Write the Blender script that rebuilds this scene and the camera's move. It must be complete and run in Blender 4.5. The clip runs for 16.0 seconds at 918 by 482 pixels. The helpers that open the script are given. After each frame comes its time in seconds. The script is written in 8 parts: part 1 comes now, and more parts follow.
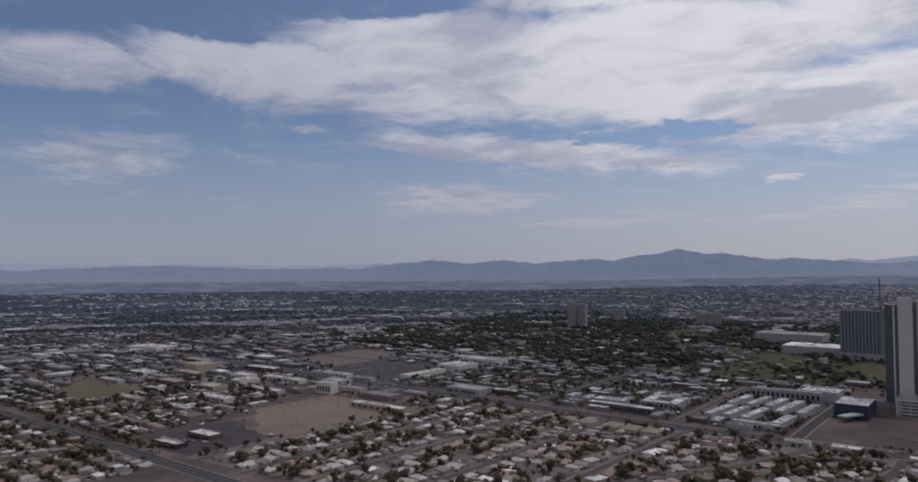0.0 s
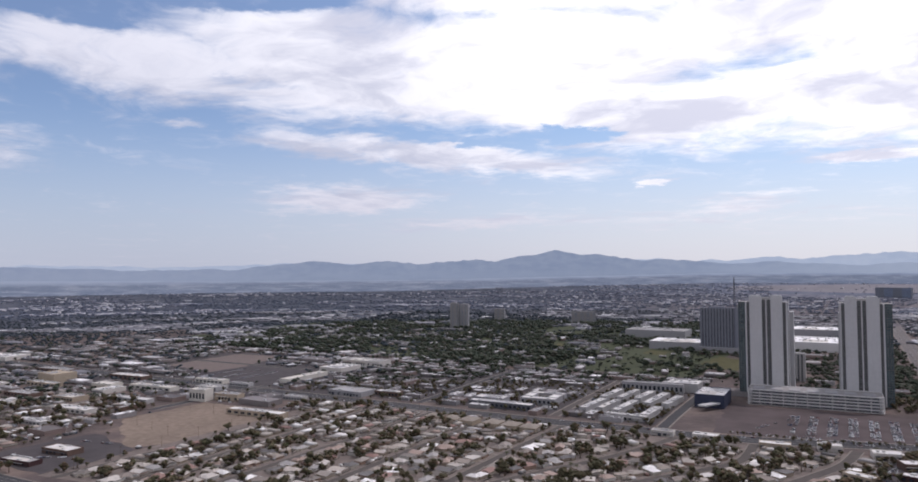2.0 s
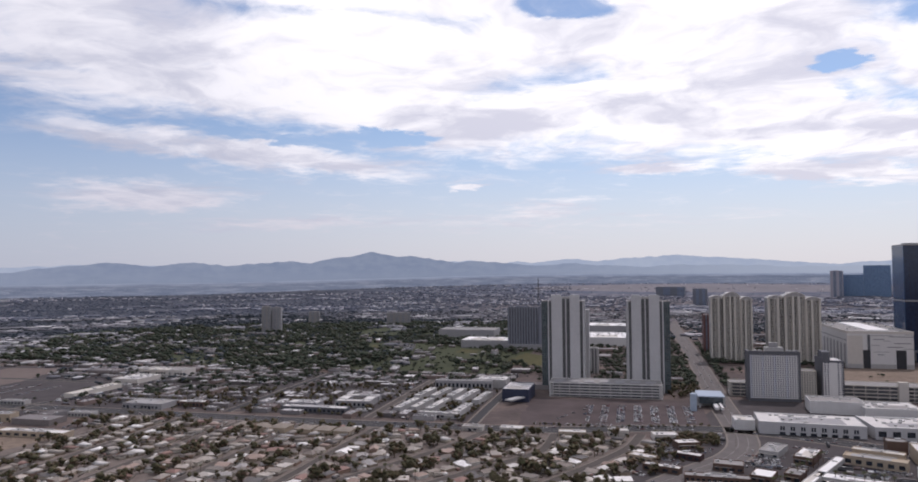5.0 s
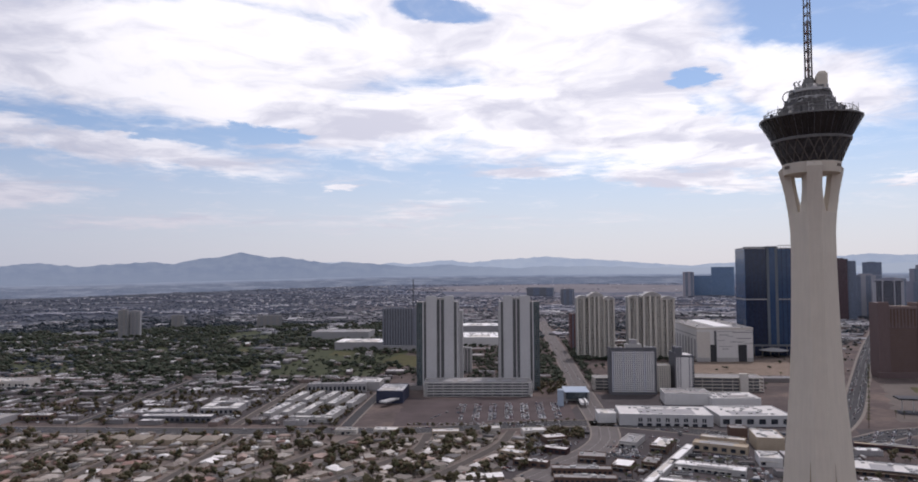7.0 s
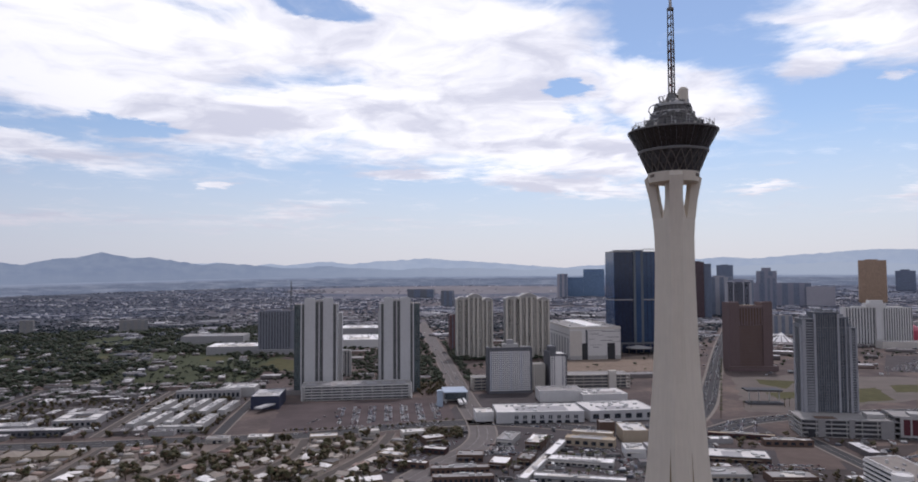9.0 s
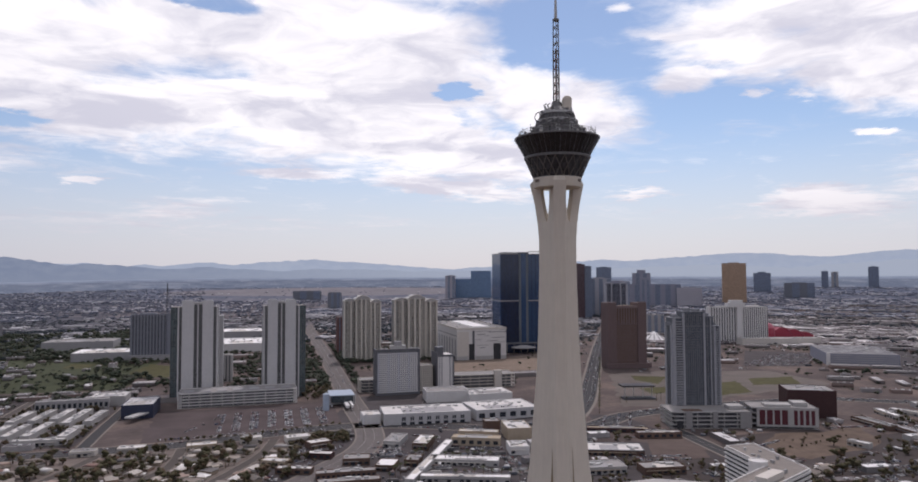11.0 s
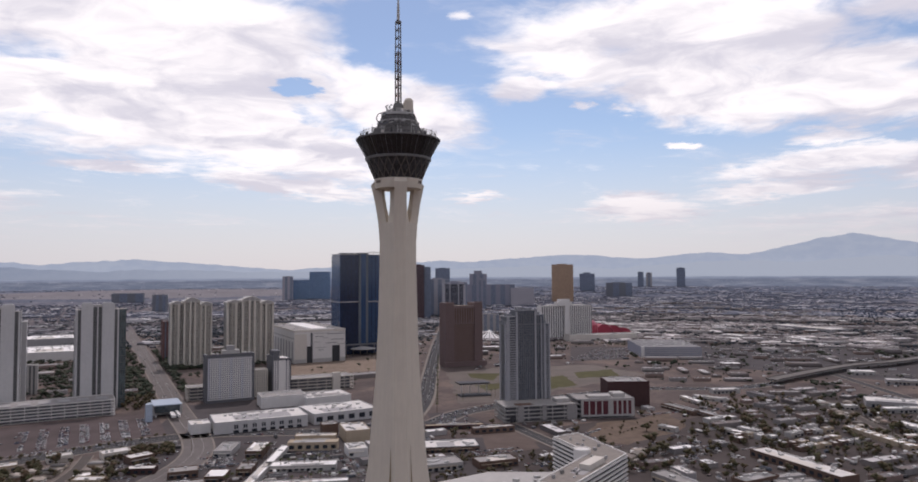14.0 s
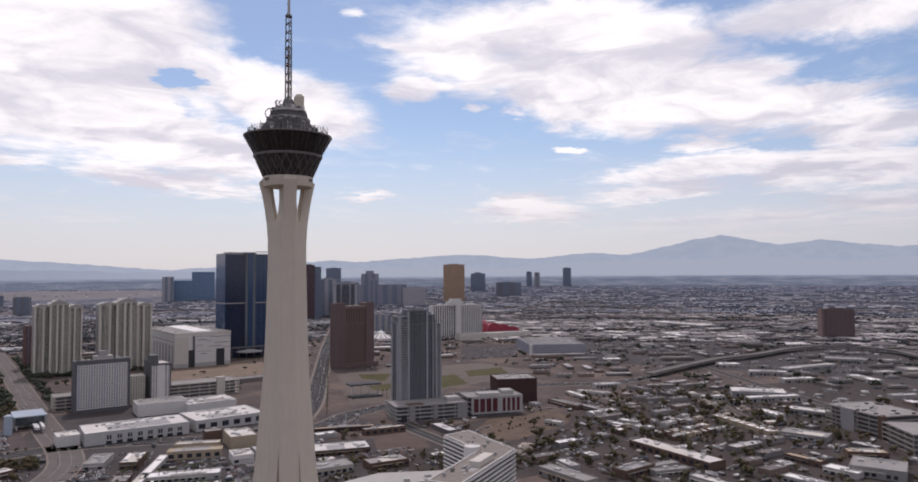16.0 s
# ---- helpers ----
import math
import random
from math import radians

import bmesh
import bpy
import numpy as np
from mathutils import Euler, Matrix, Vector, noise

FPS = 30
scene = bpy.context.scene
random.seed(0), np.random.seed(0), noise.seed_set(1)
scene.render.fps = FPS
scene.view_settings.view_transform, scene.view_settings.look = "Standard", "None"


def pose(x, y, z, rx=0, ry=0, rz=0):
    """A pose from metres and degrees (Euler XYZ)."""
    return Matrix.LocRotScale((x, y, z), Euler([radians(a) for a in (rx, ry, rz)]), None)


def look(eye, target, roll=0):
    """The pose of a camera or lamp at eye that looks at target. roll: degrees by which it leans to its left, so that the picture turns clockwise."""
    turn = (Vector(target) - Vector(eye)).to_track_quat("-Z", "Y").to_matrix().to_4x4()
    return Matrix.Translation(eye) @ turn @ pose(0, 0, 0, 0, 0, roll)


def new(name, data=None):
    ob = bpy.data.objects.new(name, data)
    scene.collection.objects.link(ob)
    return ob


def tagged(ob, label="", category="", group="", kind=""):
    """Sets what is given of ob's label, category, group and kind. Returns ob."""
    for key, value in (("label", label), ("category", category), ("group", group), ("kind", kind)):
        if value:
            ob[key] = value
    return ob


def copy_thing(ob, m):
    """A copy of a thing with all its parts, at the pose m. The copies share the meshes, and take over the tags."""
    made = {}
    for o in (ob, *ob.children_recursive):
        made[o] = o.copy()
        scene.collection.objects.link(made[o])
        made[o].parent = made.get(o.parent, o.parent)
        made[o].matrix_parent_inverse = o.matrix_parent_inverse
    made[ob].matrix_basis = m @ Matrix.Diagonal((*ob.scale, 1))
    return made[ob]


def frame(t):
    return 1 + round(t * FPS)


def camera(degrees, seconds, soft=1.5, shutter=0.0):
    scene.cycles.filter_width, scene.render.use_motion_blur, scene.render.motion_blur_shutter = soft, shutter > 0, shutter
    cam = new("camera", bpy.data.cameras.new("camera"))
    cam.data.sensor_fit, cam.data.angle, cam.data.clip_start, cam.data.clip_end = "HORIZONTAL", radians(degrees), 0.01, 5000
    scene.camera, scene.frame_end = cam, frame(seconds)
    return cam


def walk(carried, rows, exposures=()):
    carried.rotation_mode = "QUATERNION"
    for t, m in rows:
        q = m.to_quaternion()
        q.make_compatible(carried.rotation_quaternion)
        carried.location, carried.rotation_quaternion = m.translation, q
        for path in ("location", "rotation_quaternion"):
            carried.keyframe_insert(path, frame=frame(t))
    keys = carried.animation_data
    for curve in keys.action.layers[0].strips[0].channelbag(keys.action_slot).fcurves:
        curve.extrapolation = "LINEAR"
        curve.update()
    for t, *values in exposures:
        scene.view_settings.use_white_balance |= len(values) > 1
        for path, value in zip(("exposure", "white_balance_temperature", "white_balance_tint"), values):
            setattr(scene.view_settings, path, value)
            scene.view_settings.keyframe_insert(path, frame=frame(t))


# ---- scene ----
cam = camera(66.89, 16.0, soft=1.8)

# The camera hovers at one place, 185 m up, and pans.
EYE = (0.0, 0.0, 185.0)
PATH = [  # seconds, yaw, pitch, roll
    (0, 38.80, 2.38, 0.13), (0.5, 36.40, 2.38, 0.17), (1, 34.12, 2.40, 0.18), (1.5, 31.76, 2.40, 0.23), (2, 29.23, 2.41, 0.29),
    (2.5, 26.67, 2.44, 0.29), (3, 24.21, 2.44, 0.30), (3.5, 21.67, 2.44, 0.32), (4, 19.24, 2.45, 0.33), (6.5, 6.38, 2.49, 0.46),
    (7, 3.91, 2.50, 0.41), (7.5, 1.41, 2.51, 0.37), (8, -1.09, 2.55, 0.31), (8.5, -3.53, 2.57, 0.34), (9, -5.88, 2.58, 0.33),
    (11.5, -17.23, 2.69, 0.26), (12, -19.39, 2.71, 0.31), (12.5, -21.57, 2.70, 0.29), (13, -23.72, 2.70, 0.32), (13.5, -25.93, 2.69, 0.30),
    (14, -28.14, 2.67, 0.27), (14.5, -30.35, 2.66, 0.29), (15, -32.57, 2.65, 0.33), (15.5, -34.75, 2.64, 0.38), (16, -37.01, 2.62, 0.35),
]
walk(cam, [(t, pose(*EYE, 90 + p, r, y)) for t, y, p, r in PATH],
     exposures=[(0.0, -0.75, 6240, 13), (0.2, -0.39, 6240, 13), (0.5, 0.07, 6240, 13), (3.5, -0.04, 6470, 14),
                (7.0, -0.10, 6450, 14), (9.0, -0.13, 6300, 13), (12.5, -0.13, 6720, 15), (16.0, -0.13, 6720, 15)])

# ---- sky, clouds and sun ----
SUN_AZ, SUN_EL = 24.0, 58.0     # clockwise from +y, and up


class Nodes:
    """A small writer of node trees."""

    def __init__(self, tree):
        self.t = tree

    def make(self, kind, **props):
        n = self.t.nodes.new(kind)
        for k, v in props.items():
            if k == "operation":
                n.operation = v
            elif k == "blend_type":
                n.blend_type = v
            elif k == "data_type":
                n.data_type = v
        return n

    def put(self, sock, v):
        if isinstance(v, bpy.types.NodeSocket):
            self.t.links.new(v, sock)
        else:
            sock.default_value = v

    def calc(self, op, a, b=0.0, c=0.0, clamp=False):
        n = self.make("ShaderNodeMath", operation=op)
        n.use_clamp = clamp
        for s, v in zip(n.inputs, (a, b, c)):
            self.put(s, v)
        return n.outputs[0]

    def vec(self, op, a, b=(0, 0, 0), out=0):
        n = self.make("ShaderNodeVectorMath", operation=op)
        self.put(n.inputs[0], a)
        self.put(n.inputs[1], b)
        return n.outputs[out]

    def smooth(self, v, lo, hi, a=0.0, b=1.0, kind="SMOOTHSTEP"):
        n = self.make("ShaderNodeMapRange")
        n.interpolation_type = kind
        for s, x in zip(n.inputs, (v, lo, hi, a, b)):
            self.put(s, x)
        return n.outputs[0]

    def mix(self, f, a, b, blend="MIX"):
        n = self.make("ShaderNodeMix", data_type="RGBA", blend_type=blend)
        self.put(n.inputs[0], f)
        for s, v in ((n.inputs[6], a), (n.inputs[7], b)):
            self.put(s, (*v, 1) if isinstance(v, tuple) and len(v) == 3 else v)
        return n.outputs[2]

    def fbm(self, vec, scale, detail=4.0, rough=0.55, distort=0.0, out=0):
        n = self.make("ShaderNodeTexNoise")
        if vec is not None:
            self.put(n.inputs["Vector"], vec)
        n.inputs["Scale"].default_value = scale
        n.inputs["Detail"].default_value = detail
        n.inputs["Roughness"].default_value = rough
        n.inputs["Distortion"].default_value = distort
        return n.outputs[out]

    def ramp(self, f, *stops):
        n = self.make("ShaderNodeValToRGB")
        self.put(n.inputs[0], f)
        e = n.color_ramp.elements
        while len(e) < len(stops):
            e.new(0.5)
        for x, (p, c) in zip(e, stops):
            x.position, x.color = p, (*c, 1)
        return n.outputs[0]


world = bpy.data.worlds.new("sky")
scene.world = world
world.use_nodes = True
N = Nodes(world.node_tree)
back = world.node_tree.nodes["Background"]
way = N.make("ShaderNodeTexCoord").outputs["Generated"]
sep = N.make("ShaderNodeSeparateXYZ")
N.put(sep.inputs[0], way)
dx, dy, dz = sep.outputs
azim = N.calc("MULTIPLY", N.calc("ARCTAN2", dx, dy), 57.2958)
elev = N.calc("MULTIPLY", N.calc("ARCSINE", dz), 57.2958)
# the cloud sheet lies flat, high above: its own plane coordinates
flat = N.calc("ADD", N.calc("MAXIMUM", dz, 0.0), 0.07)
comb = N.make("ShaderNodeCombineXYZ")
N.put(comb.inputs[0], N.calc("DIVIDE", dx, flat))
N.put(comb.inputs[1], N.calc("DIVIDE", dy, flat))
sheet = comb.outputs[0]
warp = N.vec("SCALE", N.vec("SUBTRACT", N.fbm(sheet, 0.9, 3, 0.6, out=1), (0.5, 0.5, 0.5)))
warp.node.inputs[3].default_value = 1.1
warped = N.vec("ADD", sheet, warp)
comb = N.make("ShaderNodeCombineXYZ")
wob = N.make("ShaderNodeSeparateXYZ")
N.put(wob.inputs[0], N.vec("SUBTRACT", N.fbm(sheet, 1.7, 5, 0.62, out=1), (0.5, 0.5, 0.5)))
rag = N.make("ShaderNodeSeparateXYZ")
N.put(rag.inputs[0], N.vec("SUBTRACT", N.fbm(sheet, 6.0, 5, 0.65, out=1), (0.5, 0.5, 0.5)))
N.put(comb.inputs[0], N.calc("MULTIPLY_ADD", rag.outputs[0], 3.4, N.calc("MULTIPLY_ADD", wob.outputs[0], 4.5, azim)))
N.put(comb.inputs[1], N.calc("MULTIPLY_ADD", rag.outputs[1], 1.4, N.calc("MULTIPLY_ADD", wob.outputs[1], 1.7, elev)))
angles = comb.outputs[0]

cover = None


def cloud(az, el, wide, high, lean=0.0, amount=1.0, soft=0.55):
    """One body of cloud (or, with a negative amount, a gap): its middle, half size in degrees and lean."""
    global cover
    m = N.make("ShaderNodeMapping")
    m.vector_type = "TEXTURE"
    N.put(m.inputs["Vector"], angles)
    m.inputs["Location"].default_value = (az, el, 0)
    m.inputs["Rotation"].default_value = (0, 0, radians(lean))
    m.inputs["Scale"].default_value = (wide, high, 1)
    d = N.vec("LENGTH", m.outputs[0], out=1)
    v = N.smooth(d, 1.0 + soft * 0.6, 1.0 - soft, 0.0, amount)
    cover = v if cover is None else N.calc("ADD", cover, v) if amount < 0 else N.calc("MAXIMUM", cover, v)


# the great sheet, from the east round to the west
cloud(-68.0, 14.9, 7.5, 1.96, 4, 0.85, 0.6)
cloud(-54.5, 15.8, 11.7, 2.69, -4, 1.0, 0.6)
cloud(-35.6, 16.6, 16.2, 4.75, -5, 1.15, 0.55)
cloud(-16.8, 15.0, 17.1, 5.40, -7, 1.2, 0.5)
cloud(-25.8, 23.7, 33.9, 3.70, -3, 1.1, 0.5)
cloud(-39.5, 15.8, 14.0, 3.86, -1, 1.05, 0.55)
cloud(-18.4, 16.2, 19.7, 5.00, -4, 1.2, 0.5)
cloud(2.5, 14.6, 17.9, 5.98, -5, 1.2, 0.5)
cloud(1.9, 8.0, 4.8, 0.58, -0, 1.0, 0.7)
cloud(11.3, 7.7, 4.2, 0.99, -7, 1.05, 0.7)
cloud(-12.1, 10.3, 5.7, 0.94, -6, 0.85, 0.8)
cloud(2.0, 16.3, 20.1, 6.80, -2, 1.2, 0.5)
cloud(13.9, 10.2, 10.1, 2.68, -8, 1.05, 0.55)
cloud(14.3, 7.1, 7.8, 0.84, -7, 1.05, 0.7)
cloud(22.4, 13.9, 7.8, 3.24, -17, 1.0, 0.6)
cloud(6.9, 24.5, 19.7, 3.30, -2, 1.1, 0.5)
# the second sheet, farther west
cloud(40.8, 17.4, 11.0, 3.15, -3, 1.15, 0.5)
cloud(47.9, 14.0, 8.1, 3.05, -14, 1.1, 0.55)
cloud(34.1, 15.3, 3.4, 0.98, 4, 0.95, 0.7)
cloud(45.7, 18.0, 14.6, 3.63, -5, 1.2, 0.5)
cloud(58.7, 13.5, 10.6, 3.24, -9, 1.15, 0.55)
cloud(67.7, 10.6, 5.4, 2.24, -6, 1.0, 0.6)
cloud(65.7, 18.3, 9.8, 1.65, -1, 1.0, 0.6)
cloud(33.0, 15.0, 2.9, 1.01, -5, 0.9, 0.7)
cloud(47.7, 24.7, 22.7, 3.26, -4, 0.9, 0.5)
# long streaks and small clouds lower down
cloud(-31.2, 9.4, 15.1, 1.14, -5, 1.1, 0.8)
cloud(-38.5, 5.7, 6.7, 1.25, 1, 1.0, 0.9)
cloud(-65.7, 8.2, 4.8, 1.50, -0, 0.8, 0.9)
cloud(-67.9, 6.7, 4.6, 0.57, 2, 0.6, 0.9)
cloud(-13.3, 6.8, 1.5, 0.40, 0, 1.1, 0.8)
cloud(-27.9, 3.9, 10.8, 0.76, 1, 0.55, 0.9)
cloud(-7.4, 4.9, 4.1, 0.76, 1, 0.55, 0.9)
cloud(-64.7, 11.9, 2.6, 1.07, -3, 0.4, 0.9)
cloud(-50.8, 11.5, 1.8, 0.46, -0, 0.6, 0.9)
cloud(33.0, 15.2, 2.4, 1.25, 2, 1.0, 0.8)
cloud(32.7, 18.2, 3.6, 0.61, -11, 0.9, 0.8)
cloud(29.6, 6.3, 3.2, 0.42, -1, 0.95, 0.8)
cloud(18.4, 8.8, 3.1, 0.36, -6, 0.55, 0.9)
cloud(-7.2, 5.0, 4.3, 0.81, 4, 0.65, 0.9)
cloud(-12.4, 3.9, 22.7, 0.75, 0, 0.4, 0.9)
cloud(38.8, 13.5, 0.7, 0.40, -5, 0.8, 0.8)
cloud(42.1, 12.9, 1.1, 0.39, -6, 0.8, 0.8)
cloud(45.9, 9.8, 1.7, 0.30, -5, 1.05, 0.8)
cloud(43.4, 5.2, 4.3, 1.06, -5, 1.1, 0.8)
cloud(28.1, 20.5, 1.1, 0.39, -3, 0.7, 0.8)
cloud(56.5, 9.9, 3.0, 0.72, 2, 1.0, 0.8)
cloud(56.0, 8.0, 8.6, 1.09, 4, 1.1, 0.8)
cloud(53.4, 6.2, 6.2, 0.74, 4, 1.0, 0.8)
cloud(66.1, 7.5, 7.4, 1.88, 0, 1.0, 0.7)
cloud(42.9, 5.2, 4.3, 1.20, -4, 1.1, 0.8)
cloud(60.6, 3.6, 12.9, 1.24, 1, 0.55, 0.9)
cloud(68.2, 4.8, 5.0, 1.07, 0, 0.8, 0.9)
# gaps of blue
cloud(-19.6, 10.9, 3.8, 0.63, -1, -1.3, 0.7)
cloud(-28.4, 10.6, 4.8, 0.42, -5, -0.7, 0.8)
cloud(-45.3, 14.7, 3.3, 0.55, 0, -0.55, 0.8)
cloud(-60.1, 18.9, 5.6, 1.22, -7, -1.25, 0.7)
cloud(-44.8, 21.0, 7.2, 0.77, 6, -0.9, 0.7)
cloud(-8.6, 15.3, 6.8, 1.30, 7, -0.45, 0.9)
cloud(-4.9, 20.7, 4.9, 1.10, -8, -1.5, 0.6)
cloud(-4.5, 15.4, 6.3, 0.97, 4, -0.5, 0.9)
cloud(14.7, 14.9, 1.6, 0.90, -7, -1.7, 0.6)
cloud(15.7, 12.6, 1.4, 0.72, -23, -0.4, 0.8)
cloud(23.2, 18.7, 3.8, 3.56, -29, -0.7, 0.7)
cloud(67.1, 14.7, 6.2, 1.12, 5, -1.0, 0.7)
cloud(61.9, 9.3, 2.4, 0.39, -5, -0.7, 0.8)
cloud(40.8, 17.6, 2.9, 0.63, -1, -0.4, 0.9)
cloud(35.9, 16.0, 2.9, 0.46, -5, -0.5, 0.8)

# elsewhere, overhead and behind, unseen broken cloud added to whiten the fill light
beyond = N.calc("MAXIMUM", N.smooth(elev, 23.0, 34.0), N.smooth(N.calc("ABSOLUTE", azim), 76.0, 96.0))
cover = N.calc("MAXIMUM", cover, N.calc("MULTIPLY", beyond, N.smooth(N.fbm(sheet, 0.7, 3, 0.5), 0.34, 0.58, 0.3, 0.95)))
fine = N.fbm(warped, 2.3, 8, 0.6)
billow = N.fbm(warped, 0.8, 4, 0.55)
shape = N.calc("ADD", cover, N.calc("MULTIPLY_ADD", fine, 1.5, -0.75))
shape = N.calc("ADD", shape, N.calc("MULTIPLY_ADD", billow, 0.7, -0.35))
ripple = N.fbm(warped, 9.0, 5, 0.6)
shape = N.calc("ADD", shape, N.calc("MULTIPLY_ADD", ripple, 0.65, -0.325))
thick = N.smooth(shape, 0.0, 0.95)
veil = N.smooth(elev, 0.0, 13.0, 0.92, 0.08)
sky = N.make("ShaderNodeTexSky")
sky.sky_type = "NISHITA"
sky.sun_disc = False
sky.sun_elevation, sky.sun_rotation = radians(SUN_EL), radians(SUN_AZ)
sky.altitude, sky.air_density, sky.dust_density, sky.ozone_density = 600, 1.0, 0.6, 2.5
shade = N.smooth(N.fbm(warped, 1.25, 6, 0.6), 0.36, 0.6)
low = N.smooth(elev, 1.0, 9.0)
a, e = radians(SUN_AZ), radians(SUN_EL)
toward = N.vec("DOT_PRODUCT", way, (math.sin(a) * math.cos(e), math.cos(a) * math.cos(e), math.sin(e)), out=1)
near_sun = N.smooth(toward, 0.28, 0.68)
behind = N.smooth(toward, 0.15, -0.5)      # clouds opposite the sun, mostly unseen, brightened to fill shaded fronts
bright = N.mix(behind, N.mix(near_sun, (7.6, 7.7, 8.6), (11.8, 11.7, 12.0)), (11.0, 10.9, 11.2))
murk = N.mix(near_sun, (4.9, 5.2, 6.4), (7.4, 7.5, 8.6))
haze = N.mix(N.smooth(toward, 0.10, 0.64), (4.6, 5.0, 6.3), (7.5, 7.35, 8.0))
lit = N.mix(low, N.mix(near_sun, (6.4, 6.2, 6.9), (8.4, 8.2, 8.6)), bright)
dim = N.mix(low, haze, murk)
puff = N.mix(shade, dim, lit)
# overhead, unseen undersides are greyed to hold the fill light down
puff = N.mix(N.smooth(elev, 24.0, 46.0), puff, N.mix(0.5, puff, (3.0, 3.05, 3.3)))
air = N.mix(1.0, sky.outputs[0], N.mix(near_sun, (1.02, 1.02, 1.08), (1.2, 1.22, 1.24)), "MULTIPLY")
N.put(back.inputs[0], N.mix(thick, N.mix(N.calc("MULTIPLY", veil, 0.9), air, haze), puff))
back.inputs[1].default_value = 0.1

lamp = bpy.data.lights.new("sun", "SUN")
lamp.energy, lamp.angle, lamp.color = 2.0, radians(2.0), (1.0, 0.93, 0.94)
sun = new("sun", lamp)
a, e = radians(SUN_AZ), radians(SUN_EL)
sun.matrix_world = look((math.sin(a) * math.cos(e) * 900, math.cos(a) * math.cos(e) * 900, math.sin(e) * 900 + 400), (0, 0, 400))

# ---- materials ----
def material(name, rough=0.8, metal=0.0, spec=0.14):
    m = bpy.data.materials.new(name)
    m.use_nodes = True
    n = Nodes(m.node_tree)
    b = m.node_tree.nodes["Principled BSDF"]
    b.inputs["Roughness"].default_value = rough
    b.inputs["Metallic"].default_value = metal
    b.inputs["Specular IOR Level"].default_value = spec
    return m, n, b


def place(n):
    return n.make("ShaderNodeNewGeometry").outputs["Position"]


def plain(name, color, rough=0.8, metal=0.0, vary=0.18, size=0.25, streak=0.0, by="", spec=0.14):
    """Paint, stucco or concrete: mottled at two scales, with vertical streaks; by: tint apart by 'object' or 'island'."""
    m, n, b = material(name, rough, metal, spec)
    p = place(n)
    v = n.fbm(p, size, 5, 0.6)
    big = n.fbm(p, size * 0.13, 3, 0.5)
    f = n.calc("ADD", n.calc("MULTIPLY_ADD", v, vary * 2, 1 - vary), n.calc("MULTIPLY_ADD", big, vary, -vary / 2))
    if streak:
        s = n.make("ShaderNodeMapping")
        n.put(s.inputs[0], p)
        s.inputs["Scale"].default_value = (1, 1, 0.06)
        f = n.calc("MULTIPLY", f, n.calc("MULTIPLY_ADD", n.fbm(s.outputs[0], 0.6, 4, 0.6), streak * 2, 1 - streak))
    if by == "object":
        r = n.make("ShaderNodeObjectInfo").outputs["Random"]
        f = n.calc("MULTIPLY", f, n.calc("MULTIPLY_ADD", r, 0.5, 0.75))
    elif by == "island":
        r = n.make("ShaderNodeNewGeometry").outputs["Random Per Island"]
        f = n.calc("MULTIPLY", f, n.calc("MULTIPLY_ADD", r, 0.6, 0.7))
    c = n.make("ShaderNodeRGB")
    c.outputs[0].default_value = (*color, 1)
    n.put(b.inputs["Base Color"], n.vec("SCALE", c.outputs[0]))
    sc = b.inputs["Base Color"].links[0].from_node
    n.put(sc.inputs[3], f)
    return m


def choice(name, by, *colors, rough=0.8, vary=0.25):
    """Paint whose colour is drawn from a few, house by house."""
    m, n, b = material(name, rough)
    r = n.make("ShaderNodeObjectInfo").outputs["Random"] if by == "object" else n.make("ShaderNodeNewGeometry").outputs["Random Per Island"]
    k = len(colors)
    ramp = n.ramp(r, *[(i / k, c) for i, c in enumerate(colors)])
    ramp.node.color_ramp.interpolation = "CONSTANT"
    v = n.fbm(place(n), 0.3, 4, 0.6)
    sc = n.vec("SCALE", ramp)
    n.put(sc.node.inputs[3], n.calc("MULTIPLY_ADD", v, vary * 2, 1 - vary))
    n.put(b.inputs["Base Color"], sc)
    return m


def glass(name, color, rough=0.12, vary=0.3, cell=(3.0, 3.4)):
    """Curtain wall: dark reflecting glass, each pane a little apart."""
    m, n, b = material(name, rough, 0.0, 0.6)
    p = place(n)
    q = n.make("ShaderNodeMapping")
    n.put(q.inputs[0], p)
    q.inputs["Scale"].default_value = (1 / cell[0], 1 / cell[0], 1 / cell[1])
    w = n.make("ShaderNodeTexWhiteNoise")
    n.put(w.inputs[0], n.vec("FLOOR", q.outputs[0]))
    c = n.make("ShaderNodeRGB")
    c.outputs[0].default_value = (*color, 1)
    sc = n.vec("SCALE", c.outputs[0])
    n.put(sc.node.inputs[3], n.calc("MULTIPLY_ADD", w.outputs[0], vary * 2, 1 - vary))
    n.put(b.inputs["Base Color"], sc)
    return m


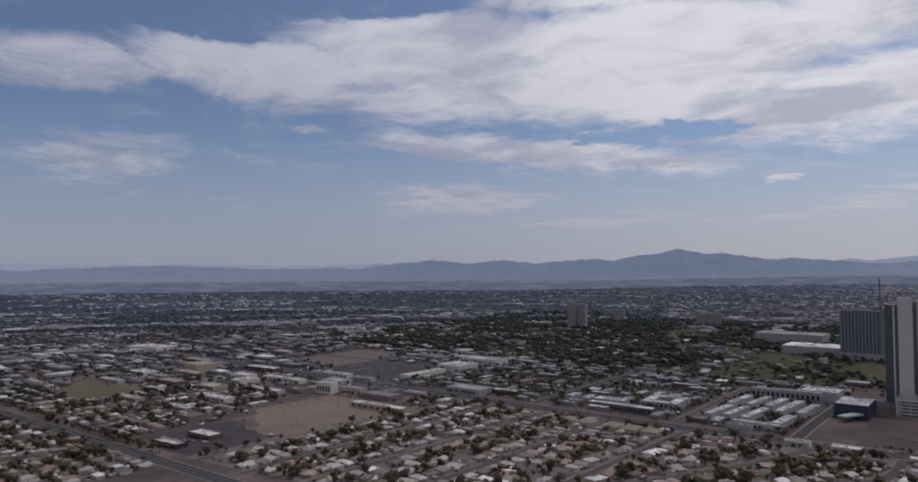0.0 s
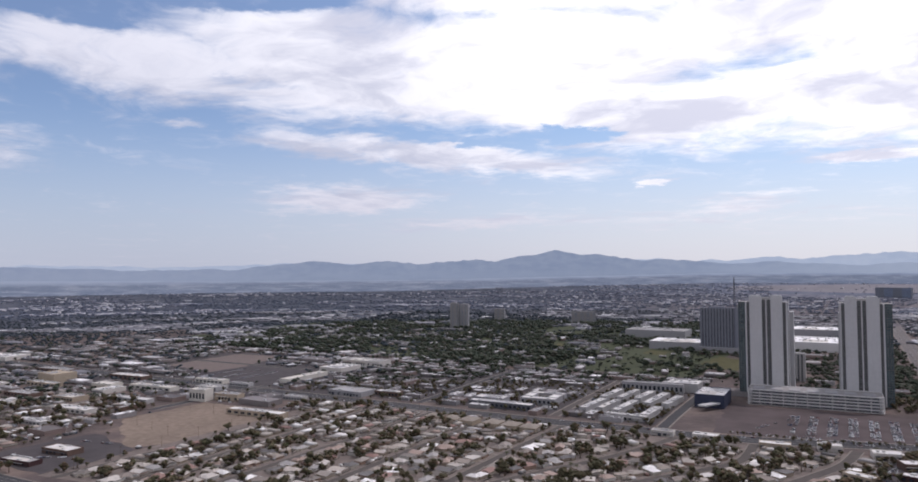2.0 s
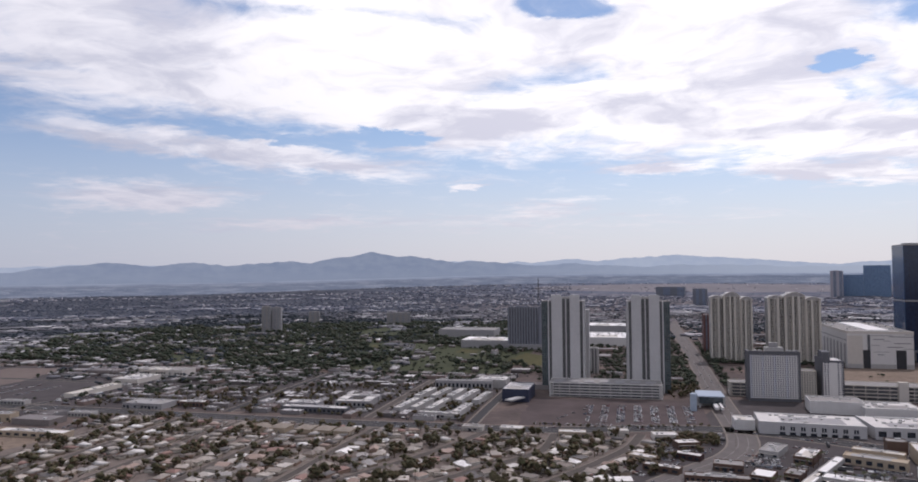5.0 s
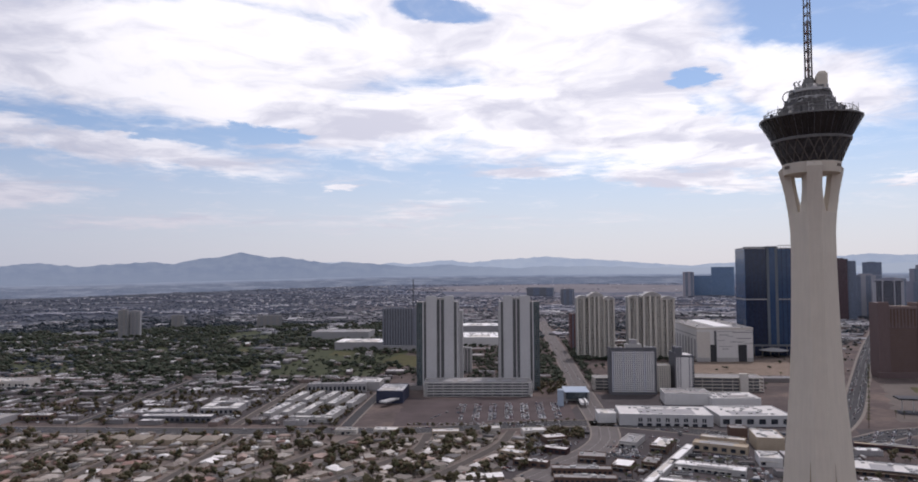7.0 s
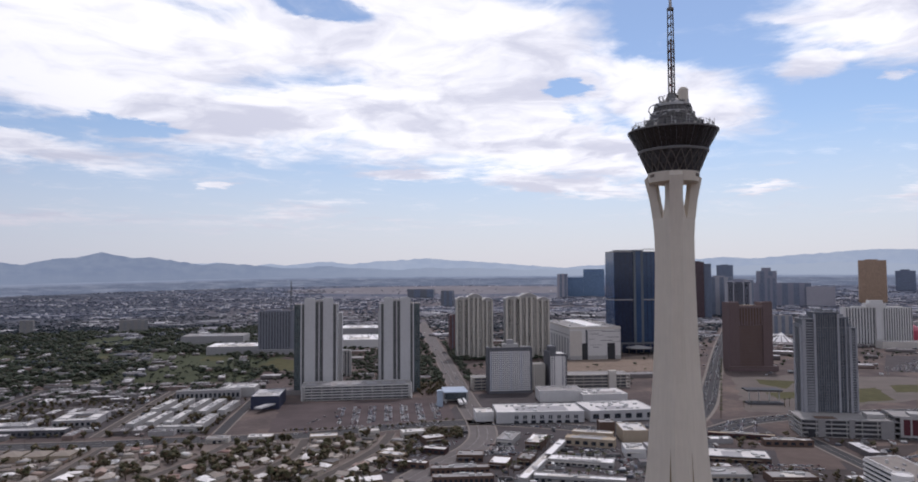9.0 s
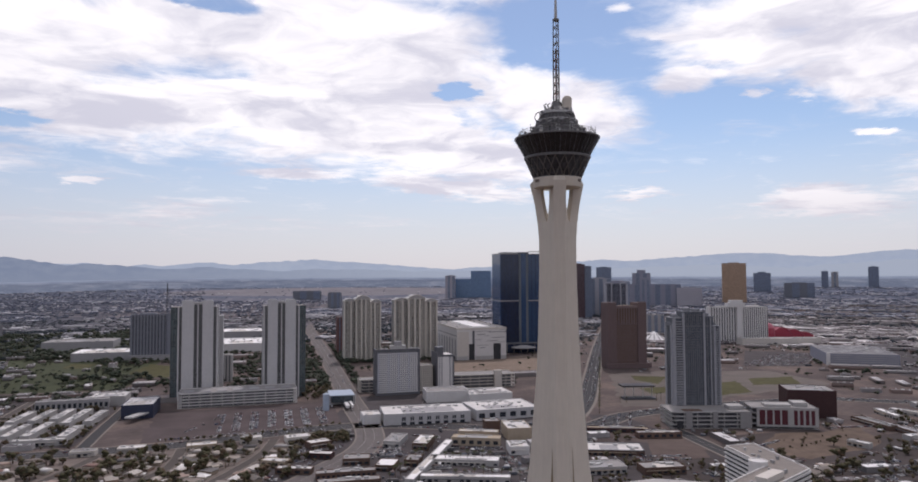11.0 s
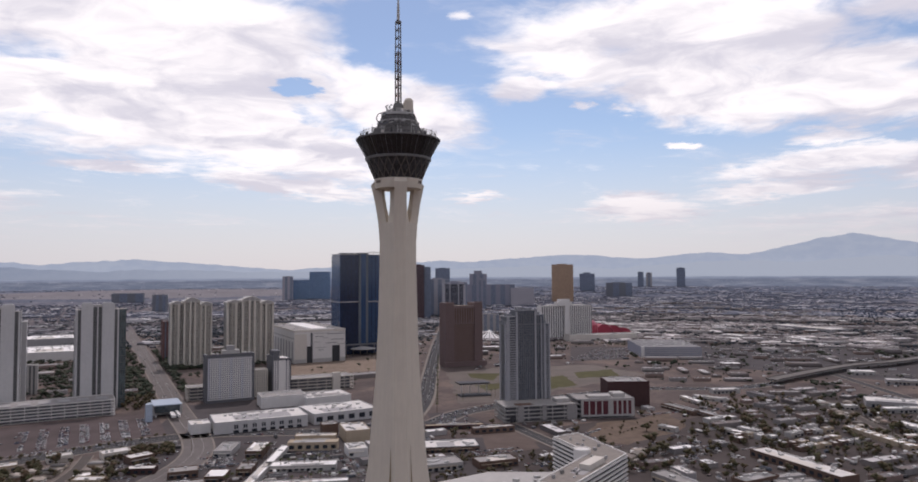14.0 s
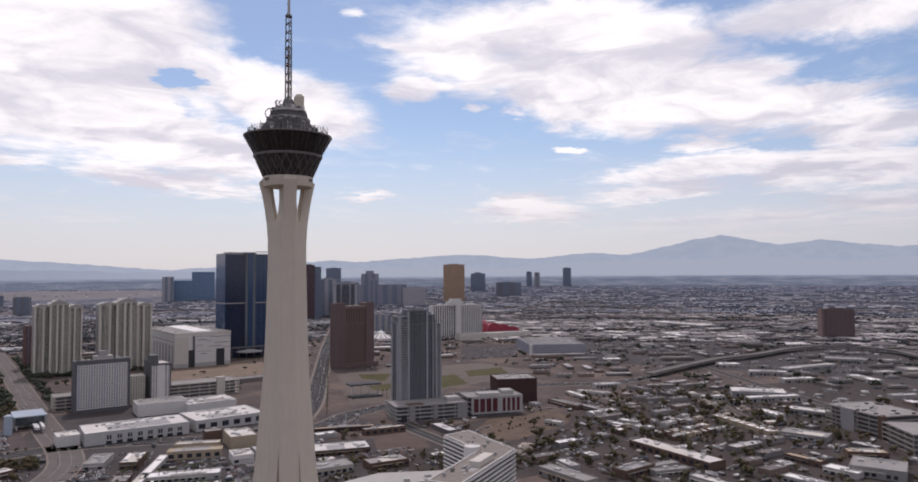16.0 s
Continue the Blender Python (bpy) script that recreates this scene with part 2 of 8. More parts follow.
M_CONC = plain("cream concrete", (0.60, 0.535, 0.45), 0.85, vary=0.08, size=0.12, streak=0.10)
M_WHITE = plain("white stucco", (0.62, 0.60, 0.58), 0.8, vary=0.08, streak=0.08)
M_OFFW = plain("off-white panel", (0.56, 0.52, 0.47), 0.8, vary=0.10, streak=0.08)
# darkened grey: shade on fronts facing away from the sun, put into colour
M_SHADE = plain("shade-darkened grey concrete", (0.28, 0.268, 0.262), 0.85, vary=0.15, streak=0.1)
M_CREAM = plain("cream stucco", (0.57, 0.53, 0.465), 0.8, vary=0.10, streak=0.08)
M_GREY = plain("grey panel", (0.32, 0.31, 0.31), 0.7, vary=0.12, streak=0.08)
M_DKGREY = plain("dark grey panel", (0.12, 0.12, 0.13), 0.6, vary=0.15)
M_BROWN = plain("brown stucco", (0.135, 0.09, 0.072), 0.8, vary=0.15, streak=0.1)
M_TAN = plain("tan stucco", (0.39, 0.32, 0.24), 0.8, vary=0.15, streak=0.1)
M_MAROON = plain("maroon panel", (0.066, 0.036, 0.036), 0.7, vary=0.2)
M_PINK = plain("red dome glass", (0.33, 0.052, 0.078), 0.4, vary=0.25)
M_ROOF = plain("white roof membrane", (0.60, 0.575, 0.55), 0.9, vary=0.22, size=0.08)
M_ROOFG = plain("grey roof membrane", (0.29, 0.275, 0.265), 0.9, vary=0.25, size=0.08)
M_BLUE = plain("navy panel", (0.042, 0.048, 0.078), 0.5, vary=0.2)
M_GUN = plain("gunmetal panel", (0.17, 0.165, 0.16), 0.5, vary=0.2)
M_DULL = plain("dull concrete", (0.40, 0.385, 0.37), 0.85, vary=0.15, streak=0.1)
M_STEEL = plain("painted steel", (0.45, 0.44, 0.43), 0.5, vary=0.15)
M_DARK = plain("dark steel", (0.05, 0.05, 0.055), 0.5, vary=0.2)
M_ROOFB = plain("bright roof membrane", (0.80, 0.78, 0.76), 0.9, vary=0.1, size=0.05)
G_TEAL = glass("teal glass", (0.05, 0.066, 0.075))
G_DARK = glass("dark glass", (0.03, 0.035, 0.045))
G_BLUE = glass("blue curtain wall", (0.032, 0.066, 0.135), 0.1, 0.12)
# far glass paled and blued: haze put into its colour
G_FAR = glass("haze-tinted far glass", (0.14, 0.172, 0.235), 0.3, 0.2)
G_NAVY = glass("navy curtain wall", (0.018, 0.03, 0.064), 0.12, 0.2)
G_GOLD = glass("gold curtain wall", (0.34, 0.225, 0.145), 0.3, 0.22)
G_BRONZE = glass("bronze curtain wall", (0.068, 0.040, 0.046), 0.25, 0.3)
G_POD = glass("black pod glass", (0.014, 0.012, 0.012), 0.15, 0.5, (1.6, 3.0))

# ---- building tools ----
class Geo:
    """A heap of faces that becomes one mesh."""

    def __init__(self):
        self.v, self.f, self.n = [], [], 0

    def add(self, verts, faces):
        verts = np.asarray(verts, dtype=np.float32)
        o = self.n
        self.v.append(verts)
        self.f.extend([tuple(i + o for i in q) for q in faces])
        self.n += len(verts)
        return self

    BOX = ((0, 3, 2, 1), (4, 5, 6, 7), (0, 1, 5, 4), (1, 2, 6, 5), (2, 3, 7, 6), (3, 0, 4, 7))

    def box(self, x0, y0, z0, x1, y1, z1):
        return self.add([(x0, y0, z0), (x1, y0, z0), (x1, y1, z0), (x0, y1, z0), (x0, y0, z1), (x1, y0, z1), (x1, y1, z1), (x0, y1, z1)], self.BOX)

    def turned(self, cx, cy, z0, sx, sy, h, deg=0.0):
        c, s = math.cos(radians(deg)), math.sin(radians(deg))
        q = [(cx + a * c - b * s, cy + a * s + b * c) for a, b in ((-sx / 2, -sy / 2), (sx / 2, -sy / 2), (sx / 2, sy / 2), (-sx / 2, sy / 2))]
        return self.prism(q, z0, z0 + h)

    def prism(self, poly, z0, z1, top=None):
        k = len(poly)
        top = top or poly
        v = [(x, y, z0) for x, y in poly] + [(x, y, z1) for x, y in top]
        f = [tuple(range(k - 1, -1, -1)), tuple(range(k, 2 * k))]
        f += [(i, (i + 1) % k, k + (i + 1) % k, k + i) for i in range(k)]
        return self.add(v, f)

    def lathe(self, rz, k=48, cx=0.0, cy=0.0, caps=True):
        """Rings of (radius, height), bottom to top."""
        v = [(cx + r * math.cos(2 * math.pi * i / k), cy + r * math.sin(2 * math.pi * i / k), z) for r, z in rz for i in range(k)]
        f = [(j * k + i, j * k + (i + 1) % k, (j + 1) * k + (i + 1) % k, (j + 1) * k + i) for j in range(len(rz) - 1) for i in range(k)]
        if caps:
            f += [tuple(range(k - 1, -1, -1)), tuple(range((len(rz) - 1) * k, len(rz) * k))]
        return self.add(v, f)

    def bar(self, p, q, w):
        """A square bar from p to q."""
        p, q = Vector(p), Vector(q)
        d = (q - p).normalized()
        s = d.cross(Vector((0, 0, 1)))
        s = s.normalized() if s.length > 1e-4 else Vector((1, 0, 0))
        u = d.cross(s)
        c = [s * a * w / 2 + u * b * w / 2 for a, b in ((-1, -1), (1, -1), (1, 1), (-1, 1))]
        return self.add([p + k for k in c] + [q + k for k in c], self.BOX)

    def mesh(self, name, mat):
        me = bpy.data.meshes.new(name)
        v = np.concatenate(self.v) if self.v else np.zeros((0, 3))
        me.from_pydata(v.tolist(), [], self.f)
        me.materials.append(mat)
        return me


def part(name, geo, mat, parent=None, label=""):
    me = geo.mesh(name, mat) if isinstance(geo, Geo) else geo
    ob = new(name, me)
    ob.parent = parent
    return tagged(ob, label)


def thing(name, label, category, x=0.0, y=0.0, z=0.0, turn=0.0, group="", kind=""):
    ob = new(name)
    ob.matrix_world = pose(x, y, z, 0, 0, turn)
    return tagged(ob, label, category, group, kind)


RISE_FROM, RISE_TO, RISE = 2600.0, 4750.0, 106.0


def land(x, y):
    """Height of the land: level round the camera, then rising to the valley's edge."""
    s = max(0.0, (math.hypot(x, y) - RISE_FROM) / (RISE_TO - RISE_FROM))
    return RISE * s ** 1.3


def facade(wall, pane, x0, x1, y, z0, z1, floors, pattern, out=-1):
    """Bays along a face that looks to -y (out=-1) or +y: W wall, G glass with floor edges, N narrow glass slot,
    B balconies, P punched windows."""
    k = len(pattern)
    fh = (z1 - z0) / floors
    w = (x1 - x0) / k
    for i, c in enumerate(pattern):
        a, b = x0 + i * w, x0 + (i + 1) * w
        if c == "W":
            wall.box(a, min(y, y + 0.9 * out), z0, b, max(y, y + 0.9 * out), z1)
        elif c == "G":
            for j in range(floors + 1):
                z = min(z0 + j * fh, z1 - 0.5)
                pane.box(a, min(y, y + 0.25 * out), z, b, max(y, y + 0.25 * out), z + 0.5)
        elif c == "B":
            for j in range(floors):
                z = z0 + j * fh
                wall.box(a, min(y, y + 1.5 * out), z, b, max(y, y + 1.5 * out), z + fh * 0.7)
            wall.box(a - 0.15, min(y, y + 1.2 * out), z0, a + 0.15, max(y, y + 1.2 * out), z1)
        elif c == "P":
            for j in range(floors):
                z = z0 + j * fh
                wall.box(a, min(y, y + 0.4 * out), z, b, max(y, y + 0.4 * out), z + fh * 0.5)
            wall.box(a, min(y, y + 0.45 * out), z0, a + w * 0.3, max(y, y + 0.45 * out), z1)
            wall.box(b - w * 0.3, min(y, y + 0.45 * out), z0, b, max(y, y + 0.45 * out), z1)
    return wall


def grown(poly, by):
    """The outline moved outward by so many metres (corners in clockwise or counter order)."""
    n = len(poly)
    area = sum(poly[i][0] * poly[(i + 1) % n][1] - poly[(i + 1) % n][0] * poly[i][1] for i in range(n))
    s = 1 if area > 0 else -1
    out = []
    for i in range(n):
        a, b, c = (Vector(poly[(i + k) % n]) for k in (-1, 0, 1))
        d, e = (b - a).normalized(), (c - b).normalized()
        p, q = Vector((d.y, -d.x)) * s, Vector((e.y, -e.x)) * s
        m = (p + q).normalized()
        out.append(tuple(b + m * by / max(0.35, m.dot(p))))
    return out


def swap(geo):
    """The same faces turned by a quarter: what faced -y now faces +x."""
    geo.v = [np.stack([-v[:, 1], v[:, 0], v[:, 2]], 1) for v in geo.v]
    return geo


def tower(name, label, x, y, w, d, h, turn, floors, front, side, wall, core, edge, roof=None, z=0.0, group="", crown=3.0, base=0.0):
    """A high block: glazed core, walls and floor edges bay by bay on all four faces, roof slab, parapet and plant room.
    x, y: middle of the front foot."""
    t = thing(name, label, "building", x, y, z, turn, group)
    part("glazing", Geo().box(-w / 2, 0, 0, w / 2, d, h - 0.5), core, t)
    walls, edges = Geo(), Geo()
    for sgn, yy in ((-1, 0), (1, d)):
        facade(walls, edges, -w / 2, w / 2, yy, base, h, floors, front, sgn)
    sw, se = Geo(), Geo()
    for sgn, yy in ((-1, -w / 2), (1, w / 2)):
        facade(sw, se, -d, 0, yy, base, h, floors, side, sgn)
    swap(sw), swap(se)
    # swapped: local x becomes -y', so the sides run from 0 to d
    for g_, s_ in ((walls, sw), (edges, se)):
        for v in s_.v:
            v[:, 1] = -v[:, 1] if v[:, 1].mean() < 0 else v[:, 1]
        o = g_.n
        g_.v += s_.v
        g_.f += [tuple(i + o for i in q)[::-1] for q in s_.f]
        g_.n += s_.n
    if walls.n:
        tagged(part("wall", walls, wall, t), kind="stuff")
    if edges.n:
        tagged(part("floor_edges", edges, edge, t), kind="stuff")
    part("roof", Geo().box(-w / 2 + 0.3, 0.3, h - 0.5, w / 2 - 0.3, d - 0.3, h + 0.2), roof or M_ROOFG, t)
    g = Geo()
    for q in ((-w / 2, -0.3, w / 2, 0.3), (-w / 2, d - 0.3, w / 2, d + 0.3), (-w / 2 - 0.3, -0.3, -w / 2 + 0.3, d + 0.3), (w / 2 - 0.3, -0.3, w / 2 + 0.3, d + 0.3)):
        g.box(q[0], q[1], h - 0.4, q[2], q[3], h + 1.3)
    part("parapet", g, wall, t)
    if crown:
        part("plant_room", Geo().box(-w * 0.25, d * 0.3, h, w * 0.22, d * 0.75, h + crown), wall, t)
    return t

# ---- land and mountains ----
def ground_mat(name, dark, mid, pale):
    m, n, b = material(name, 0.95)
    p = place(n)
    f = n.fbm(p, 0.012, 6, 0.6)
    fine = n.fbm(p, 0.12, 5, 0.65)
    c = n.ramp(f, (0.32, dark), (0.5, mid), (0.66, pale))
    sc = n.vec("SCALE", c)
    n.put(sc.node.inputs[3], n.calc("MULTIPLY_ADD", fine, 0.9, 0.55))
    n.put(b.inputs["Base Color"], sc)
    return m


M_GROUND = ground_mat("desert town ground", (0.072, 0.058, 0.055), (0.106, 0.083, 0.077), (0.168, 0.127, 0.108))


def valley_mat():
    """Far valley floor: gardened suburb east, paler ground south, painted haze bluer towards the edge."""
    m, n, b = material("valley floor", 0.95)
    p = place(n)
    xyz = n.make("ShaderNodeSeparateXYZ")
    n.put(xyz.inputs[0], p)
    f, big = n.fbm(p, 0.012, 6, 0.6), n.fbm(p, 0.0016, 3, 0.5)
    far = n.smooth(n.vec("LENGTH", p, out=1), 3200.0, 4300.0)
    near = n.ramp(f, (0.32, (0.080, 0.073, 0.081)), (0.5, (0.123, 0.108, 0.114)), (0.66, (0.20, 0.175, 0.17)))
    # bluer tones for the far floor, haze put into the colour
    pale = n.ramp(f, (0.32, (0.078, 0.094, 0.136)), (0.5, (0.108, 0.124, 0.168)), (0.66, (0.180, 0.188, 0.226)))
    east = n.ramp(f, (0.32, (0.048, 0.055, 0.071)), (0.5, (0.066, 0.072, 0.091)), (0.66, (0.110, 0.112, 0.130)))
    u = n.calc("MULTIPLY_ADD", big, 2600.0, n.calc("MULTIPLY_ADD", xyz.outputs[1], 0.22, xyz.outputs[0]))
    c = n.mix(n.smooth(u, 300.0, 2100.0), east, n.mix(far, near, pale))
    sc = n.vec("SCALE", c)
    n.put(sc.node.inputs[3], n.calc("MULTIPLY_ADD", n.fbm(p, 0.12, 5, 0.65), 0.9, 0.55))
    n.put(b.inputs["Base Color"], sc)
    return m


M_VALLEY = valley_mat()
rings = [60, 200, 350, 450, 550, 650, 750, 900, 1050, 1250, 1500, 1800, 2100, 2400, 2600, 2750, 2900, 3050, 3200, 3350, 3500, 3650, 3800, 3950, 4100, 4250, 4400, 4550, 4700, 4800, 4860]
K = 180
verts = [(0, 0, 0)] + [(r * math.sin(2 * math.pi * i / K), r * math.cos(2 * math.pi * i / K), land(r, 0)) for r in rings for i in range(K)]
faces = [(0, 1 + (i + 1) % K, 1 + i) for i in range(K)]
faces += [(1 + j * K + i, 1 + j * K + (i + 1) % K, 1 + (j + 1) * K + (i + 1) % K, 1 + (j + 1) * K + i) for j in range(len(rings) - 1) for i in range(K)]
g = Geo()
g.add(verts, faces)
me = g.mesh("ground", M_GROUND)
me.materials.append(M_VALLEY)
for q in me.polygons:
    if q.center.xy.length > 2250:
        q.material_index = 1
ground = tagged(part("ground", me, M_GROUND), "grey-brown desert town ground, rising to the valley's edge", "ground", "", "structure")


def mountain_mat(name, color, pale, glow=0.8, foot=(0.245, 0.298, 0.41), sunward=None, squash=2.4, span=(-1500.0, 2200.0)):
    """Far land with painted haze: emission for miles of bright air, with faint relief."""
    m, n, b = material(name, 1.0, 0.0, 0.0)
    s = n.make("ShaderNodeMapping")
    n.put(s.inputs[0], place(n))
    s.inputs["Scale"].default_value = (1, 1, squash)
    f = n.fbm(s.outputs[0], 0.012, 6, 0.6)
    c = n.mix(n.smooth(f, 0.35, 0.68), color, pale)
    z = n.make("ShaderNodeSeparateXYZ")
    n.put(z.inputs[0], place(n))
    # painted haze pales the foot, and the side towards the sun
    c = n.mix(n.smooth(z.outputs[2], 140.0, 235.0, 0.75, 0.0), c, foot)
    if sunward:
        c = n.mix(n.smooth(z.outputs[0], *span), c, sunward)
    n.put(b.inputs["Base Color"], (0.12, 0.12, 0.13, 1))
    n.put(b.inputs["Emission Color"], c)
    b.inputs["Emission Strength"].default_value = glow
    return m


def range_of_hills(name, label, dist, mat, base, peaks, rough, seed, depth=70.0):
    """A chain of hills round the valley: each peak is (azimuth, elevation, half width) in degrees."""
    k = 900
    az = [-112 + 224 * i / k for i in range(k + 1)]
    ridge = []
    for a in az:
        low = base(a) if callable(base) else base
        e = low
        for pa, pe, pw in peaks:
            u = abs(a - pa) / pw
            e = max(e, low + (pe - low) * max(0.0, 1 - u) ** 1.15 * (1 + 0.35 * u))
        e += rough * (noise.fractal((a * 0.5 + seed, seed, 0), 0.75, 2.1, 6)) + rough * 1.4 * (0.5 - abs(noise.noise((a * 0.9, seed, 5)))) * min(1.0, max(0.0, e - low) * 2)
        ridge.append(185 + (dist(a) if callable(dist) else dist) * math.tan(radians(e)))
    rows = 9
    v, f = [], []
    for j in range(rows):
        s = j / (rows - 1)
        for a, top in zip(az, ridge):
            q = noise.fractal((a * 0.5 + seed, s * 2.2, 3 + seed), 0.9, 2.1, 4)
            r = (dist(a) if callable(dist) else dist) - depth * (1 - s) + 12 * q * (1 - s)
            z0 = min(60.0, land(r, 0) - 2.0)
            z = z0 + (top - z0) * (s ** 0.8) + 9 * q * s * (1 - s) * 4
            v.append((r * math.sin(radians(a)), r * math.cos(radians(a)), z))
    for j in range(rows - 1):
        for i in range(k):
            o = j * (k + 1) + i
            f.append((o, o + 1, o + k + 2, o + k + 1))
    g = Geo()
    g.add(v, f)
    return tagged(part(name, g, mat), label, "mountains", "", "structure")


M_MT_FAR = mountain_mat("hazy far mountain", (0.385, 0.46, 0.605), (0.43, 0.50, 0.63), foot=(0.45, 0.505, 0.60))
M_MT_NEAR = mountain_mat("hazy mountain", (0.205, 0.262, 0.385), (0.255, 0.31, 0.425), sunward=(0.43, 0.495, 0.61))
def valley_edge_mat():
    """Last miles of town: dark blue trees, pale roof streaks, painted haze towards its top."""
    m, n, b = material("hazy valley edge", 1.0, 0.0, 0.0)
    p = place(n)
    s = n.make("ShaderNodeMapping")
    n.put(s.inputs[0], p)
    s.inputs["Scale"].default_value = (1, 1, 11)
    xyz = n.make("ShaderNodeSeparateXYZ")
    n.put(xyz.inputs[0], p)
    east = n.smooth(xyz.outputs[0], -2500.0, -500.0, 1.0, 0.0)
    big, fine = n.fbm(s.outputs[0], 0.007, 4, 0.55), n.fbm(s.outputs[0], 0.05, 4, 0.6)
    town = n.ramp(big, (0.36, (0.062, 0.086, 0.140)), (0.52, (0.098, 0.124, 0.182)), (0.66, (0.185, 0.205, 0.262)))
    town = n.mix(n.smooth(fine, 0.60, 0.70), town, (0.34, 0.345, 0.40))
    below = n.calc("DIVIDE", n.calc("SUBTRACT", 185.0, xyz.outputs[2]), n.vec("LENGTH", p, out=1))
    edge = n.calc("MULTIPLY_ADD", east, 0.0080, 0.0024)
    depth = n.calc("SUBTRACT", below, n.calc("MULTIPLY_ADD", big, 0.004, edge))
    # emission colour of the painted haze
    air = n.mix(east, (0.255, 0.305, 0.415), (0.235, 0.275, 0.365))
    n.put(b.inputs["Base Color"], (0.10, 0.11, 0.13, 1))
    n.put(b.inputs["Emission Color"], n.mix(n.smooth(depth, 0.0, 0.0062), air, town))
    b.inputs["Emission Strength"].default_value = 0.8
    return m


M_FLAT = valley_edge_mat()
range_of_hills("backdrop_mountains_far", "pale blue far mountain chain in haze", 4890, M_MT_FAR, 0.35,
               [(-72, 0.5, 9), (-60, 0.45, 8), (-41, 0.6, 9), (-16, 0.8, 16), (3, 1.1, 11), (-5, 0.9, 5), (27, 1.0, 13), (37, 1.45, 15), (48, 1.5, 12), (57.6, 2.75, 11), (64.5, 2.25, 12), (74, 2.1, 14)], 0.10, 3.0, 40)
range_of_hills("backdrop_mountains", "desert mountains beyond the city, blue-grey with painted haze", 4840, M_MT_NEAR, 0.05,
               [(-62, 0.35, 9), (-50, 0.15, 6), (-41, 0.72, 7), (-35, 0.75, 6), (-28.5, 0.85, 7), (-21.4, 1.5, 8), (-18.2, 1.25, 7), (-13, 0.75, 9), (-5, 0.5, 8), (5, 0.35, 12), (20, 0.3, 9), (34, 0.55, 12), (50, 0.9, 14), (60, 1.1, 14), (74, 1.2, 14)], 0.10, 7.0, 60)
range_of_hills("backdrop_valley_edge", "last miles of the city under painted haze",
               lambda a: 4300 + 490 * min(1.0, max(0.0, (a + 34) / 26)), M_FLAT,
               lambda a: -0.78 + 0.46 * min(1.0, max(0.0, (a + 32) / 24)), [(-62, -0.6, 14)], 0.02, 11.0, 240)

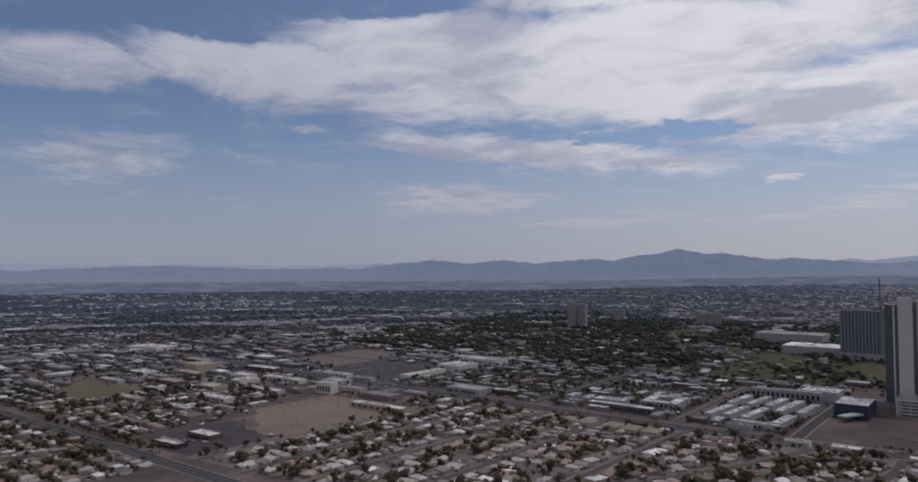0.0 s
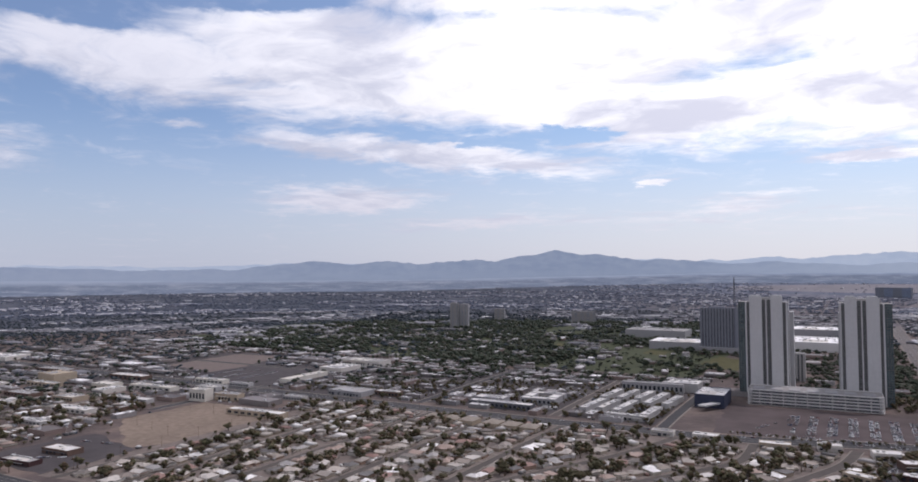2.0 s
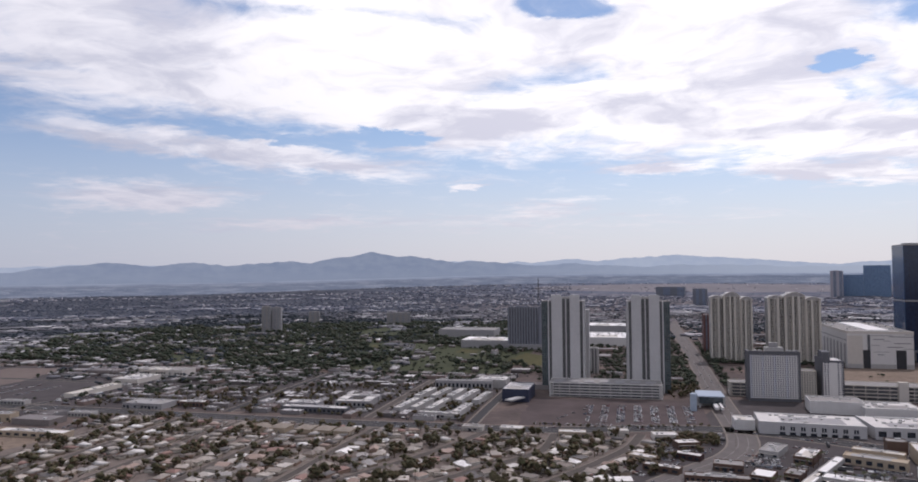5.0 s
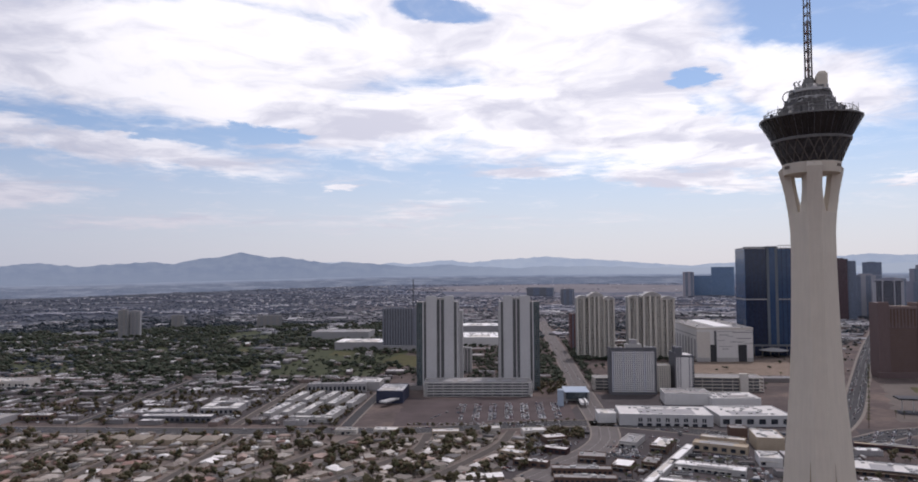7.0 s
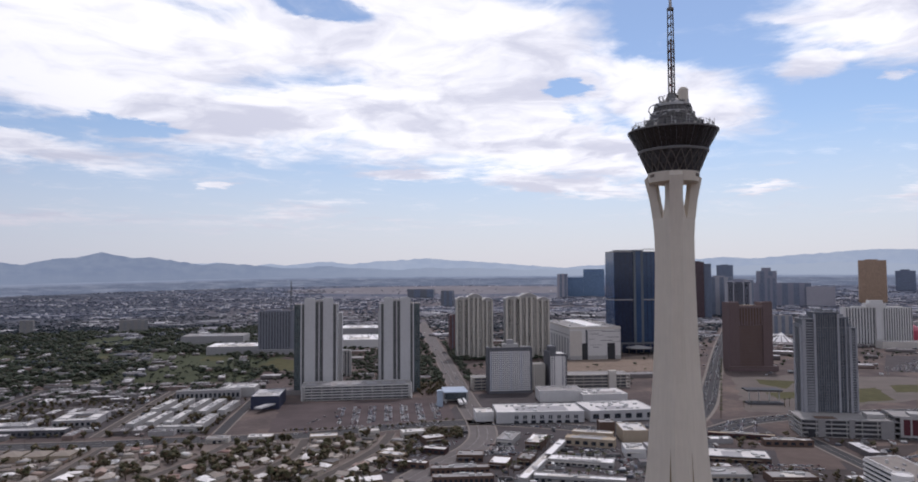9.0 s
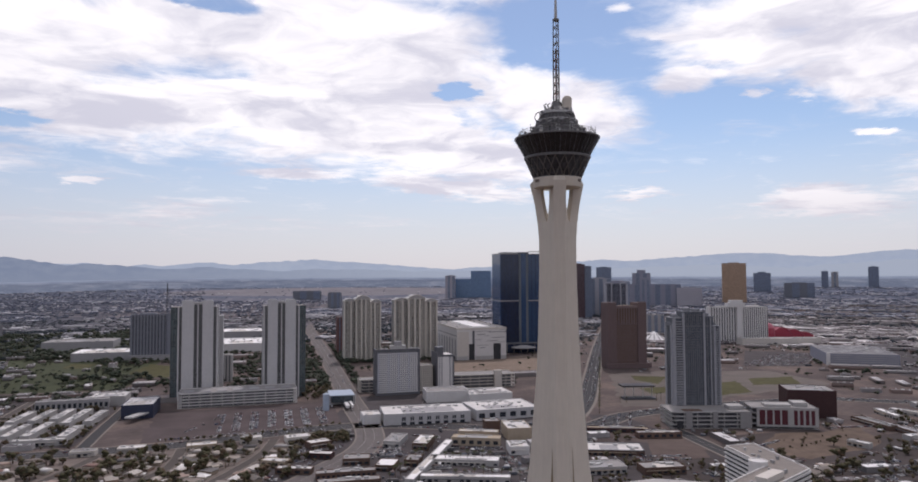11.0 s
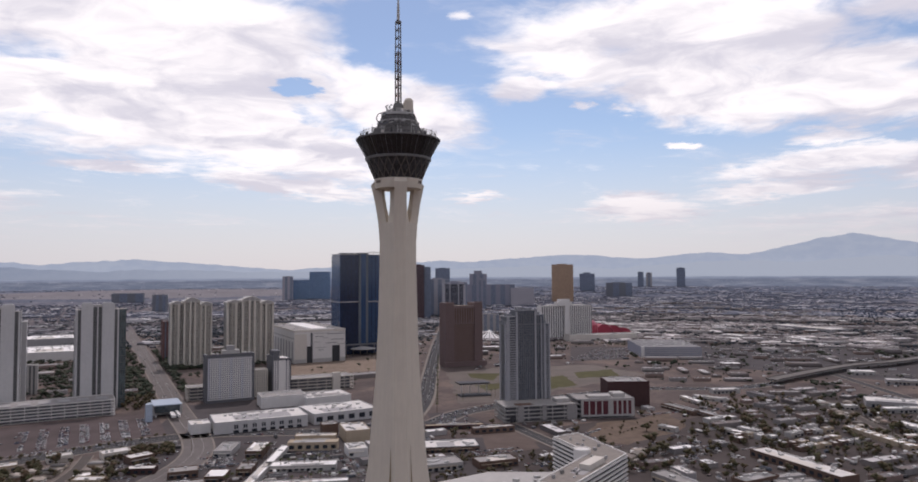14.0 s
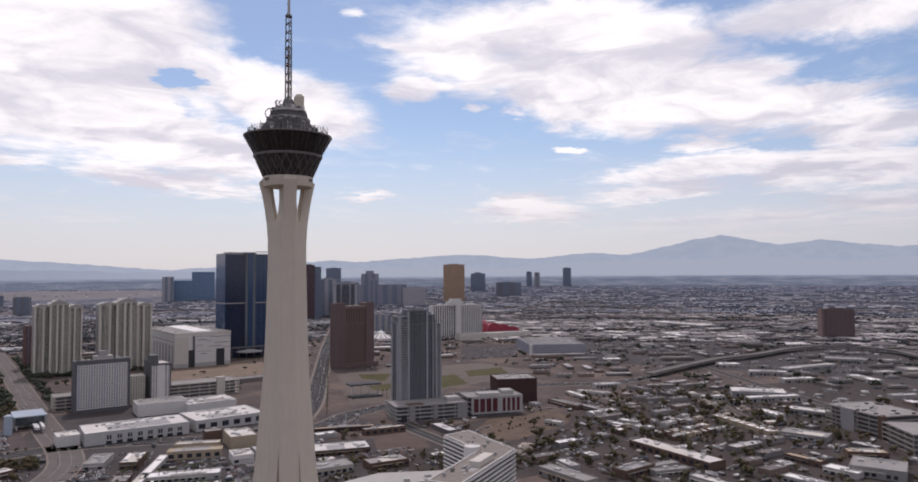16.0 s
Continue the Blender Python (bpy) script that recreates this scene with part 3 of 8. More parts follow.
# ---- the great tower ----
def great_tower(x, y, turn):
    t = thing("observation_tower", "cream concrete observation tower with black glass pod and steel mast", "tower", x, y, 0, turn)
    # three legs merge into one six-sided shaft: height, leg radius, leg width
    levels = [(0, 30.5, 12.0), (40, 23.6, 8.6), (75, 17.7, 7.1), (104, 15.1, 6.5), (125, 13.1, 6.2), (150, 11.7, 6.1), (175, 10.9, 6.2), (190, 10.5, 6.3), (204, 10.5, 6.4), (214, 11.3, 6.6)]
    levels = [(z, r, w, math.hypot(r, w / 2) * math.cos(radians(60) - math.atan2(w / 2, r)) + 0.15) for z, r, w in levels]

    def ring(r, w, inner, z):
        q = []
        for k in range(3):
            a = radians(-90 + 120 * k)
            for s in (-1, 1):
                q.append((r * math.cos(a) - s * w / 2 * math.sin(a), r * math.sin(a) + s * w / 2 * math.cos(a), z))
            b = a + radians(60)
            for s in (-1, 1):
                q.append((inner * math.cos(b) - s * 1.2 * math.sin(b), inner * math.sin(b) + s * 1.2 * math.cos(b), z))
        return q
    g = Geo()
    v = [p for z, r, w, i in levels for p in ring(r, w, i, z)]
    k = 12
    g.add(v, [(j * k + i, j * k + (i + 1) % k, (j + 1) * k + (i + 1) % k, (j + 1) * k + i) for j in range(len(levels) - 1) for i in range(k)] + [tuple(range((len(levels) - 1) * k, len(levels) * k))])
    part("shaft", g, M_CONC, t)
    part("core", Geo().lathe([(6.4, 213.8), (5.3, 220), (4.8, 226), (4.8, 239)], 12), M_CONC, t)
    # the legs part from the shaft and flare out to carry the pod
    flare = ((211, 4.0, 11.0, 3.2, 3.3), (214, 6.0, 11.35, 2.9, 3.3), (219, 7.4, 12.1, 2.4, 3.35), (224, 8.5, 12.9, 2.1, 3.4), (229, 9.3, 14.0, 2.0, 3.5), (234, 9.9, 15.3, 2.0, 3.55), (236.6, 10.2, 15.9, 2.0, 3.6), (239.0, 10.6, 13.6, 2.0, 3.2))
    for n in range(3):
        a = radians(-90 + 120 * n)
        rows = [(r * math.cos(a) - s * h * math.sin(a), r * math.sin(a) + s * h * math.cos(a), z)
                for z, ri, ro, hi, ho in flare for r, s, h in ((ri, -1, hi), (ro, -1, ho), (ro, 1, ho), (ri, 1, hi))]
        m = len(flare) - 1
        g = Geo().add(rows, [(j * 4 + i, j * 4 + (i + 1) % 4, (j + 1) * 4 + (i + 1) % 4, (j + 1) * 4 + i) for j in range(m) for i in range(4)] + [(m * 4, m * 4 + 1, m * 4 + 2, m * 4 + 3)])
        part("leg", g, M_CONC, t)

    # tall narrow slots between the legs, low on the shaft
    def at(z, n, s, u, out):
        for (z0, r0, w0, i0), (z1, r1, w1, i1) in zip(levels, levels[1:]):
            if z0 <= z <= z1:
                f = (z - z0) / (z1 - z0)
                r, w, i = r0 + (r1 - r0) * f, w0 + (w1 - w0) * f, i0 + (i1 - i0) * f
        a = radians(-90 + 120 * n)
        b = a + s * radians(60)
        p = Vector((r * math.cos(a) - s * w / 2 * math.sin(a), r * math.sin(a) + s * w / 2 * math.cos(a)))
        q = Vector((i * math.cos(b) + s * 1.2 * math.sin(b), i * math.sin(b) - s * 1.2 * math.cos(b)))
        k = a + s * radians(42)
        m = p + (q - p) * u + Vector((math.cos(k), math.sin(k))) * out
        return (m.x, m.y, z)
    m_slot = plain("ochre slot reveal", (0.22, 0.16, 0.085), 0.9)
    for n, s in ((0, -1), (0, 1), (1, 1)):
        zs = (5, 30, 50, 68, 78, 86, 90)
        lo = (0.10, 0.13, 0.18, 0.26, 0.30, 0.32, 0.34)
        hi = (0.50, 0.46, 0.43, 0.40, 0.38, 0.36, 0.345)
        v = [at(z, n, s, u, 0.12) for z, a, b in zip(zs, lo, hi) for u in (a, b)]
        part("slot", Geo().add(v, [(2 * j, 2 * j + 1, 2 * j + 3, 2 * j + 2) for j in range(6)]), m_slot, t, "tapering ochre slot")
    beam = part("ring_beam", Geo().lathe([(11.0, 233.9), (13.3, 233.9), (13.6, 236.0), (13.9, 239.3), (12.6, 239.3)], 60), M_CONC, t)
    m_mark = plain("grey-brown sign strokes", (0.20, 0.165, 0.14), 0.8)
    for n in range(6):
        for j in range(5):
            a = radians(-90 + 60 * n + (j - 2) * 3.4)
            r = 14.15 if n % 2 == 0 else 13.75
            part("sign_stroke", Geo().turned(r * math.cos(a), r * math.sin(a), 236.6, 0.7, 0.55, 1.5, math.degrees(a)), m_mark, beam, "grey-brown sign stroke")
    lower = part("pod_lower_glass", Geo().lathe([(13.5, 239.3), (15.8, 244.6), (18.2, 250.4)], 72), glass("smoky pod glass", (0.030, 0.030, 0.032), 0.25, 0.6, (1.6, 3.0)), t)
    m_lat = plain("bronze-grey lattice steel", (0.115, 0.10, 0.088), 0.6, vary=0.2)
    lat = 22
    for n in range(lat):
        for s in (-1, 1):
            g = Geo()
            steps = 5
            for j in range(steps):
                p = []
                for u in (j / steps, (j + 1) / steps):
                    r, z = 13.6 + 4.7 * u, 239.3 + 11.1 * u
                    b = 2 * math.pi * (n + s * 1.0 * u) / lat
                    p.append((r * math.cos(b), r * math.sin(b), z))
                g.bar(p[0], p[1], 0.42)
            part("lattice_bar", g, m_lat, lower, "bronze-grey lattice bar")
    part("pod_band", Geo().lathe([(18.2, 250.4), (19.0, 250.5), (19.2, 251.6), (18.5, 251.9)], 72), M_GUN, t, "grey metal band")
    upper = part("pod_upper_glass", Geo().lathe([(18.5, 251.9), (21.4, 257.0), (24.1, 261.8)], 72), G_POD, t)
    for n in range(48):
        b = 2 * math.pi * n / 48
        part("mullion", Geo().bar((18.6 * math.cos(b), 18.6 * math.sin(b), 251.9), (24.2 * math.cos(b), 24.2 * math.sin(b), 261.8), 0.16), M_DARK if n % 3 else M_DKGREY, upper)
    part("rim", Geo().lathe([(24.1, 261.8), (24.5, 261.9), (24.5, 262.6), (23.2, 262.9), (14.0, 264.6)], 72), M_GUN, t, "grey metal rim")
    # safety fence round the open deck
    for n in range(60):
        b = 2 * math.pi * n / 60
        c = 2 * math.pi * (n + 1) / 60
        g = Geo().bar((22.6 * math.cos(b), 22.6 * math.sin(b), 262.8), (21.4 * math.cos(b), 21.4 * math.sin(b), 266.4), 0.2)
        for r, z in ((21.4, 266.4), (22.0, 264.6)):
            g.bar((r * math.cos(b), r * math.sin(b), z), (r * math.cos(c), r * math.sin(c), z), 0.18)
        part("fence_panel", g, M_STEEL if n % 4 == 0 else M_GUN, t)
    drum = part("upper_drum", Geo().lathe([(17.0, 263.8), (14.6, 266.4), (13.0, 268.6), (12.1, 270.6), (10.7, 273.4), (9.3, 276.0)], 48), plain("dark drum cladding", (0.085, 0.080, 0.080), 0.5, vary=0.5), t)
    for n in range(32):
        b = 2 * math.pi * n / 32
        part("drum_rib", Geo().bar((13.1 * math.cos(b), 13.1 * math.sin(b), 268.7), (9.5 * math.cos(b), 9.5 * math.sin(b), 276.0), 0.28), M_GUN, drum)
        if n % 2:
            part("drum_window", Geo().turned(11.6 * math.cos(b), 11.6 * math.sin(b), 271.2, 1.2, 1.5, 1.7, math.degrees(b)), M_STEEL if n % 3 else M_ROOFG, drum)
    part("drum_band", Geo().lathe([(9.3, 276.0), (10.0, 276.1), (10.0, 277.4), (8.8, 277.7)], 48), M_STEEL, t)
    for r, z in ((14.8, 266.6), (12.9, 269.0), (11.4, 272.4)):
        part("drum_ring", Geo().lathe([(r - 0.5, z), (r + 0.25, z), (r + 0.25, z + 0.45), (r - 0.5, z + 0.45)], 40), M_STEEL if z > 272 else M_GUN, t)
    for n in range(44):
        b, c = (2 * math.pi * (n + q) / 44 for q in (0, 1))
        za, zb = (269.2 + 1.8 * math.sin(3 * q) for q in (b, c))
        part("coaster_track", Geo().bar((15.2 * math.cos(b), 15.2 * math.sin(b), za), (15.2 * math.cos(c), 15.2 * math.sin(c), zb), 0.5), M_GUN if n % 3 else M_STEEL, t)
        if n % 2:
            part("deck_clutter", Geo().turned(18.6 * math.cos(b), 18.6 * math.sin(b), 263.2, 0.6 + 0.3 * (n % 5), 0.8, 1.2 + 0.6 * (n % 4), math.degrees(b)), (M_STEEL, M_GUN, M_OFFW, M_DARK)[n // 2 % 4], t)
            part("coaster_post", Geo().bar((15.2 * math.cos(b), 15.2 * math.sin(b), 264), (15.2 * math.cos(b), 15.2 * math.sin(b), za), 0.3), M_GUN, t)
    for n in range(18):
        b = 2 * math.pi * (n + 0.2) / 18
        part("lamp_pole", Geo().bar((22.2 * math.cos(b), 22.2 * math.sin(b), 262.8), (22.2 * math.cos(b), 22.2 * math.sin(b), 266.6 + 0.7 * (n % 3)), 0.26), M_STEEL, t)
    part("upper_roof", Geo().lathe([(8.8, 277.6), (6.4, 279.4), (3.4, 281.2), (2.6, 284.0)], 32), M_GUN, t)
    # the great wheel ride leans on the drum's flank
    for cx in (-9.8, 6.0):
        k = 24
        v = [(cx + (3.4 + o) * math.cos(2 * math.pi * i / k), -9.6 + 1.2 * math.sin(2 * math.pi * i / k) + e, 273.0 + (3.4 + o) * math.sin(2 * math.pi * i / k)) for i in range(k) for o, e in ((-0.25, -0.25), (0.25, -0.25), (0.25, 0.25), (-0.25, 0.25))]
        g = Geo().add(v, [(4 * i + q, 4 * i + (q + 1) % 4, 4 * ((i + 1) % k) + (q + 1) % 4, 4 * ((i + 1) % k) + q) for i in range(k) for q in range(4)])
        part("ride_ring", g, M_DKGREY if cx < 0 else M_GUN, t)
    part("ride_arm", Geo().bar((-5.6, -2, 277.4), (-7.4, -3, 281.6), 0.7).bar((-7.4, -3, 281.6), (-6.0, -3, 282.4), 0.6), M_STEEL, t)
    part("ride_arm", Geo().bar((-4.4, -5, 277.4), (-5.6, -6, 281.0), 0.6).bar((-5.6, -6, 281.0), (-4.2, -5.5, 282.0), 0.6), M_STEEL, t)
    part("lift_house", Geo().box(3.2, -3.5, 277.0, 8.4, 3.5, 285.4).prism([(3.2, -3.5), (8.4, -3.5), (8.4, 3.5), (3.2, 3.5)], 285.4, 287.0, [(4.6, -2.6), (7.0, -2.6), (7.0, 2.6), (4.6, 2.6)]), M_CONC, t)
    for n in range(12):
        b = 2 * math.pi * (n + 0.3) / 12
        part("roof_unit", Geo().turned(8.4 * math.cos(b), 8.4 * math.sin(b), 277.4, 1.6, 1.2, 1.0 + 0.7 * (n % 3), math.degrees(b)), M_STEEL if n % 2 else M_GUN, t)
    # the mast: three steel columns, laced
    red = plain("red oxide steel", (0.24, 0.07, 0.05), 0.6)
    for n in range(3):
        b = radians(30 + 120 * n)
        p = (1.8 * math.cos(b), 1.8 * math.sin(b))
        part("mast_column", Geo().bar((*p, 279), (*p, 314.6), 0.8), M_GUN, t)
        part("mast_column", Geo().bar((*p, 314.6), (p[0] * 0.9, p[1] * 0.9, 332.4), 0.5), M_GUN, t)
    for j in range(22):
        z = 281.0 + j * 2.4
        c = [(1.75 * math.cos(radians(30 + 120 * n)), 1.75 * math.sin(radians(30 + 120 * n))) for n in range(3)]
        g = Geo()
        for n in range(3):
            g.bar((*c[n], z), (*c[(n + 1) % 3], z + (1.2 if j % 2 else -1.2)), 0.3)
        part("mast_brace", g, red if j % 3 == 0 and j < 14 else M_GUN, t)
    part("mast_track", Geo().box(-0.6, -0.6, 280, 0.6, 0.6, 315), red, t, "red-brown ride track")
    part("mast_cap", Geo().lathe([(1.9, 331.8), (1.9, 332.8), (0.95, 333.4)], 12), M_GUN, t)
    part("mast_needle", Geo().lathe([(0.95, 332), (0.7, 342), (0.2, 350)], 12), M_STEEL, t)
    return t


great_tower(158.5, 370.5, -23.1 + 5)

# ---- high blocks ----
M_ASH = plain("ash-grey panel", (0.50, 0.49, 0.485), 0.8, vary=0.1, streak=0.1)
G_SMOKE = glass("grey-green tinted glass", (0.060, 0.088, 0.095), 0.25, 0.3)
G_SAND = glass("shaded balcony glass", (0.27, 0.26, 0.24), 0.4, 0.3)
G_SLOT = glass("dark window column glass", (0.055, 0.06, 0.064), 0.35, 0.5, (2.0, 3.3))


def bay(t, kind, a, b, y, h, floors, wall, trim, z0=0.0):
    """One vertical bay on a face that looks to -y: F fin, G curtain wall, D window column with balcony rails, R ribbed recess."""
    fh = (h - z0) / floors
    if kind == "F":
        part("wall_fin", Geo().box(a, y - 1.6, z0, b, y, h), wall, t, "pale full-height wall fin")
        return
    if kind == "W":
        part("pier", Geo().box(a, y - 0.8, z0, b, y, h), wall, t)
        return
    g = Geo()
    if kind == "G":
        for j in range(floors + 1):
            g.box(a, y - 0.25, min(z0 + j * fh, h - 0.45), b, y, min(z0 + j * fh + 0.45, h))
        n = max(1, round((b - a) / 3.2))
        for i in range(n + 1):
            x = a + (b - a) * i / n
            g.box(x - 0.12, y - 0.32, z0, x + 0.12, y, h)
        tagged(part("window_grid", g, trim, t), kind="stuff")
    elif kind == "D":
        for j in range(floors):
            g.box(a + 0.2, y - 0.9, z0 + j * fh, b - 0.2, y, z0 + j * fh + fh * 0.36)
        g.box(a, y - 0.9, z0, a + 0.3, y, h).box(b - 0.3, y - 0.9, z0, b, y, h)
        tagged(part("balcony_column", g, trim, t), kind="stuff")
    elif kind == "R":
        n = max(2, round((b - a) / 2.6))
        for i in range(n + 1):
            x = a + (b - a) * i / n
            g.box(x - 0.3, y - (1.1 if i % 3 == 0 else 0.5), z0, x + 0.3, y, h)
        for j in range(floors):
            g.box(a, y - 0.3, z0 + j * fh, b, y, z0 + j * fh + 0.4)
        tagged(part("recess_ribs", g, trim, t), kind="stuff")


TWIN_BAYS = (("G", 0.0, 0.145), ("W", 0.145, 0.175), ("D", 0.175, 0.235), ("F", 0.235, 0.487), ("D", 0.487, 0.56), ("W", 0.56, 0.585), ("D", 0.585, 0.665), ("F", 0.665, 0.90), ("D", 0.90, 0.965), ("W", 0.965, 1.0))
for x0, x1, flip, lab in ((-142, -76.5, 1, "pale grey twin apartment tower with teal glass corner"), (-12, 50, -1, "pale grey twin apartment tower beside the long garage")):
    w, d, h = x1 - x0, 30, 137
    t = thing("apartment_tower", lab, "building", (x0 + x1) / 2, 1090, 0, 1.0, "twin towers")
    part("glazing", Geo().box(-w / 2, 0, 0, w / 2, d, h - 0.5), G_SMOKE, t)
    for k, (kind, a, b) in enumerate(TWIN_BAYS):
        a, b = ((a - 0.5) * w, (b - 0.5) * w) if flip > 0 else ((0.5 - b) * w, (0.5 - a) * w)
        top = h + (8.5 if kind == "F" else 3.5 if 0.4 < TWIN_BAYS[k][1] < 0.6 else 0)
        if kind == "D":
            part("window_column", Geo().box(a, -0.12, 0, b, 0, top), G_SLOT, t)
        bay(t, kind, a, b, -0.12, top, 42, M_ASH, M_GUN)
        if kind == "F":
            part("fin_cap", Geo().box(a + 1.5, -0.4, top - 9, b - 2, 9, top + 1.4), M_ASH, t)
            part("fin_joint", Geo().box(a, -1.68, top * 0.5, b, -1.6, top * 0.5 + 0.3), M_GREY, t)
    for s in (-1, 1):
        g = Geo()
        for j in range(43):
            g.box(min(s * w / 2, s * (w / 2 + 0.25)), 0, j * h / 42 * 0.995, max(s * w / 2, s * (w / 2 + 0.25)), d, j * h / 42 * 0.995 + 0.45)
        tagged(part("floor_edges", g, M_GREY, t), kind="stuff")
        part("side_wall", Geo().box(min(s * w / 2, s * (w / 2 + 0.7)), d * 0.35, 0, max(s * w / 2, s * (w / 2 + 0.7)), d * 0.72, h + 2), M_ASH, t)
    part("roof", Geo().box(-w / 2 + 0.3, 0.3, h - 0.5, w / 2 - 0.3, d - 0.3, h + 0.2), M_ROOFG, t)
    part("roof_room", Geo().box(-w * 0.2, 9, h, w * 0.28, 24, h + 6.5), M_DULL, t)
    part("rear_wing", Geo().box(w / 2 - 4, d, 0, w / 2 + 6, d + 16, 122) if flip > 0 else Geo().box(-w / 2 - 2, d, 0, -w / 2 + 4, d + 16, 122), M_ASH, t)
M_BLUEG = plain("blue-grey ribbed panel", (0.225, 0.23, 0.265), 0.7, vary=0.12, streak=0.08)
t = tower("hotel_slab", "broad grey hotel slab with vertical ribs", -259, 1640, 70, 26, 97, 0, 27, "WGWGWGWGWGWGWGWGWGWGWG", "WGW", M_BLUEG, G_SLOT, M_BLUEG, crown=4)
part("podium", Geo().box(-37, -8, 0, 60, 0, 11), M_GREY, t)
t = tower("hotel_wing", "grey hotel wing with vertical ribs", -204, 1644, 36, 26, 98, 0, 27, "WWGWGWGWGW", "WGW", M_BLUEG, G_SLOT, M_BLUEG, crown=0)
part("plant_room", Geo().box(-14, 4, 98, 14, 20, 103), M_SHADE, t)
tower("office_slab", "small pale office slab between towers", -78, 1276, 24, 20, 44, 0, 12, "WGWGWGWGW", "WGW", M_DULL, G_SLOT, M_GREY, crown=2)


def vault(w, d, z, rise, k=10, full=0.7):
    """A half-barrel roof across w, d deep."""
    q = [(-w / 2 + w * i / k, z + rise * max(0.0, math.sin(math.pi * i / k)) ** full) for i in range(k + 1)]
    v = [(x, 0, zz) for x, zz in q] + [(x, d, zz) for x, zz in q]
    f = [(i, i + 1, k + 2 + i, k + 1 + i) for i in range(k)] + [tuple(range(k, -1, -1)), tuple(range(k + 1, 2 * k + 2))]
    return Geo().add(v, f)


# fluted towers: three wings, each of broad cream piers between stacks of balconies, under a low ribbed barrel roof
# darker olive copy of the cream carries the recess shade
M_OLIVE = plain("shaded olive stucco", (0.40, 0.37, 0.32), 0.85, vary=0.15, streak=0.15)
for px, w, lab in ((187, 80, "cream fluted apartment tower with low ribbed barrel roofs, beside the avenue"), (303, 97, "cream fluted apartment tower with low ribbed barrel roofs")):
    t = thing("fluted_tower", lab, "building", px, 1490, 0, 0, "fluted towers")
    part("core", Geo().box(-w / 2 + 1, 5, 0, w / 2 - 1, 36, 122), G_SAND, t)
    wings = ((-0.5, -0.2, 1.5, 127, 4.5, "p.b=p.b"), (-0.2, 0.2, -4.5, 131, 7.5, "p=bp.bpb="), (0.2, 0.5, 0.5, 124, 5.5, "pb.p=b.p"))
    for a, b, out, top, rise, plan in wings:
        x0, x1 = a * w, b * w
        part("wing", Geo().box(x0 + 0.6, out + 2.5, 0, x1 - 0.6, 34, top - 0.5), G_SAND, t)
        wide = {"p": 1.25, "=": 1.5, "b": 1.3, ".": 0.65}
        unit = (x1 - x0 - 1.0) / sum(wide[c] for c in plan)
        x = x0 + 0.5
        for c in plan:
            xn = x + unit * wide[c]
            u = ((x + xn) / 2 - x0) / (x1 - x0)
            bow = out - 2.4 * math.sin(math.pi * u)
            if c == "p":
                part("pier", Geo().box(x, bow - 0.9, 0, xn, out + 3, top - 0.6), M_CREAM, t)
            elif c == "=":
                part("pier", Geo().box(x, bow + 1.2, 0, xn, out + 3, top - 1.2), M_OLIVE, t, "recessed pier with shade painted olive-grey")
                part("window_strip", Geo().box(x + 0.32 * (xn - x), bow + 1.05, 3, x + 0.68 * (xn - x), bow + 1.4, top - 4), G_SAND, t)
            elif c == "b":
                me = Geo().box(x + 0.1, bow - 0.2, 0, xn - 0.1, out + 2.5, 0.4).box(x + 0.1, bow - 0.3, 0.3, xn - 0.1, bow, 1.35).mesh("balcony", M_CREAM)
                for j in range(35):
                    o = part("balcony", me, M_CREAM, t)
                    o.location.z = 4 + j * (top - 8) / 35
            x = xn
        part("eave", Geo().box(x0, out - 3.2, top - 1.4, x1, 35, top), M_OFFW, t)
        o = part("barrel_roof", vault(x1 - x0, 37, top, rise, 12, 1.0), M_DULL, t, "grey barrel roof")
        o.location = ((x0 + x1) / 2, out - 2.6, 0)
        for q in (-0.46, -0.2, 0.2, 0.46):
            zt = top + rise * math.sin(math.pi * (q + 0.5))
            xm = (x0 + x1) / 2 + q * (x1 - x0)
            part("roof_rib", Geo().box(xm - 1.0, out - 3.0, zt - 0.8, xm + 1.0, 34, zt + 0.7), M_ROOFB, t, "bright roof rib")
        g = Geo()
        q = [(x0 + (x1 - x0) * k / 12, out - 2.9, top + 0.2 + rise * math.sin(math.pi * k / 12)) for k in range(13)]
        for p0, p1 in zip(q, q[1:]):
            g.bar(p0, p1, 1.1)
        part("gable_rim", g, M_OFFW, t)
# the tall blue glass hotel with its podium and long windowless annexe
t = thing("glass_hotel", "tall unfinished hotel of dark blue glass with grey core", "building", 522, 1563, 0)
part("west_wing", Geo().box(0, 0, 0, 44.5, 64, 230), G_NAVY, t)
# side face in lighter glass, its sky reflection put into the colour
part("corner_glazing", Geo().box(-1.2, 0.5, 0, 0, 63, 230), G_BLUE, t)
part("core", Geo().box(44.5, -2.5, 0, 68, 50, 235), plain("slate-grey core panel", (0.135, 0.15, 0.165), 0.5, vary=0.2, streak=0.25), t, "slate-grey core strip")
part("core_glazing", Geo().box(50, -2.8, 0, 62, -2.5, 231), G_BLUE, t)
part("east_wing", Geo().box(68, 1, 0, 118, 56, 230), G_BLUE, t)
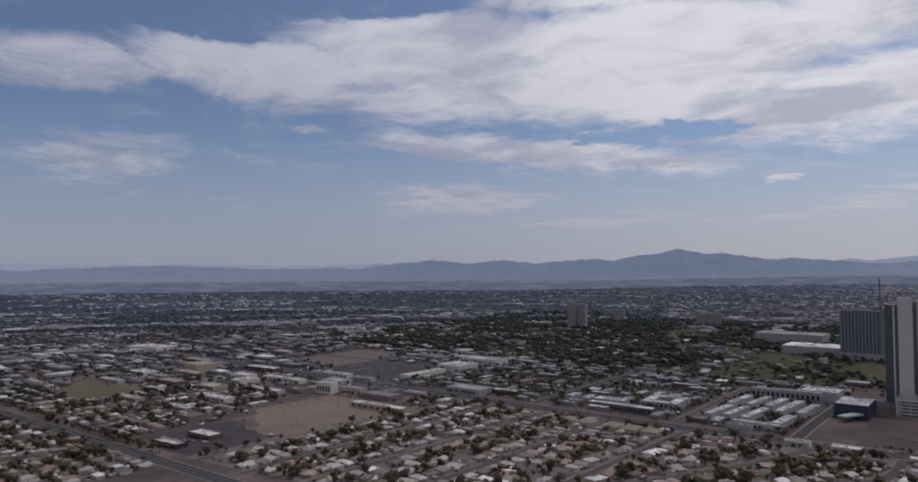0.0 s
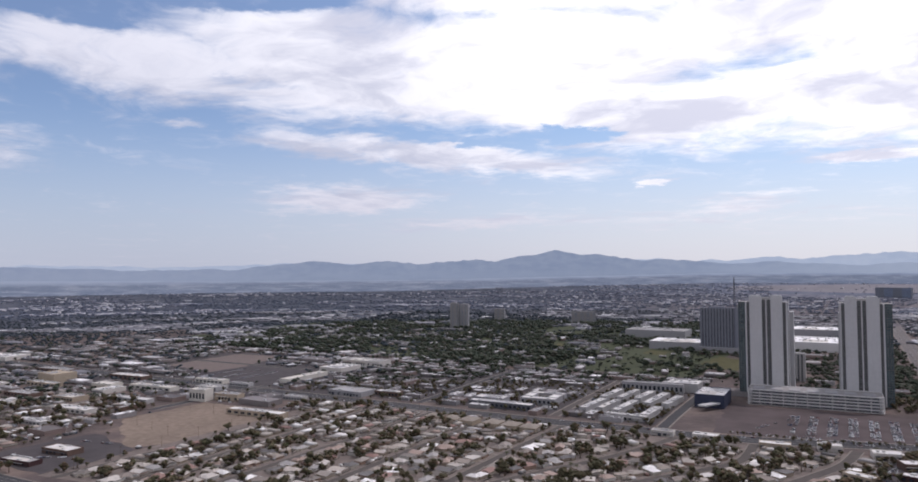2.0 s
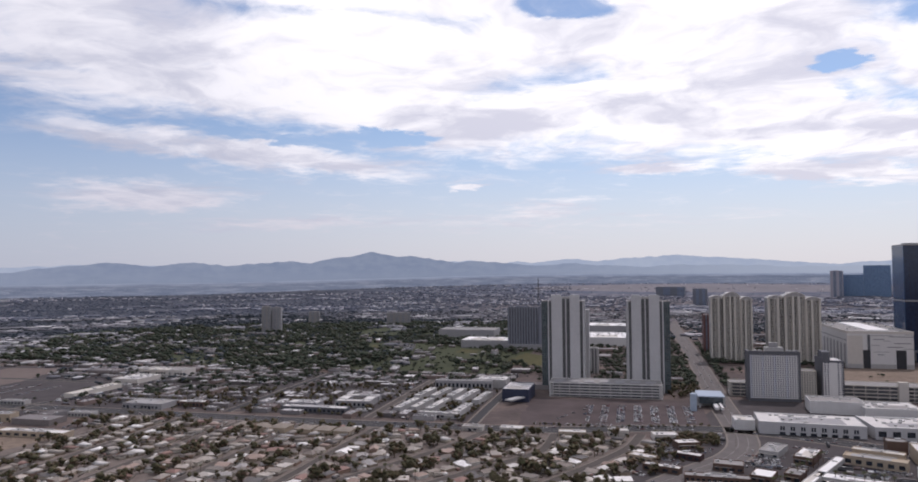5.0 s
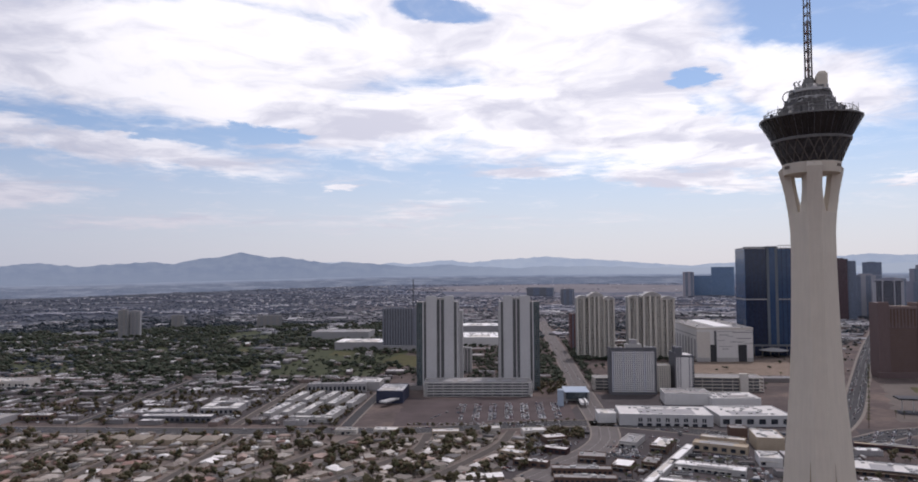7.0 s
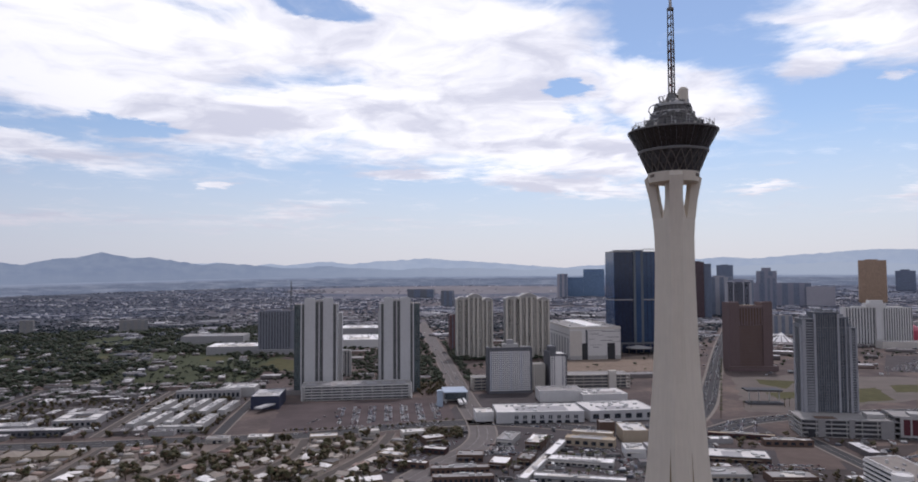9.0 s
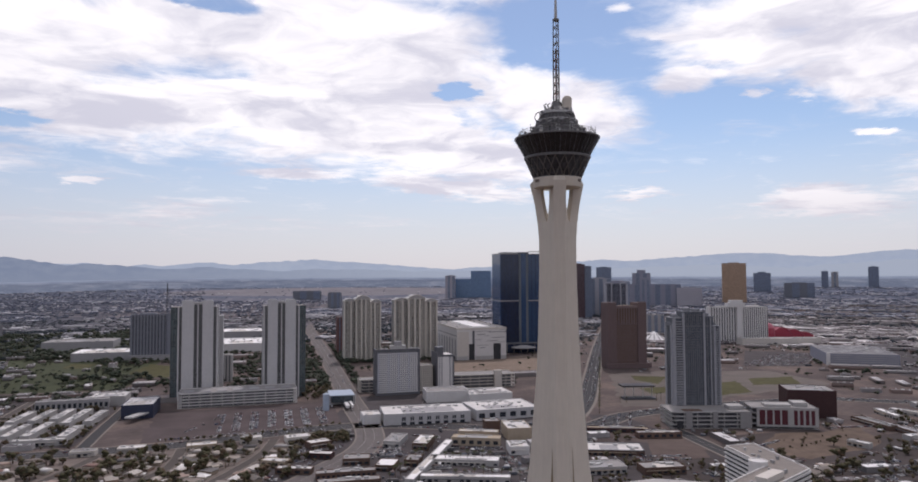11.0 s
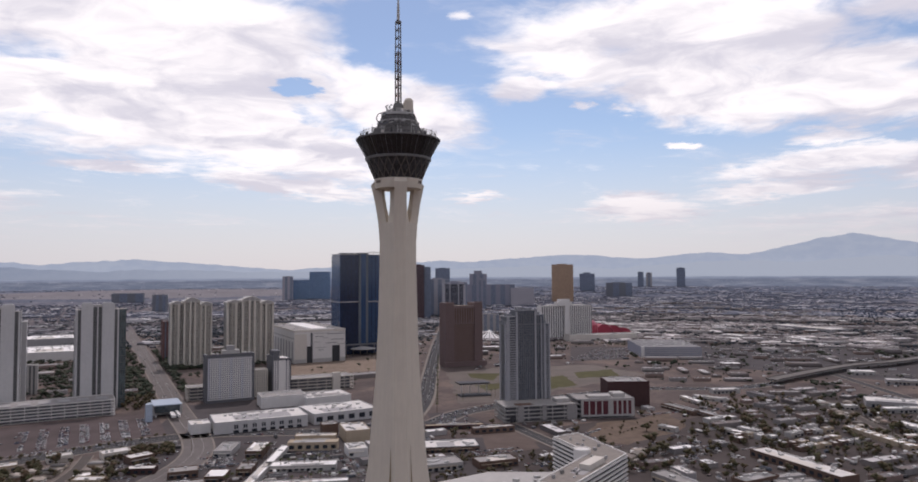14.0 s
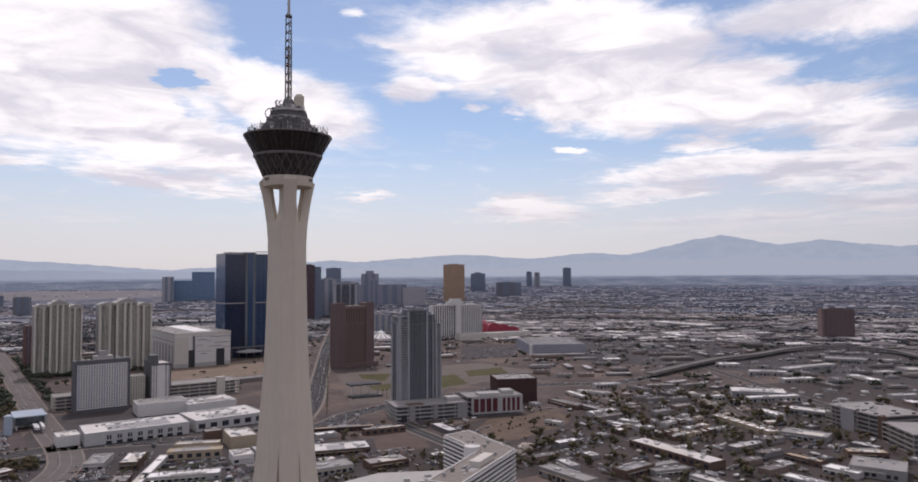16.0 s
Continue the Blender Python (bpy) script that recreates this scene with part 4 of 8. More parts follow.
for i in range(1, 5):
    part("mullion_strip", Geo().box(68 + 10 * i - 0.5, 0.2, 0, 68 + 10 * i + 0.5, 1, 230), G_NAVY, t)
for i in range(1, 5):
    part("mullion_strip", Geo().box(9 * i - 0.25, -0.4, 0, 9 * i + 0.25, 0, 230), G_DARK, t)
part("service_band", Geo().box(-1.6, -0.6, 118, 44.5, 0, 120.6).box(68, 0.2, 118, 118, 1, 120.6).box(-1.7, 0, 118, -1.2, 63, 120.6), M_GREY, t, "pale service floor band")
for a, b in ((0, 44.5), (68, 118)):
    for j in range(1, 58):
        if j != 30:
            part("floor_line", Geo().box(a, -0.15 if a == 0 else 0.85, j * 4 - 0.12, b, 0 if a == 0 else 1, j * 4 + 0.12), G_DARK, t)
part("crown", Geo().box(-1, -1, 230, 44.5, 1, 232).box(-1, 1, 230, 1, 62, 232).box(70, 0, 230, 118, 1, 231).box(70, 0, 236, 118, 1, 237.4), M_DULL, t, "pale roof screen")
for i in range(9):
    part("crown_post", Geo().box(70 + 5.9 * i, 0, 231, 70.8 + 5.9 * i, 1, 236), M_DULL, t)
part("plant_room", Geo().box(10, 14, 230, 40, 44, 235), M_GREY, t)
t = thing("hotel_podium", "low dark glass podium of the hotel", "building", 505, 1535, 0)
part("glazing", Geo().box(0, 0, 0, 150, 28, 20), G_NAVY, t)
part("roof", Geo().box(-2, -2, 20, 152, 28, 21.5), M_DKGREY, t)
part("canopy", Geo().lathe([(28, 12), (30, 13), (4, 18)], 24, 60, -6), M_GREY, t)
for i in range(9):
    part("pilaster", Geo().box(4 + 17 * i, -0.8, 0, 6 + 17 * i, 0, 20), M_GUN, t)
t = thing("convention_hall", "large pale hall with broken panel bands and bright roof lights", "building", 381, 1436, 0)
part("wall", Geo().box(0, 0, 0, 110, 232, 66), M_WHITE, t)
part("roof", Geo().box(0.6, 0.6, 66, 109.4, 231.4, 66.6), M_ROOFG, t)
part("skylight", Geo().box(44, 31, 66.6, 80, 225, 68.6), M_ROOFB, t, "bright white raised roof")
g = Geo()
for q in ((-0.4, -0.4, 110.4, 0.6), (-0.4, 231.4, 110.4, 232.4), (-0.4, 0.6, 0.6, 231.4), (109.4, 0.6, 110.4, 231.4)):
    g.box(q[0], q[1], 64, q[2], q[3], 68.2)
part("parapet", g, M_OFFW, t)
for a, b in ((26, 38.5), (81, 97.5)):
    part("doorway", Geo().box(a, -0.5, 0, b, 0, 34), M_DARK, t, "tall dark doorway")
part("wall_recess", Geo().box(34, -0.4, 34, 38.5, 0, 62), M_DKGREY, t)
part("corner_panel", Geo().box(0, -0.7, 0, 26, 0, 60), M_OFFW, t)
for j, (z, a, b) in enumerate(((60, 41, 76), (58, 70, 110), (62, 96, 110), (53, 44, 62), (50, 60, 72), (46, 78, 106), (42, 40, 54), (39, 66, 92), (36, 92, 110), (57, 4, 20), (30, 44, 70), (25, 50, 62))):
    part("panel_line", Geo().box(a, -0.3, z, b, 0, z + 1.1), M_DKGREY if j % 2 else M_GREY, t)
part("plinth", Geo().box(39, -0.6, 0, 80, 0, 8).box(98, -0.6, 0, 110, 0, 8).box(0, -0.9, 0, 25, 0, 8), M_DULL, t)
for j in range(9):
    part("side_bay", Geo().box(-0.5, 10 + 24 * j, 6, 0, 20 + 24 * j, 44), M_GREY, t)
    part("side_band", Geo().box(-0.4, 4 + 24 * j, 50, 0, 24 + 24 * j, 52), M_GREY, t)
r = random.Random(4)
for j in range(16):
    a, b = r.choice((r.uniform(4, 38), r.uniform(86, 104))), r.uniform(8, 220)
    part("roof_unit", Geo().box(a, b, 66.6, a + r.uniform(2, 5), b + r.uniform(3, 7), 68 + r.uniform(0.5, 2)), M_STEEL, t)


# the white casino hotel with two slabs
def window_face(t, x0, x1, y, z0, z1, cols, floors, wall, frame_mat):
    """A gridded face: piers and spandrels in front of dark glass, one part for each column of windows."""
    w, fh = (x1 - x0) / cols, (z1 - z0) / floors
    for i in range(cols):
        a = x0 + i * w
        g = Geo().box(a, y - 0.5, z0, a + w * 0.42, y, z1)
        for j in range(floors):
            g.box(a + w * 0.42, y - 0.4, z0 + j * fh, a + w, y, z0 + j * fh + fh * 0.42)
        part("window_column", g, wall if i % 5 else frame_mat, t)


G_HOTEL = glass("blue-grey hotel windows", (0.055, 0.06, 0.085), 0.5, 0.35, (3.4, 3.2))
t = thing("casino_hotel", "white gridded hotel slab with dark end walls", "building", 187, 1058, 0, 1.0)
part("glazing", Geo().box(-33, 0, 0, 33, 22, 66), G_HOTEL, t)
window_face(t, -31.5, 31.5, 0, 4, 64.5, 20, 20, M_WHITE, plain("blue-white stucco", (0.56, 0.56, 0.60), 0.8, vary=0.1, streak=0.1))
for s in (-1, 1):
    part("end_wall", Geo().box(min(s * 31.5, s * 34.4), -1.0, 0, max(s * 31.5, s * 34.4), 23, 69), M_DKGREY, t, "dark end wall")
part("top_band", Geo().box(-31.5, -0.9, 64.5, 31.5, 0, 69.4), M_DKGREY, t, "dark top band")
part("base_wall", Geo().box(-34, -3, 0, 34, -0.6, 4), M_DKGREY, t)
part("roof", Geo().box(-31.5, 0.2, 66, 31.5, 22, 66.6), M_ROOFG, t)
part("penthouse", Geo().box(-10, 5, 66, 14, 17, 74), M_DULL, t)
part("penthouse", Geo().box(-4, 7, 74, 7, 15, 80.5), M_GREY, t)
for q in (-24, -18, 18, 22, 27):
    part("roof_unit", Geo().box(q, 8, 66.6, q + 3, 12, 70.5), M_STEEL, t)
t = thing("casino_hotel_annexe", "narrow white gridded hotel block with dark side", "building", 265, 1070, 0)
part("glazing", Geo().box(-12.5, 0, 0, 12.5, 38, 55), G_HOTEL, t)
part("end_wall", Geo().box(-14.4, -0.9, 0, -12.5, 38, 60), M_DKGREY, t, "dark end wall")
part("side_wall", Geo().box(12.5, -0.6, 0, 14, 38, 56), M_DKGREY, t)
window_face(t, -12.5, -5, 0, 2, 54, 2, 17, M_WHITE, M_WHITE)
part("front_strip", Geo().box(-5, -0.7, 0, 4, 0, 54), M_WHITE, t)
window_face(t, 4, 12.5, 0, 2, 54, 2, 17, M_WHITE, M_WHITE)
part("top_band", Geo().box(-12.5, -0.8, 54, 12.5, 0, 57), M_DKGREY, t)
part("roof", Geo().box(-12.5, 0.2, 55, 12.5, 38, 56), M_ROOF, t)
part("penthouse", Geo().box(-12, 6, 56, -2, 28, 68), M_DKGREY, t)
tower("hotel_low_block", "cream low hotel block with small windows", 236, 1080, 20, 26, 39, 0, 11, "PPPPPP", "PPPP", M_CREAM, G_DARK, M_CREAM, crown=0)

# west of the great tower: the balcony tower, stepped at its top
M_BT = plain("grey-green stucco", (0.215, 0.22, 0.235), 0.8, streak=0.15)
M_BTP = plain("pale lilac-grey stucco", (0.325, 0.325, 0.342), 0.8, streak=0.15)
G_BT = glass("smoke-grey glass", (0.070, 0.082, 0.10), 0.3, 0.35, (2.2, 3.1))
t = thing("balcony_tower", "tall grey-blue apartment tower with stacked balconies and stepped top", "building", 515, 770, 0, -14)
for name, a, b, y0, y1, top in (("main_block", -30, 30, 0.0, 28, 117), ("west_block", -29.4, -16, 0.6, 27, 127), ("centre_block", -16, 12, 1.4, 26, 135), ("east_block", 12, 22, 0.7, 26, 129)):
    part(name, Geo().box(a, y0, 0 if name == "main_block" else 116.4, b, y1, top), G_BT, t)
    part("roof_slab", Geo().box(a - 0.7, y0 - 0.8, top, b + 0.7, y1 + 0.6, top + 1.0), M_BT, t)
for kind, a, b, top in (("F", -30, -26.2, 127), ("D", -26.2, -17.5, 126), ("F", -17.5, -14.8, 134), ("R", -14.8, 8.6, 134), ("F", 8.6, 11.0, 134), ("R", 11.0, 17.4, 128), ("F", 17.4, 18.6, 128), ("R", 18.6, 21.8, 117), ("W", 21.8, 24.2, 117), ("D", 24.2, 28.6, 116), ("F", 28.6, 30, 117)):
    bay(t, kind, a, b, -0.05 if top < 120 else -0.1, top, 40, M_BTP if kind in "FW" else M_BT, M_BTP if kind == "D" else M_BT)
for j in range(40):
    part("balcony", Geo().box(-25.6, -2.2, 2 + j * 3.1, -18.4, -0.9, 3.1 + j * 3.1), M_BTP, t)
# the dark glazed flank between two pale corner piers
part("flank_pier", Geo().box(-31, 0, 0, -30, 6, 121), M_BTP, t)
part("flank_pier", Geo().box(-31, 22.5, 0, -30, 28.4, 121), M_BTP, t)
part("flank_pier", Geo().box(-30.8, 13.4, 0, -30, 14.4, 118), M_BT, t)
for j in range(39):
    part("flank_slab", Geo().box(-30.5, 6, 3 + j * 3, -30, 22.5, 3.5 + j * 3), M_GUN, t)
part("flank_top", Geo().box(-31, 0, 118, -29, 28.4, 121.5), M_BT, t)
for a, b, z, h in ((-12, -4, 136, 3.5), (-2, 8, 136, 2.2), (13, 19, 130, 3), (-27, -20, 128, 3), (23, 28, 118, 3.5)):
    part("roof_room", Geo().box(a, 8, z, b, 20, z + h), M_BT, t)
for a in (-15, -9, -3, 3, 9):
    part("crown_post", Geo().box(a, 0.4, 136, a + 0.9, 1.4, 139), M_BT, t)
M_COCOA = plain("cocoa stucco", (0.152, 0.110, 0.107), 0.8, vary=0.12, streak=0.15)
M_COCOAL = plain("rosy cocoa trim", (0.205, 0.152, 0.145), 0.8, vary=0.12, streak=0.1)
t = thing("brown_hotel", "plain brown timeshare hotel with notched castle top", "building", 670, 1232, 0, -6)
part("wall", Geo().box(-38, 0, 0, 38, 34, 119), M_COCOA, t)
for a, b in ((-39.5, -22), (22, 39.5)):
    part("corner_block", Geo().box(a, -2.2, 0, b, 35.5, 126), M_COCOA, t)
    for i in range(4):
        part("merlon", Geo().box(a + (b - a) * i / 4 + 0.6, -2.4, 126, a + (b - a) * (i + 0.55) / 4 + 0.6, 0, 128.4), M_COCOAL, t)
part("cornice", Geo().box(-22, -1.6, 116, 22, 0, 121), M_COCOAL, t)
for i in range(8):
    part("crown_slot", Geo().box(-20 + 5.3 * i, -0.5, 92 - 5 * (i % 2), -17.8 + 5.3 * i, 0, 115), M_BROWN, t, "dark tall slot")
for i in range(9):
    part("crown_pier", Geo().box(-22.4 + 5.3 * i, -1.0, 84, -20.8 + 5.3 * i, 0, 117), M_COCOAL, t)
g = Geo()
for j in range(29):
    g.box(-21.6, -0.12, 3 + j * 2.8, 21.6, 0, 4.3 + j * 2.8)
tagged(part("floor_bands", g, M_BROWN, t), kind="stuff")
part("roof", Geo().box(-36, 1, 119, 36, 33, 120), M_TAN, t)
part("podium", Geo().box(-44, -9, 0, 46, 0, 9), M_COCOA, t)
for cx, cy, w in ((1157, 1598, 84), (1238, 1584, 70)):
    tower("white_hotel_slab", "white ribbed casino hotel slab", cx, cy, w, 22, 92, -10, 28, "WGWGWGWGWGWGWGWGWGWGWGWG", "WWW", M_WHITE, G_DARK, M_WHITE, M_ROOF, group="white slabs", crown=4)
t = thing("lift_tower", "white lift tower between hotel slabs", "building", 1190, 1586, 0, -10)
part("wall", Geo().box(-5, 0, 0, 9, 20, 104), M_WHITE, t)
part("cap", Geo().box(-28, -1, 92.5, 18, 21, 104).box(-20, 2, 104, 12, 18, 111), M_WHITE, t)
tower("brown_low_block", "brown low hotel block", 880, 1270, 26, 40, 44, 0, 10, "WWW", "WWW", M_BROWN, M_BROWN, M_BROWN, crown=0)
# the red amusement hall: a low dome and three sweeping half-barrels that step down
t = thing("amusement_dome", "low red amusement hall with pink roof and sweeping vaults", "building", 1292, 1645, 0)
M_ROSE = plain("pale pink roof panel", (0.36, 0.095, 0.125), 0.5, vary=0.25)
part("dome", Geo().lathe([(46, 0), (46, 20), (43, 33), (36, 42)], 28), M_PINK, t)
part("dome_roof", Geo().lathe([(43.6, 33.5), (35, 44), (18, 51), (2, 53)], 28), M_ROSE, t, "pale pink roof cap")
for i, (cx, w, rise) in enumerate(((52, 76, 31), (92, 80, 25), (132, 74, 16))):
    o = part("vault", vault(w, 66, 2, rise), M_PINK, t)
    o.location = (cx, -34 + 6 * i, 0)
    for y in (-34.6 + 6 * i, -12 + 6 * i, 10 + 6 * i):
        g = Geo()
        q = [(cx - w / 2 + w * k / 10, y, 2.6 + (rise + 0.5) * math.sin(math.pi * k / 10) ** 0.7) for k in range(11)]
        for p0, p1 in zip(q, q[1:]):
            g.bar(p0, p1, 1.9)
        part("vault_rim", g, M_ROSE, t, "pink arched rim")
part("base_wall", Geo().box(-50, -48, 0, 160, -40, 6), M_MAROON, t)
t = thing("carousel_tent", "white striped big-top tent roof", "tent", 1000, 1690, 0)
part("wall", Geo().lathe([(29, 0), (29, 6)], 24), M_MAROON, t)
part("canopy", Geo().lathe([(32, 5), (22, 12), (11, 19), (4, 24), (0.6, 27)], 24), M_ROOFB, t)
for i in range(12):
    a = 2 * math.pi * i / 12
    part("stripe", Geo().bar((32 * math.cos(a), 32 * math.sin(a), 5.4), (11 * math.cos(a), 11 * math.sin(a), 19.4), 2.0), M_SHADE, t)
t = tower("ribbed_hotel", "low grey hotel with tall dark ribs behind the tent", 1075, 1905, 150, 30, 56, -28, 12, "WGWGWGWGWGWGWGWG", "WGW", M_GREY, G_FAR, M_GREY, crown=3)
t = tower("brick_hotel", "far brown-red casino hotel tower", 1975, 900, 84, 26, 78, -44, 20, "WPWPWPWPWPWPW", "WWW", plain("red-brown stucco", (0.145, 0.110, 0.112), 0.8, vary=0.2, streak=0.2), M_BROWN, M_BROWN, crown=4)
# paler panel painted for the sunlit end face
part("end_pier", Geo().box(-43.5, -2.5, 0, -37, 26, 82), M_COCOAL, t, "pale panel for the lit end face")

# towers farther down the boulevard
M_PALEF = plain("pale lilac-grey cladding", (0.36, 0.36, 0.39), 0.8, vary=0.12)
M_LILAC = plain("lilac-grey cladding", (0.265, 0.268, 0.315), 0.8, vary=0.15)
# M_HAZE: cladding colour with haze painted in
M_HAZE = plain("hazed pink-grey cladding", (0.36, 0.345, 0.37), 0.8, vary=0.12)
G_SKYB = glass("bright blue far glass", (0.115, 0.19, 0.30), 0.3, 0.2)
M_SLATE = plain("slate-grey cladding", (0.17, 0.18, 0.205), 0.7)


def distant(name, label, x, y, w, d, h, turn, wall, core, front="WGWGWG", floors=30, crown=3.0, top=None):
    return tower(name, label, x, y, w, d, h, turn, floors, front, "WGW", wall, core, wall, top or M_ROOFG, land(x, y), crown=crown)


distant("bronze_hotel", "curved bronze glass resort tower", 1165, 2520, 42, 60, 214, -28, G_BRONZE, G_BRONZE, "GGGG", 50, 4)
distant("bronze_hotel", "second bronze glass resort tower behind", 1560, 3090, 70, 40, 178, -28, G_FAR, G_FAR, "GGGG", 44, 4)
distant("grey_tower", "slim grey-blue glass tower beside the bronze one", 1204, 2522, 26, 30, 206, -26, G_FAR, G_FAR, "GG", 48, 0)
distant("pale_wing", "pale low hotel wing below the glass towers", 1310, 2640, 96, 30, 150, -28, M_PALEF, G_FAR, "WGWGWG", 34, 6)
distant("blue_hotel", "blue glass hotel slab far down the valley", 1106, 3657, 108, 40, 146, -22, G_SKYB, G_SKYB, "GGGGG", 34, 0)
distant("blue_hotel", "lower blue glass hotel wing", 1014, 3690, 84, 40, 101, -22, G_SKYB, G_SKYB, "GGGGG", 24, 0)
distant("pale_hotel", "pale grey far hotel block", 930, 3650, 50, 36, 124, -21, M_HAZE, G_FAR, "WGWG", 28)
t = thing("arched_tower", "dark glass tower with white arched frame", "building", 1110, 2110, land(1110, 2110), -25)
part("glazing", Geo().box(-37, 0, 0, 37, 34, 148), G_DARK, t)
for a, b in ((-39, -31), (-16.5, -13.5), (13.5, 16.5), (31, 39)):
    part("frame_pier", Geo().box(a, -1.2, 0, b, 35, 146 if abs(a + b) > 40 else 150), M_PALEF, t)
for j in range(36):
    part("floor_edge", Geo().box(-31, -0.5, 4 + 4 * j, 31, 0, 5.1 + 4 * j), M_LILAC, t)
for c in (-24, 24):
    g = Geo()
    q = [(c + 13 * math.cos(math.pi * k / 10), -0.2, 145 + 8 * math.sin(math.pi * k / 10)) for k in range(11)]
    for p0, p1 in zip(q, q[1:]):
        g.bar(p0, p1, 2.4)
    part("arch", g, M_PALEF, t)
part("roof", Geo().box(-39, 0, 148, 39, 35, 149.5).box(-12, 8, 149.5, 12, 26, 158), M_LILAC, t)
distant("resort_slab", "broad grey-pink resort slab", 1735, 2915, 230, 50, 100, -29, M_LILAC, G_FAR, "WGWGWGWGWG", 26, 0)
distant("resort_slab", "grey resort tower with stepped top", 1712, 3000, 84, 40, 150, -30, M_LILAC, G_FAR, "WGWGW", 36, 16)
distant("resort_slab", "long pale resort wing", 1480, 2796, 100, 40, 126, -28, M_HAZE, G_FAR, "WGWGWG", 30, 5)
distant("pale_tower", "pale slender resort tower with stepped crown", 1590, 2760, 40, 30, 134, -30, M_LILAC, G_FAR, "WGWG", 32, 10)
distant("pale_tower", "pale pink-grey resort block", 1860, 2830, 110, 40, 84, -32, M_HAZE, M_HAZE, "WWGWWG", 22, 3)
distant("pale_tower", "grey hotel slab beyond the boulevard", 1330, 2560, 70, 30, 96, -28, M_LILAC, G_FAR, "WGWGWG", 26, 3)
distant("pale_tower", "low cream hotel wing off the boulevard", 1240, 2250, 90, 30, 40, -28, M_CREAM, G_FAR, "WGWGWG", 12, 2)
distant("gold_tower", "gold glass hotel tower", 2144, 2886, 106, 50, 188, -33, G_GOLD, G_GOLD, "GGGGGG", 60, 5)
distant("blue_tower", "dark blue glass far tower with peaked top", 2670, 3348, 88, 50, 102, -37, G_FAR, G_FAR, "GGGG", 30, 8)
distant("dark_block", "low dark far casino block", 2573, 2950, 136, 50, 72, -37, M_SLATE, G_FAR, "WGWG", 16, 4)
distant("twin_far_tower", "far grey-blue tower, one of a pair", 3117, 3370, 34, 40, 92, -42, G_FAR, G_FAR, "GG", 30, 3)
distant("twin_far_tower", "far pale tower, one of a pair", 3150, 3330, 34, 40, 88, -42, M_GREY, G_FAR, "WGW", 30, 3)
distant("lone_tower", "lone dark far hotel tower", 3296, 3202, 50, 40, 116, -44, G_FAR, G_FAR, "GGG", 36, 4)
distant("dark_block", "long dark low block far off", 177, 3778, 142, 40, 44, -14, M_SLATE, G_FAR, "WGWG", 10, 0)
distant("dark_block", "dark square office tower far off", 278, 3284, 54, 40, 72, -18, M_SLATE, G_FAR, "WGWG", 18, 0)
distant("condo_tower", "brown-grey condominium tower among trees", -1085, 1905, 23, 26, 80, 19, M_SHADE, G_FAR, "WBWB", 22, 3)
distant("condo_tower", "pale condominium tower among trees", -1064, 1932, 25, 26, 76, 19, M_GREY, G_FAR, "WBWBW", 22, 3)
distant("condo_tower", "smaller pale apartment block among trees", -1094, 2250, 34, 24, 44, 17, M_SHADE, G_FAR, "WBWB", 12, 2)
distant("condo_tower", "low wide apartment block among trees", -793, 2287, 80, 24, 40, 18, M_SHADE, G_FAR, "WBWBWBWB", 10, 2)
# brick red paled in colour for the haze
distant("red_block", "narrow brick-red block beside the avenue", 151, 1618, 10, 40, 84, 0, plain("haze-paled brick red", (0.17, 0.10, 0.095), 0.8, streak=0.15), G_FAR, "WGW", 22, 0)
t = thing("radio_mast", "tall lattice radio mast in the distance", "mast", -449, 3329, land(449, 3329))
for a, b in ((-3, -3), (3, -3), (3, 3), (-3, 3)):
    part("mast_leg", Geo().bar((a, b, 0), (a * 0.2, b * 0.2, 120), 1.6), M_DKGREY, t)

# ---- city: streets, plots and stock of buildings ----
rng = random.Random(11)
CELL = 4.0
OX, OY = -2700.0, -100.0
taken = np.zeros((1400, 720), dtype=bool)


def mark(x, y, w, d, turn=0.0, pad=1.0):
    """Keeps a plot from being built on again."""
    c, s = math.cos(radians(turn)), math.sin(radians(turn))
    nx, ny = max(1, int((w + 2 * pad) / 3)), max(1, int((d + 2 * pad) / 3))
    for i in range(nx + 1):
        for j in range(ny + 1):
            a, b = (i / nx - 0.5) * (w + 2 * pad), (j / ny - 0.5) * (d + 2 * pad)
            u, v = int((x + a * c - b * s - OX) / CELL), int((y + a * s + b * c - OY) / CELL)
            if 0 <= u < 1400 and 0 <= v < 720:
                taken[u, v] = True


def free(x, y, w=2.0, d=2.0, turn=0.0):
    c, s = math.cos(radians(turn)), math.sin(radians(turn))
    nx, ny = max(1, int(w / 4)), max(1, int(d / 4))
    for i in range(nx + 1):
        for j in range(ny + 1):
            a, b = (i / nx - 0.5) * w, (j / ny - 0.5) * d
            u, v = int((x + a * c - b * s - OX) / CELL), int((y + a * s + b * c - OY) / CELL)
            if not (0 <= u < 1400 and 0 <= v < 720) or taken[u, v]:
                return False
    return True


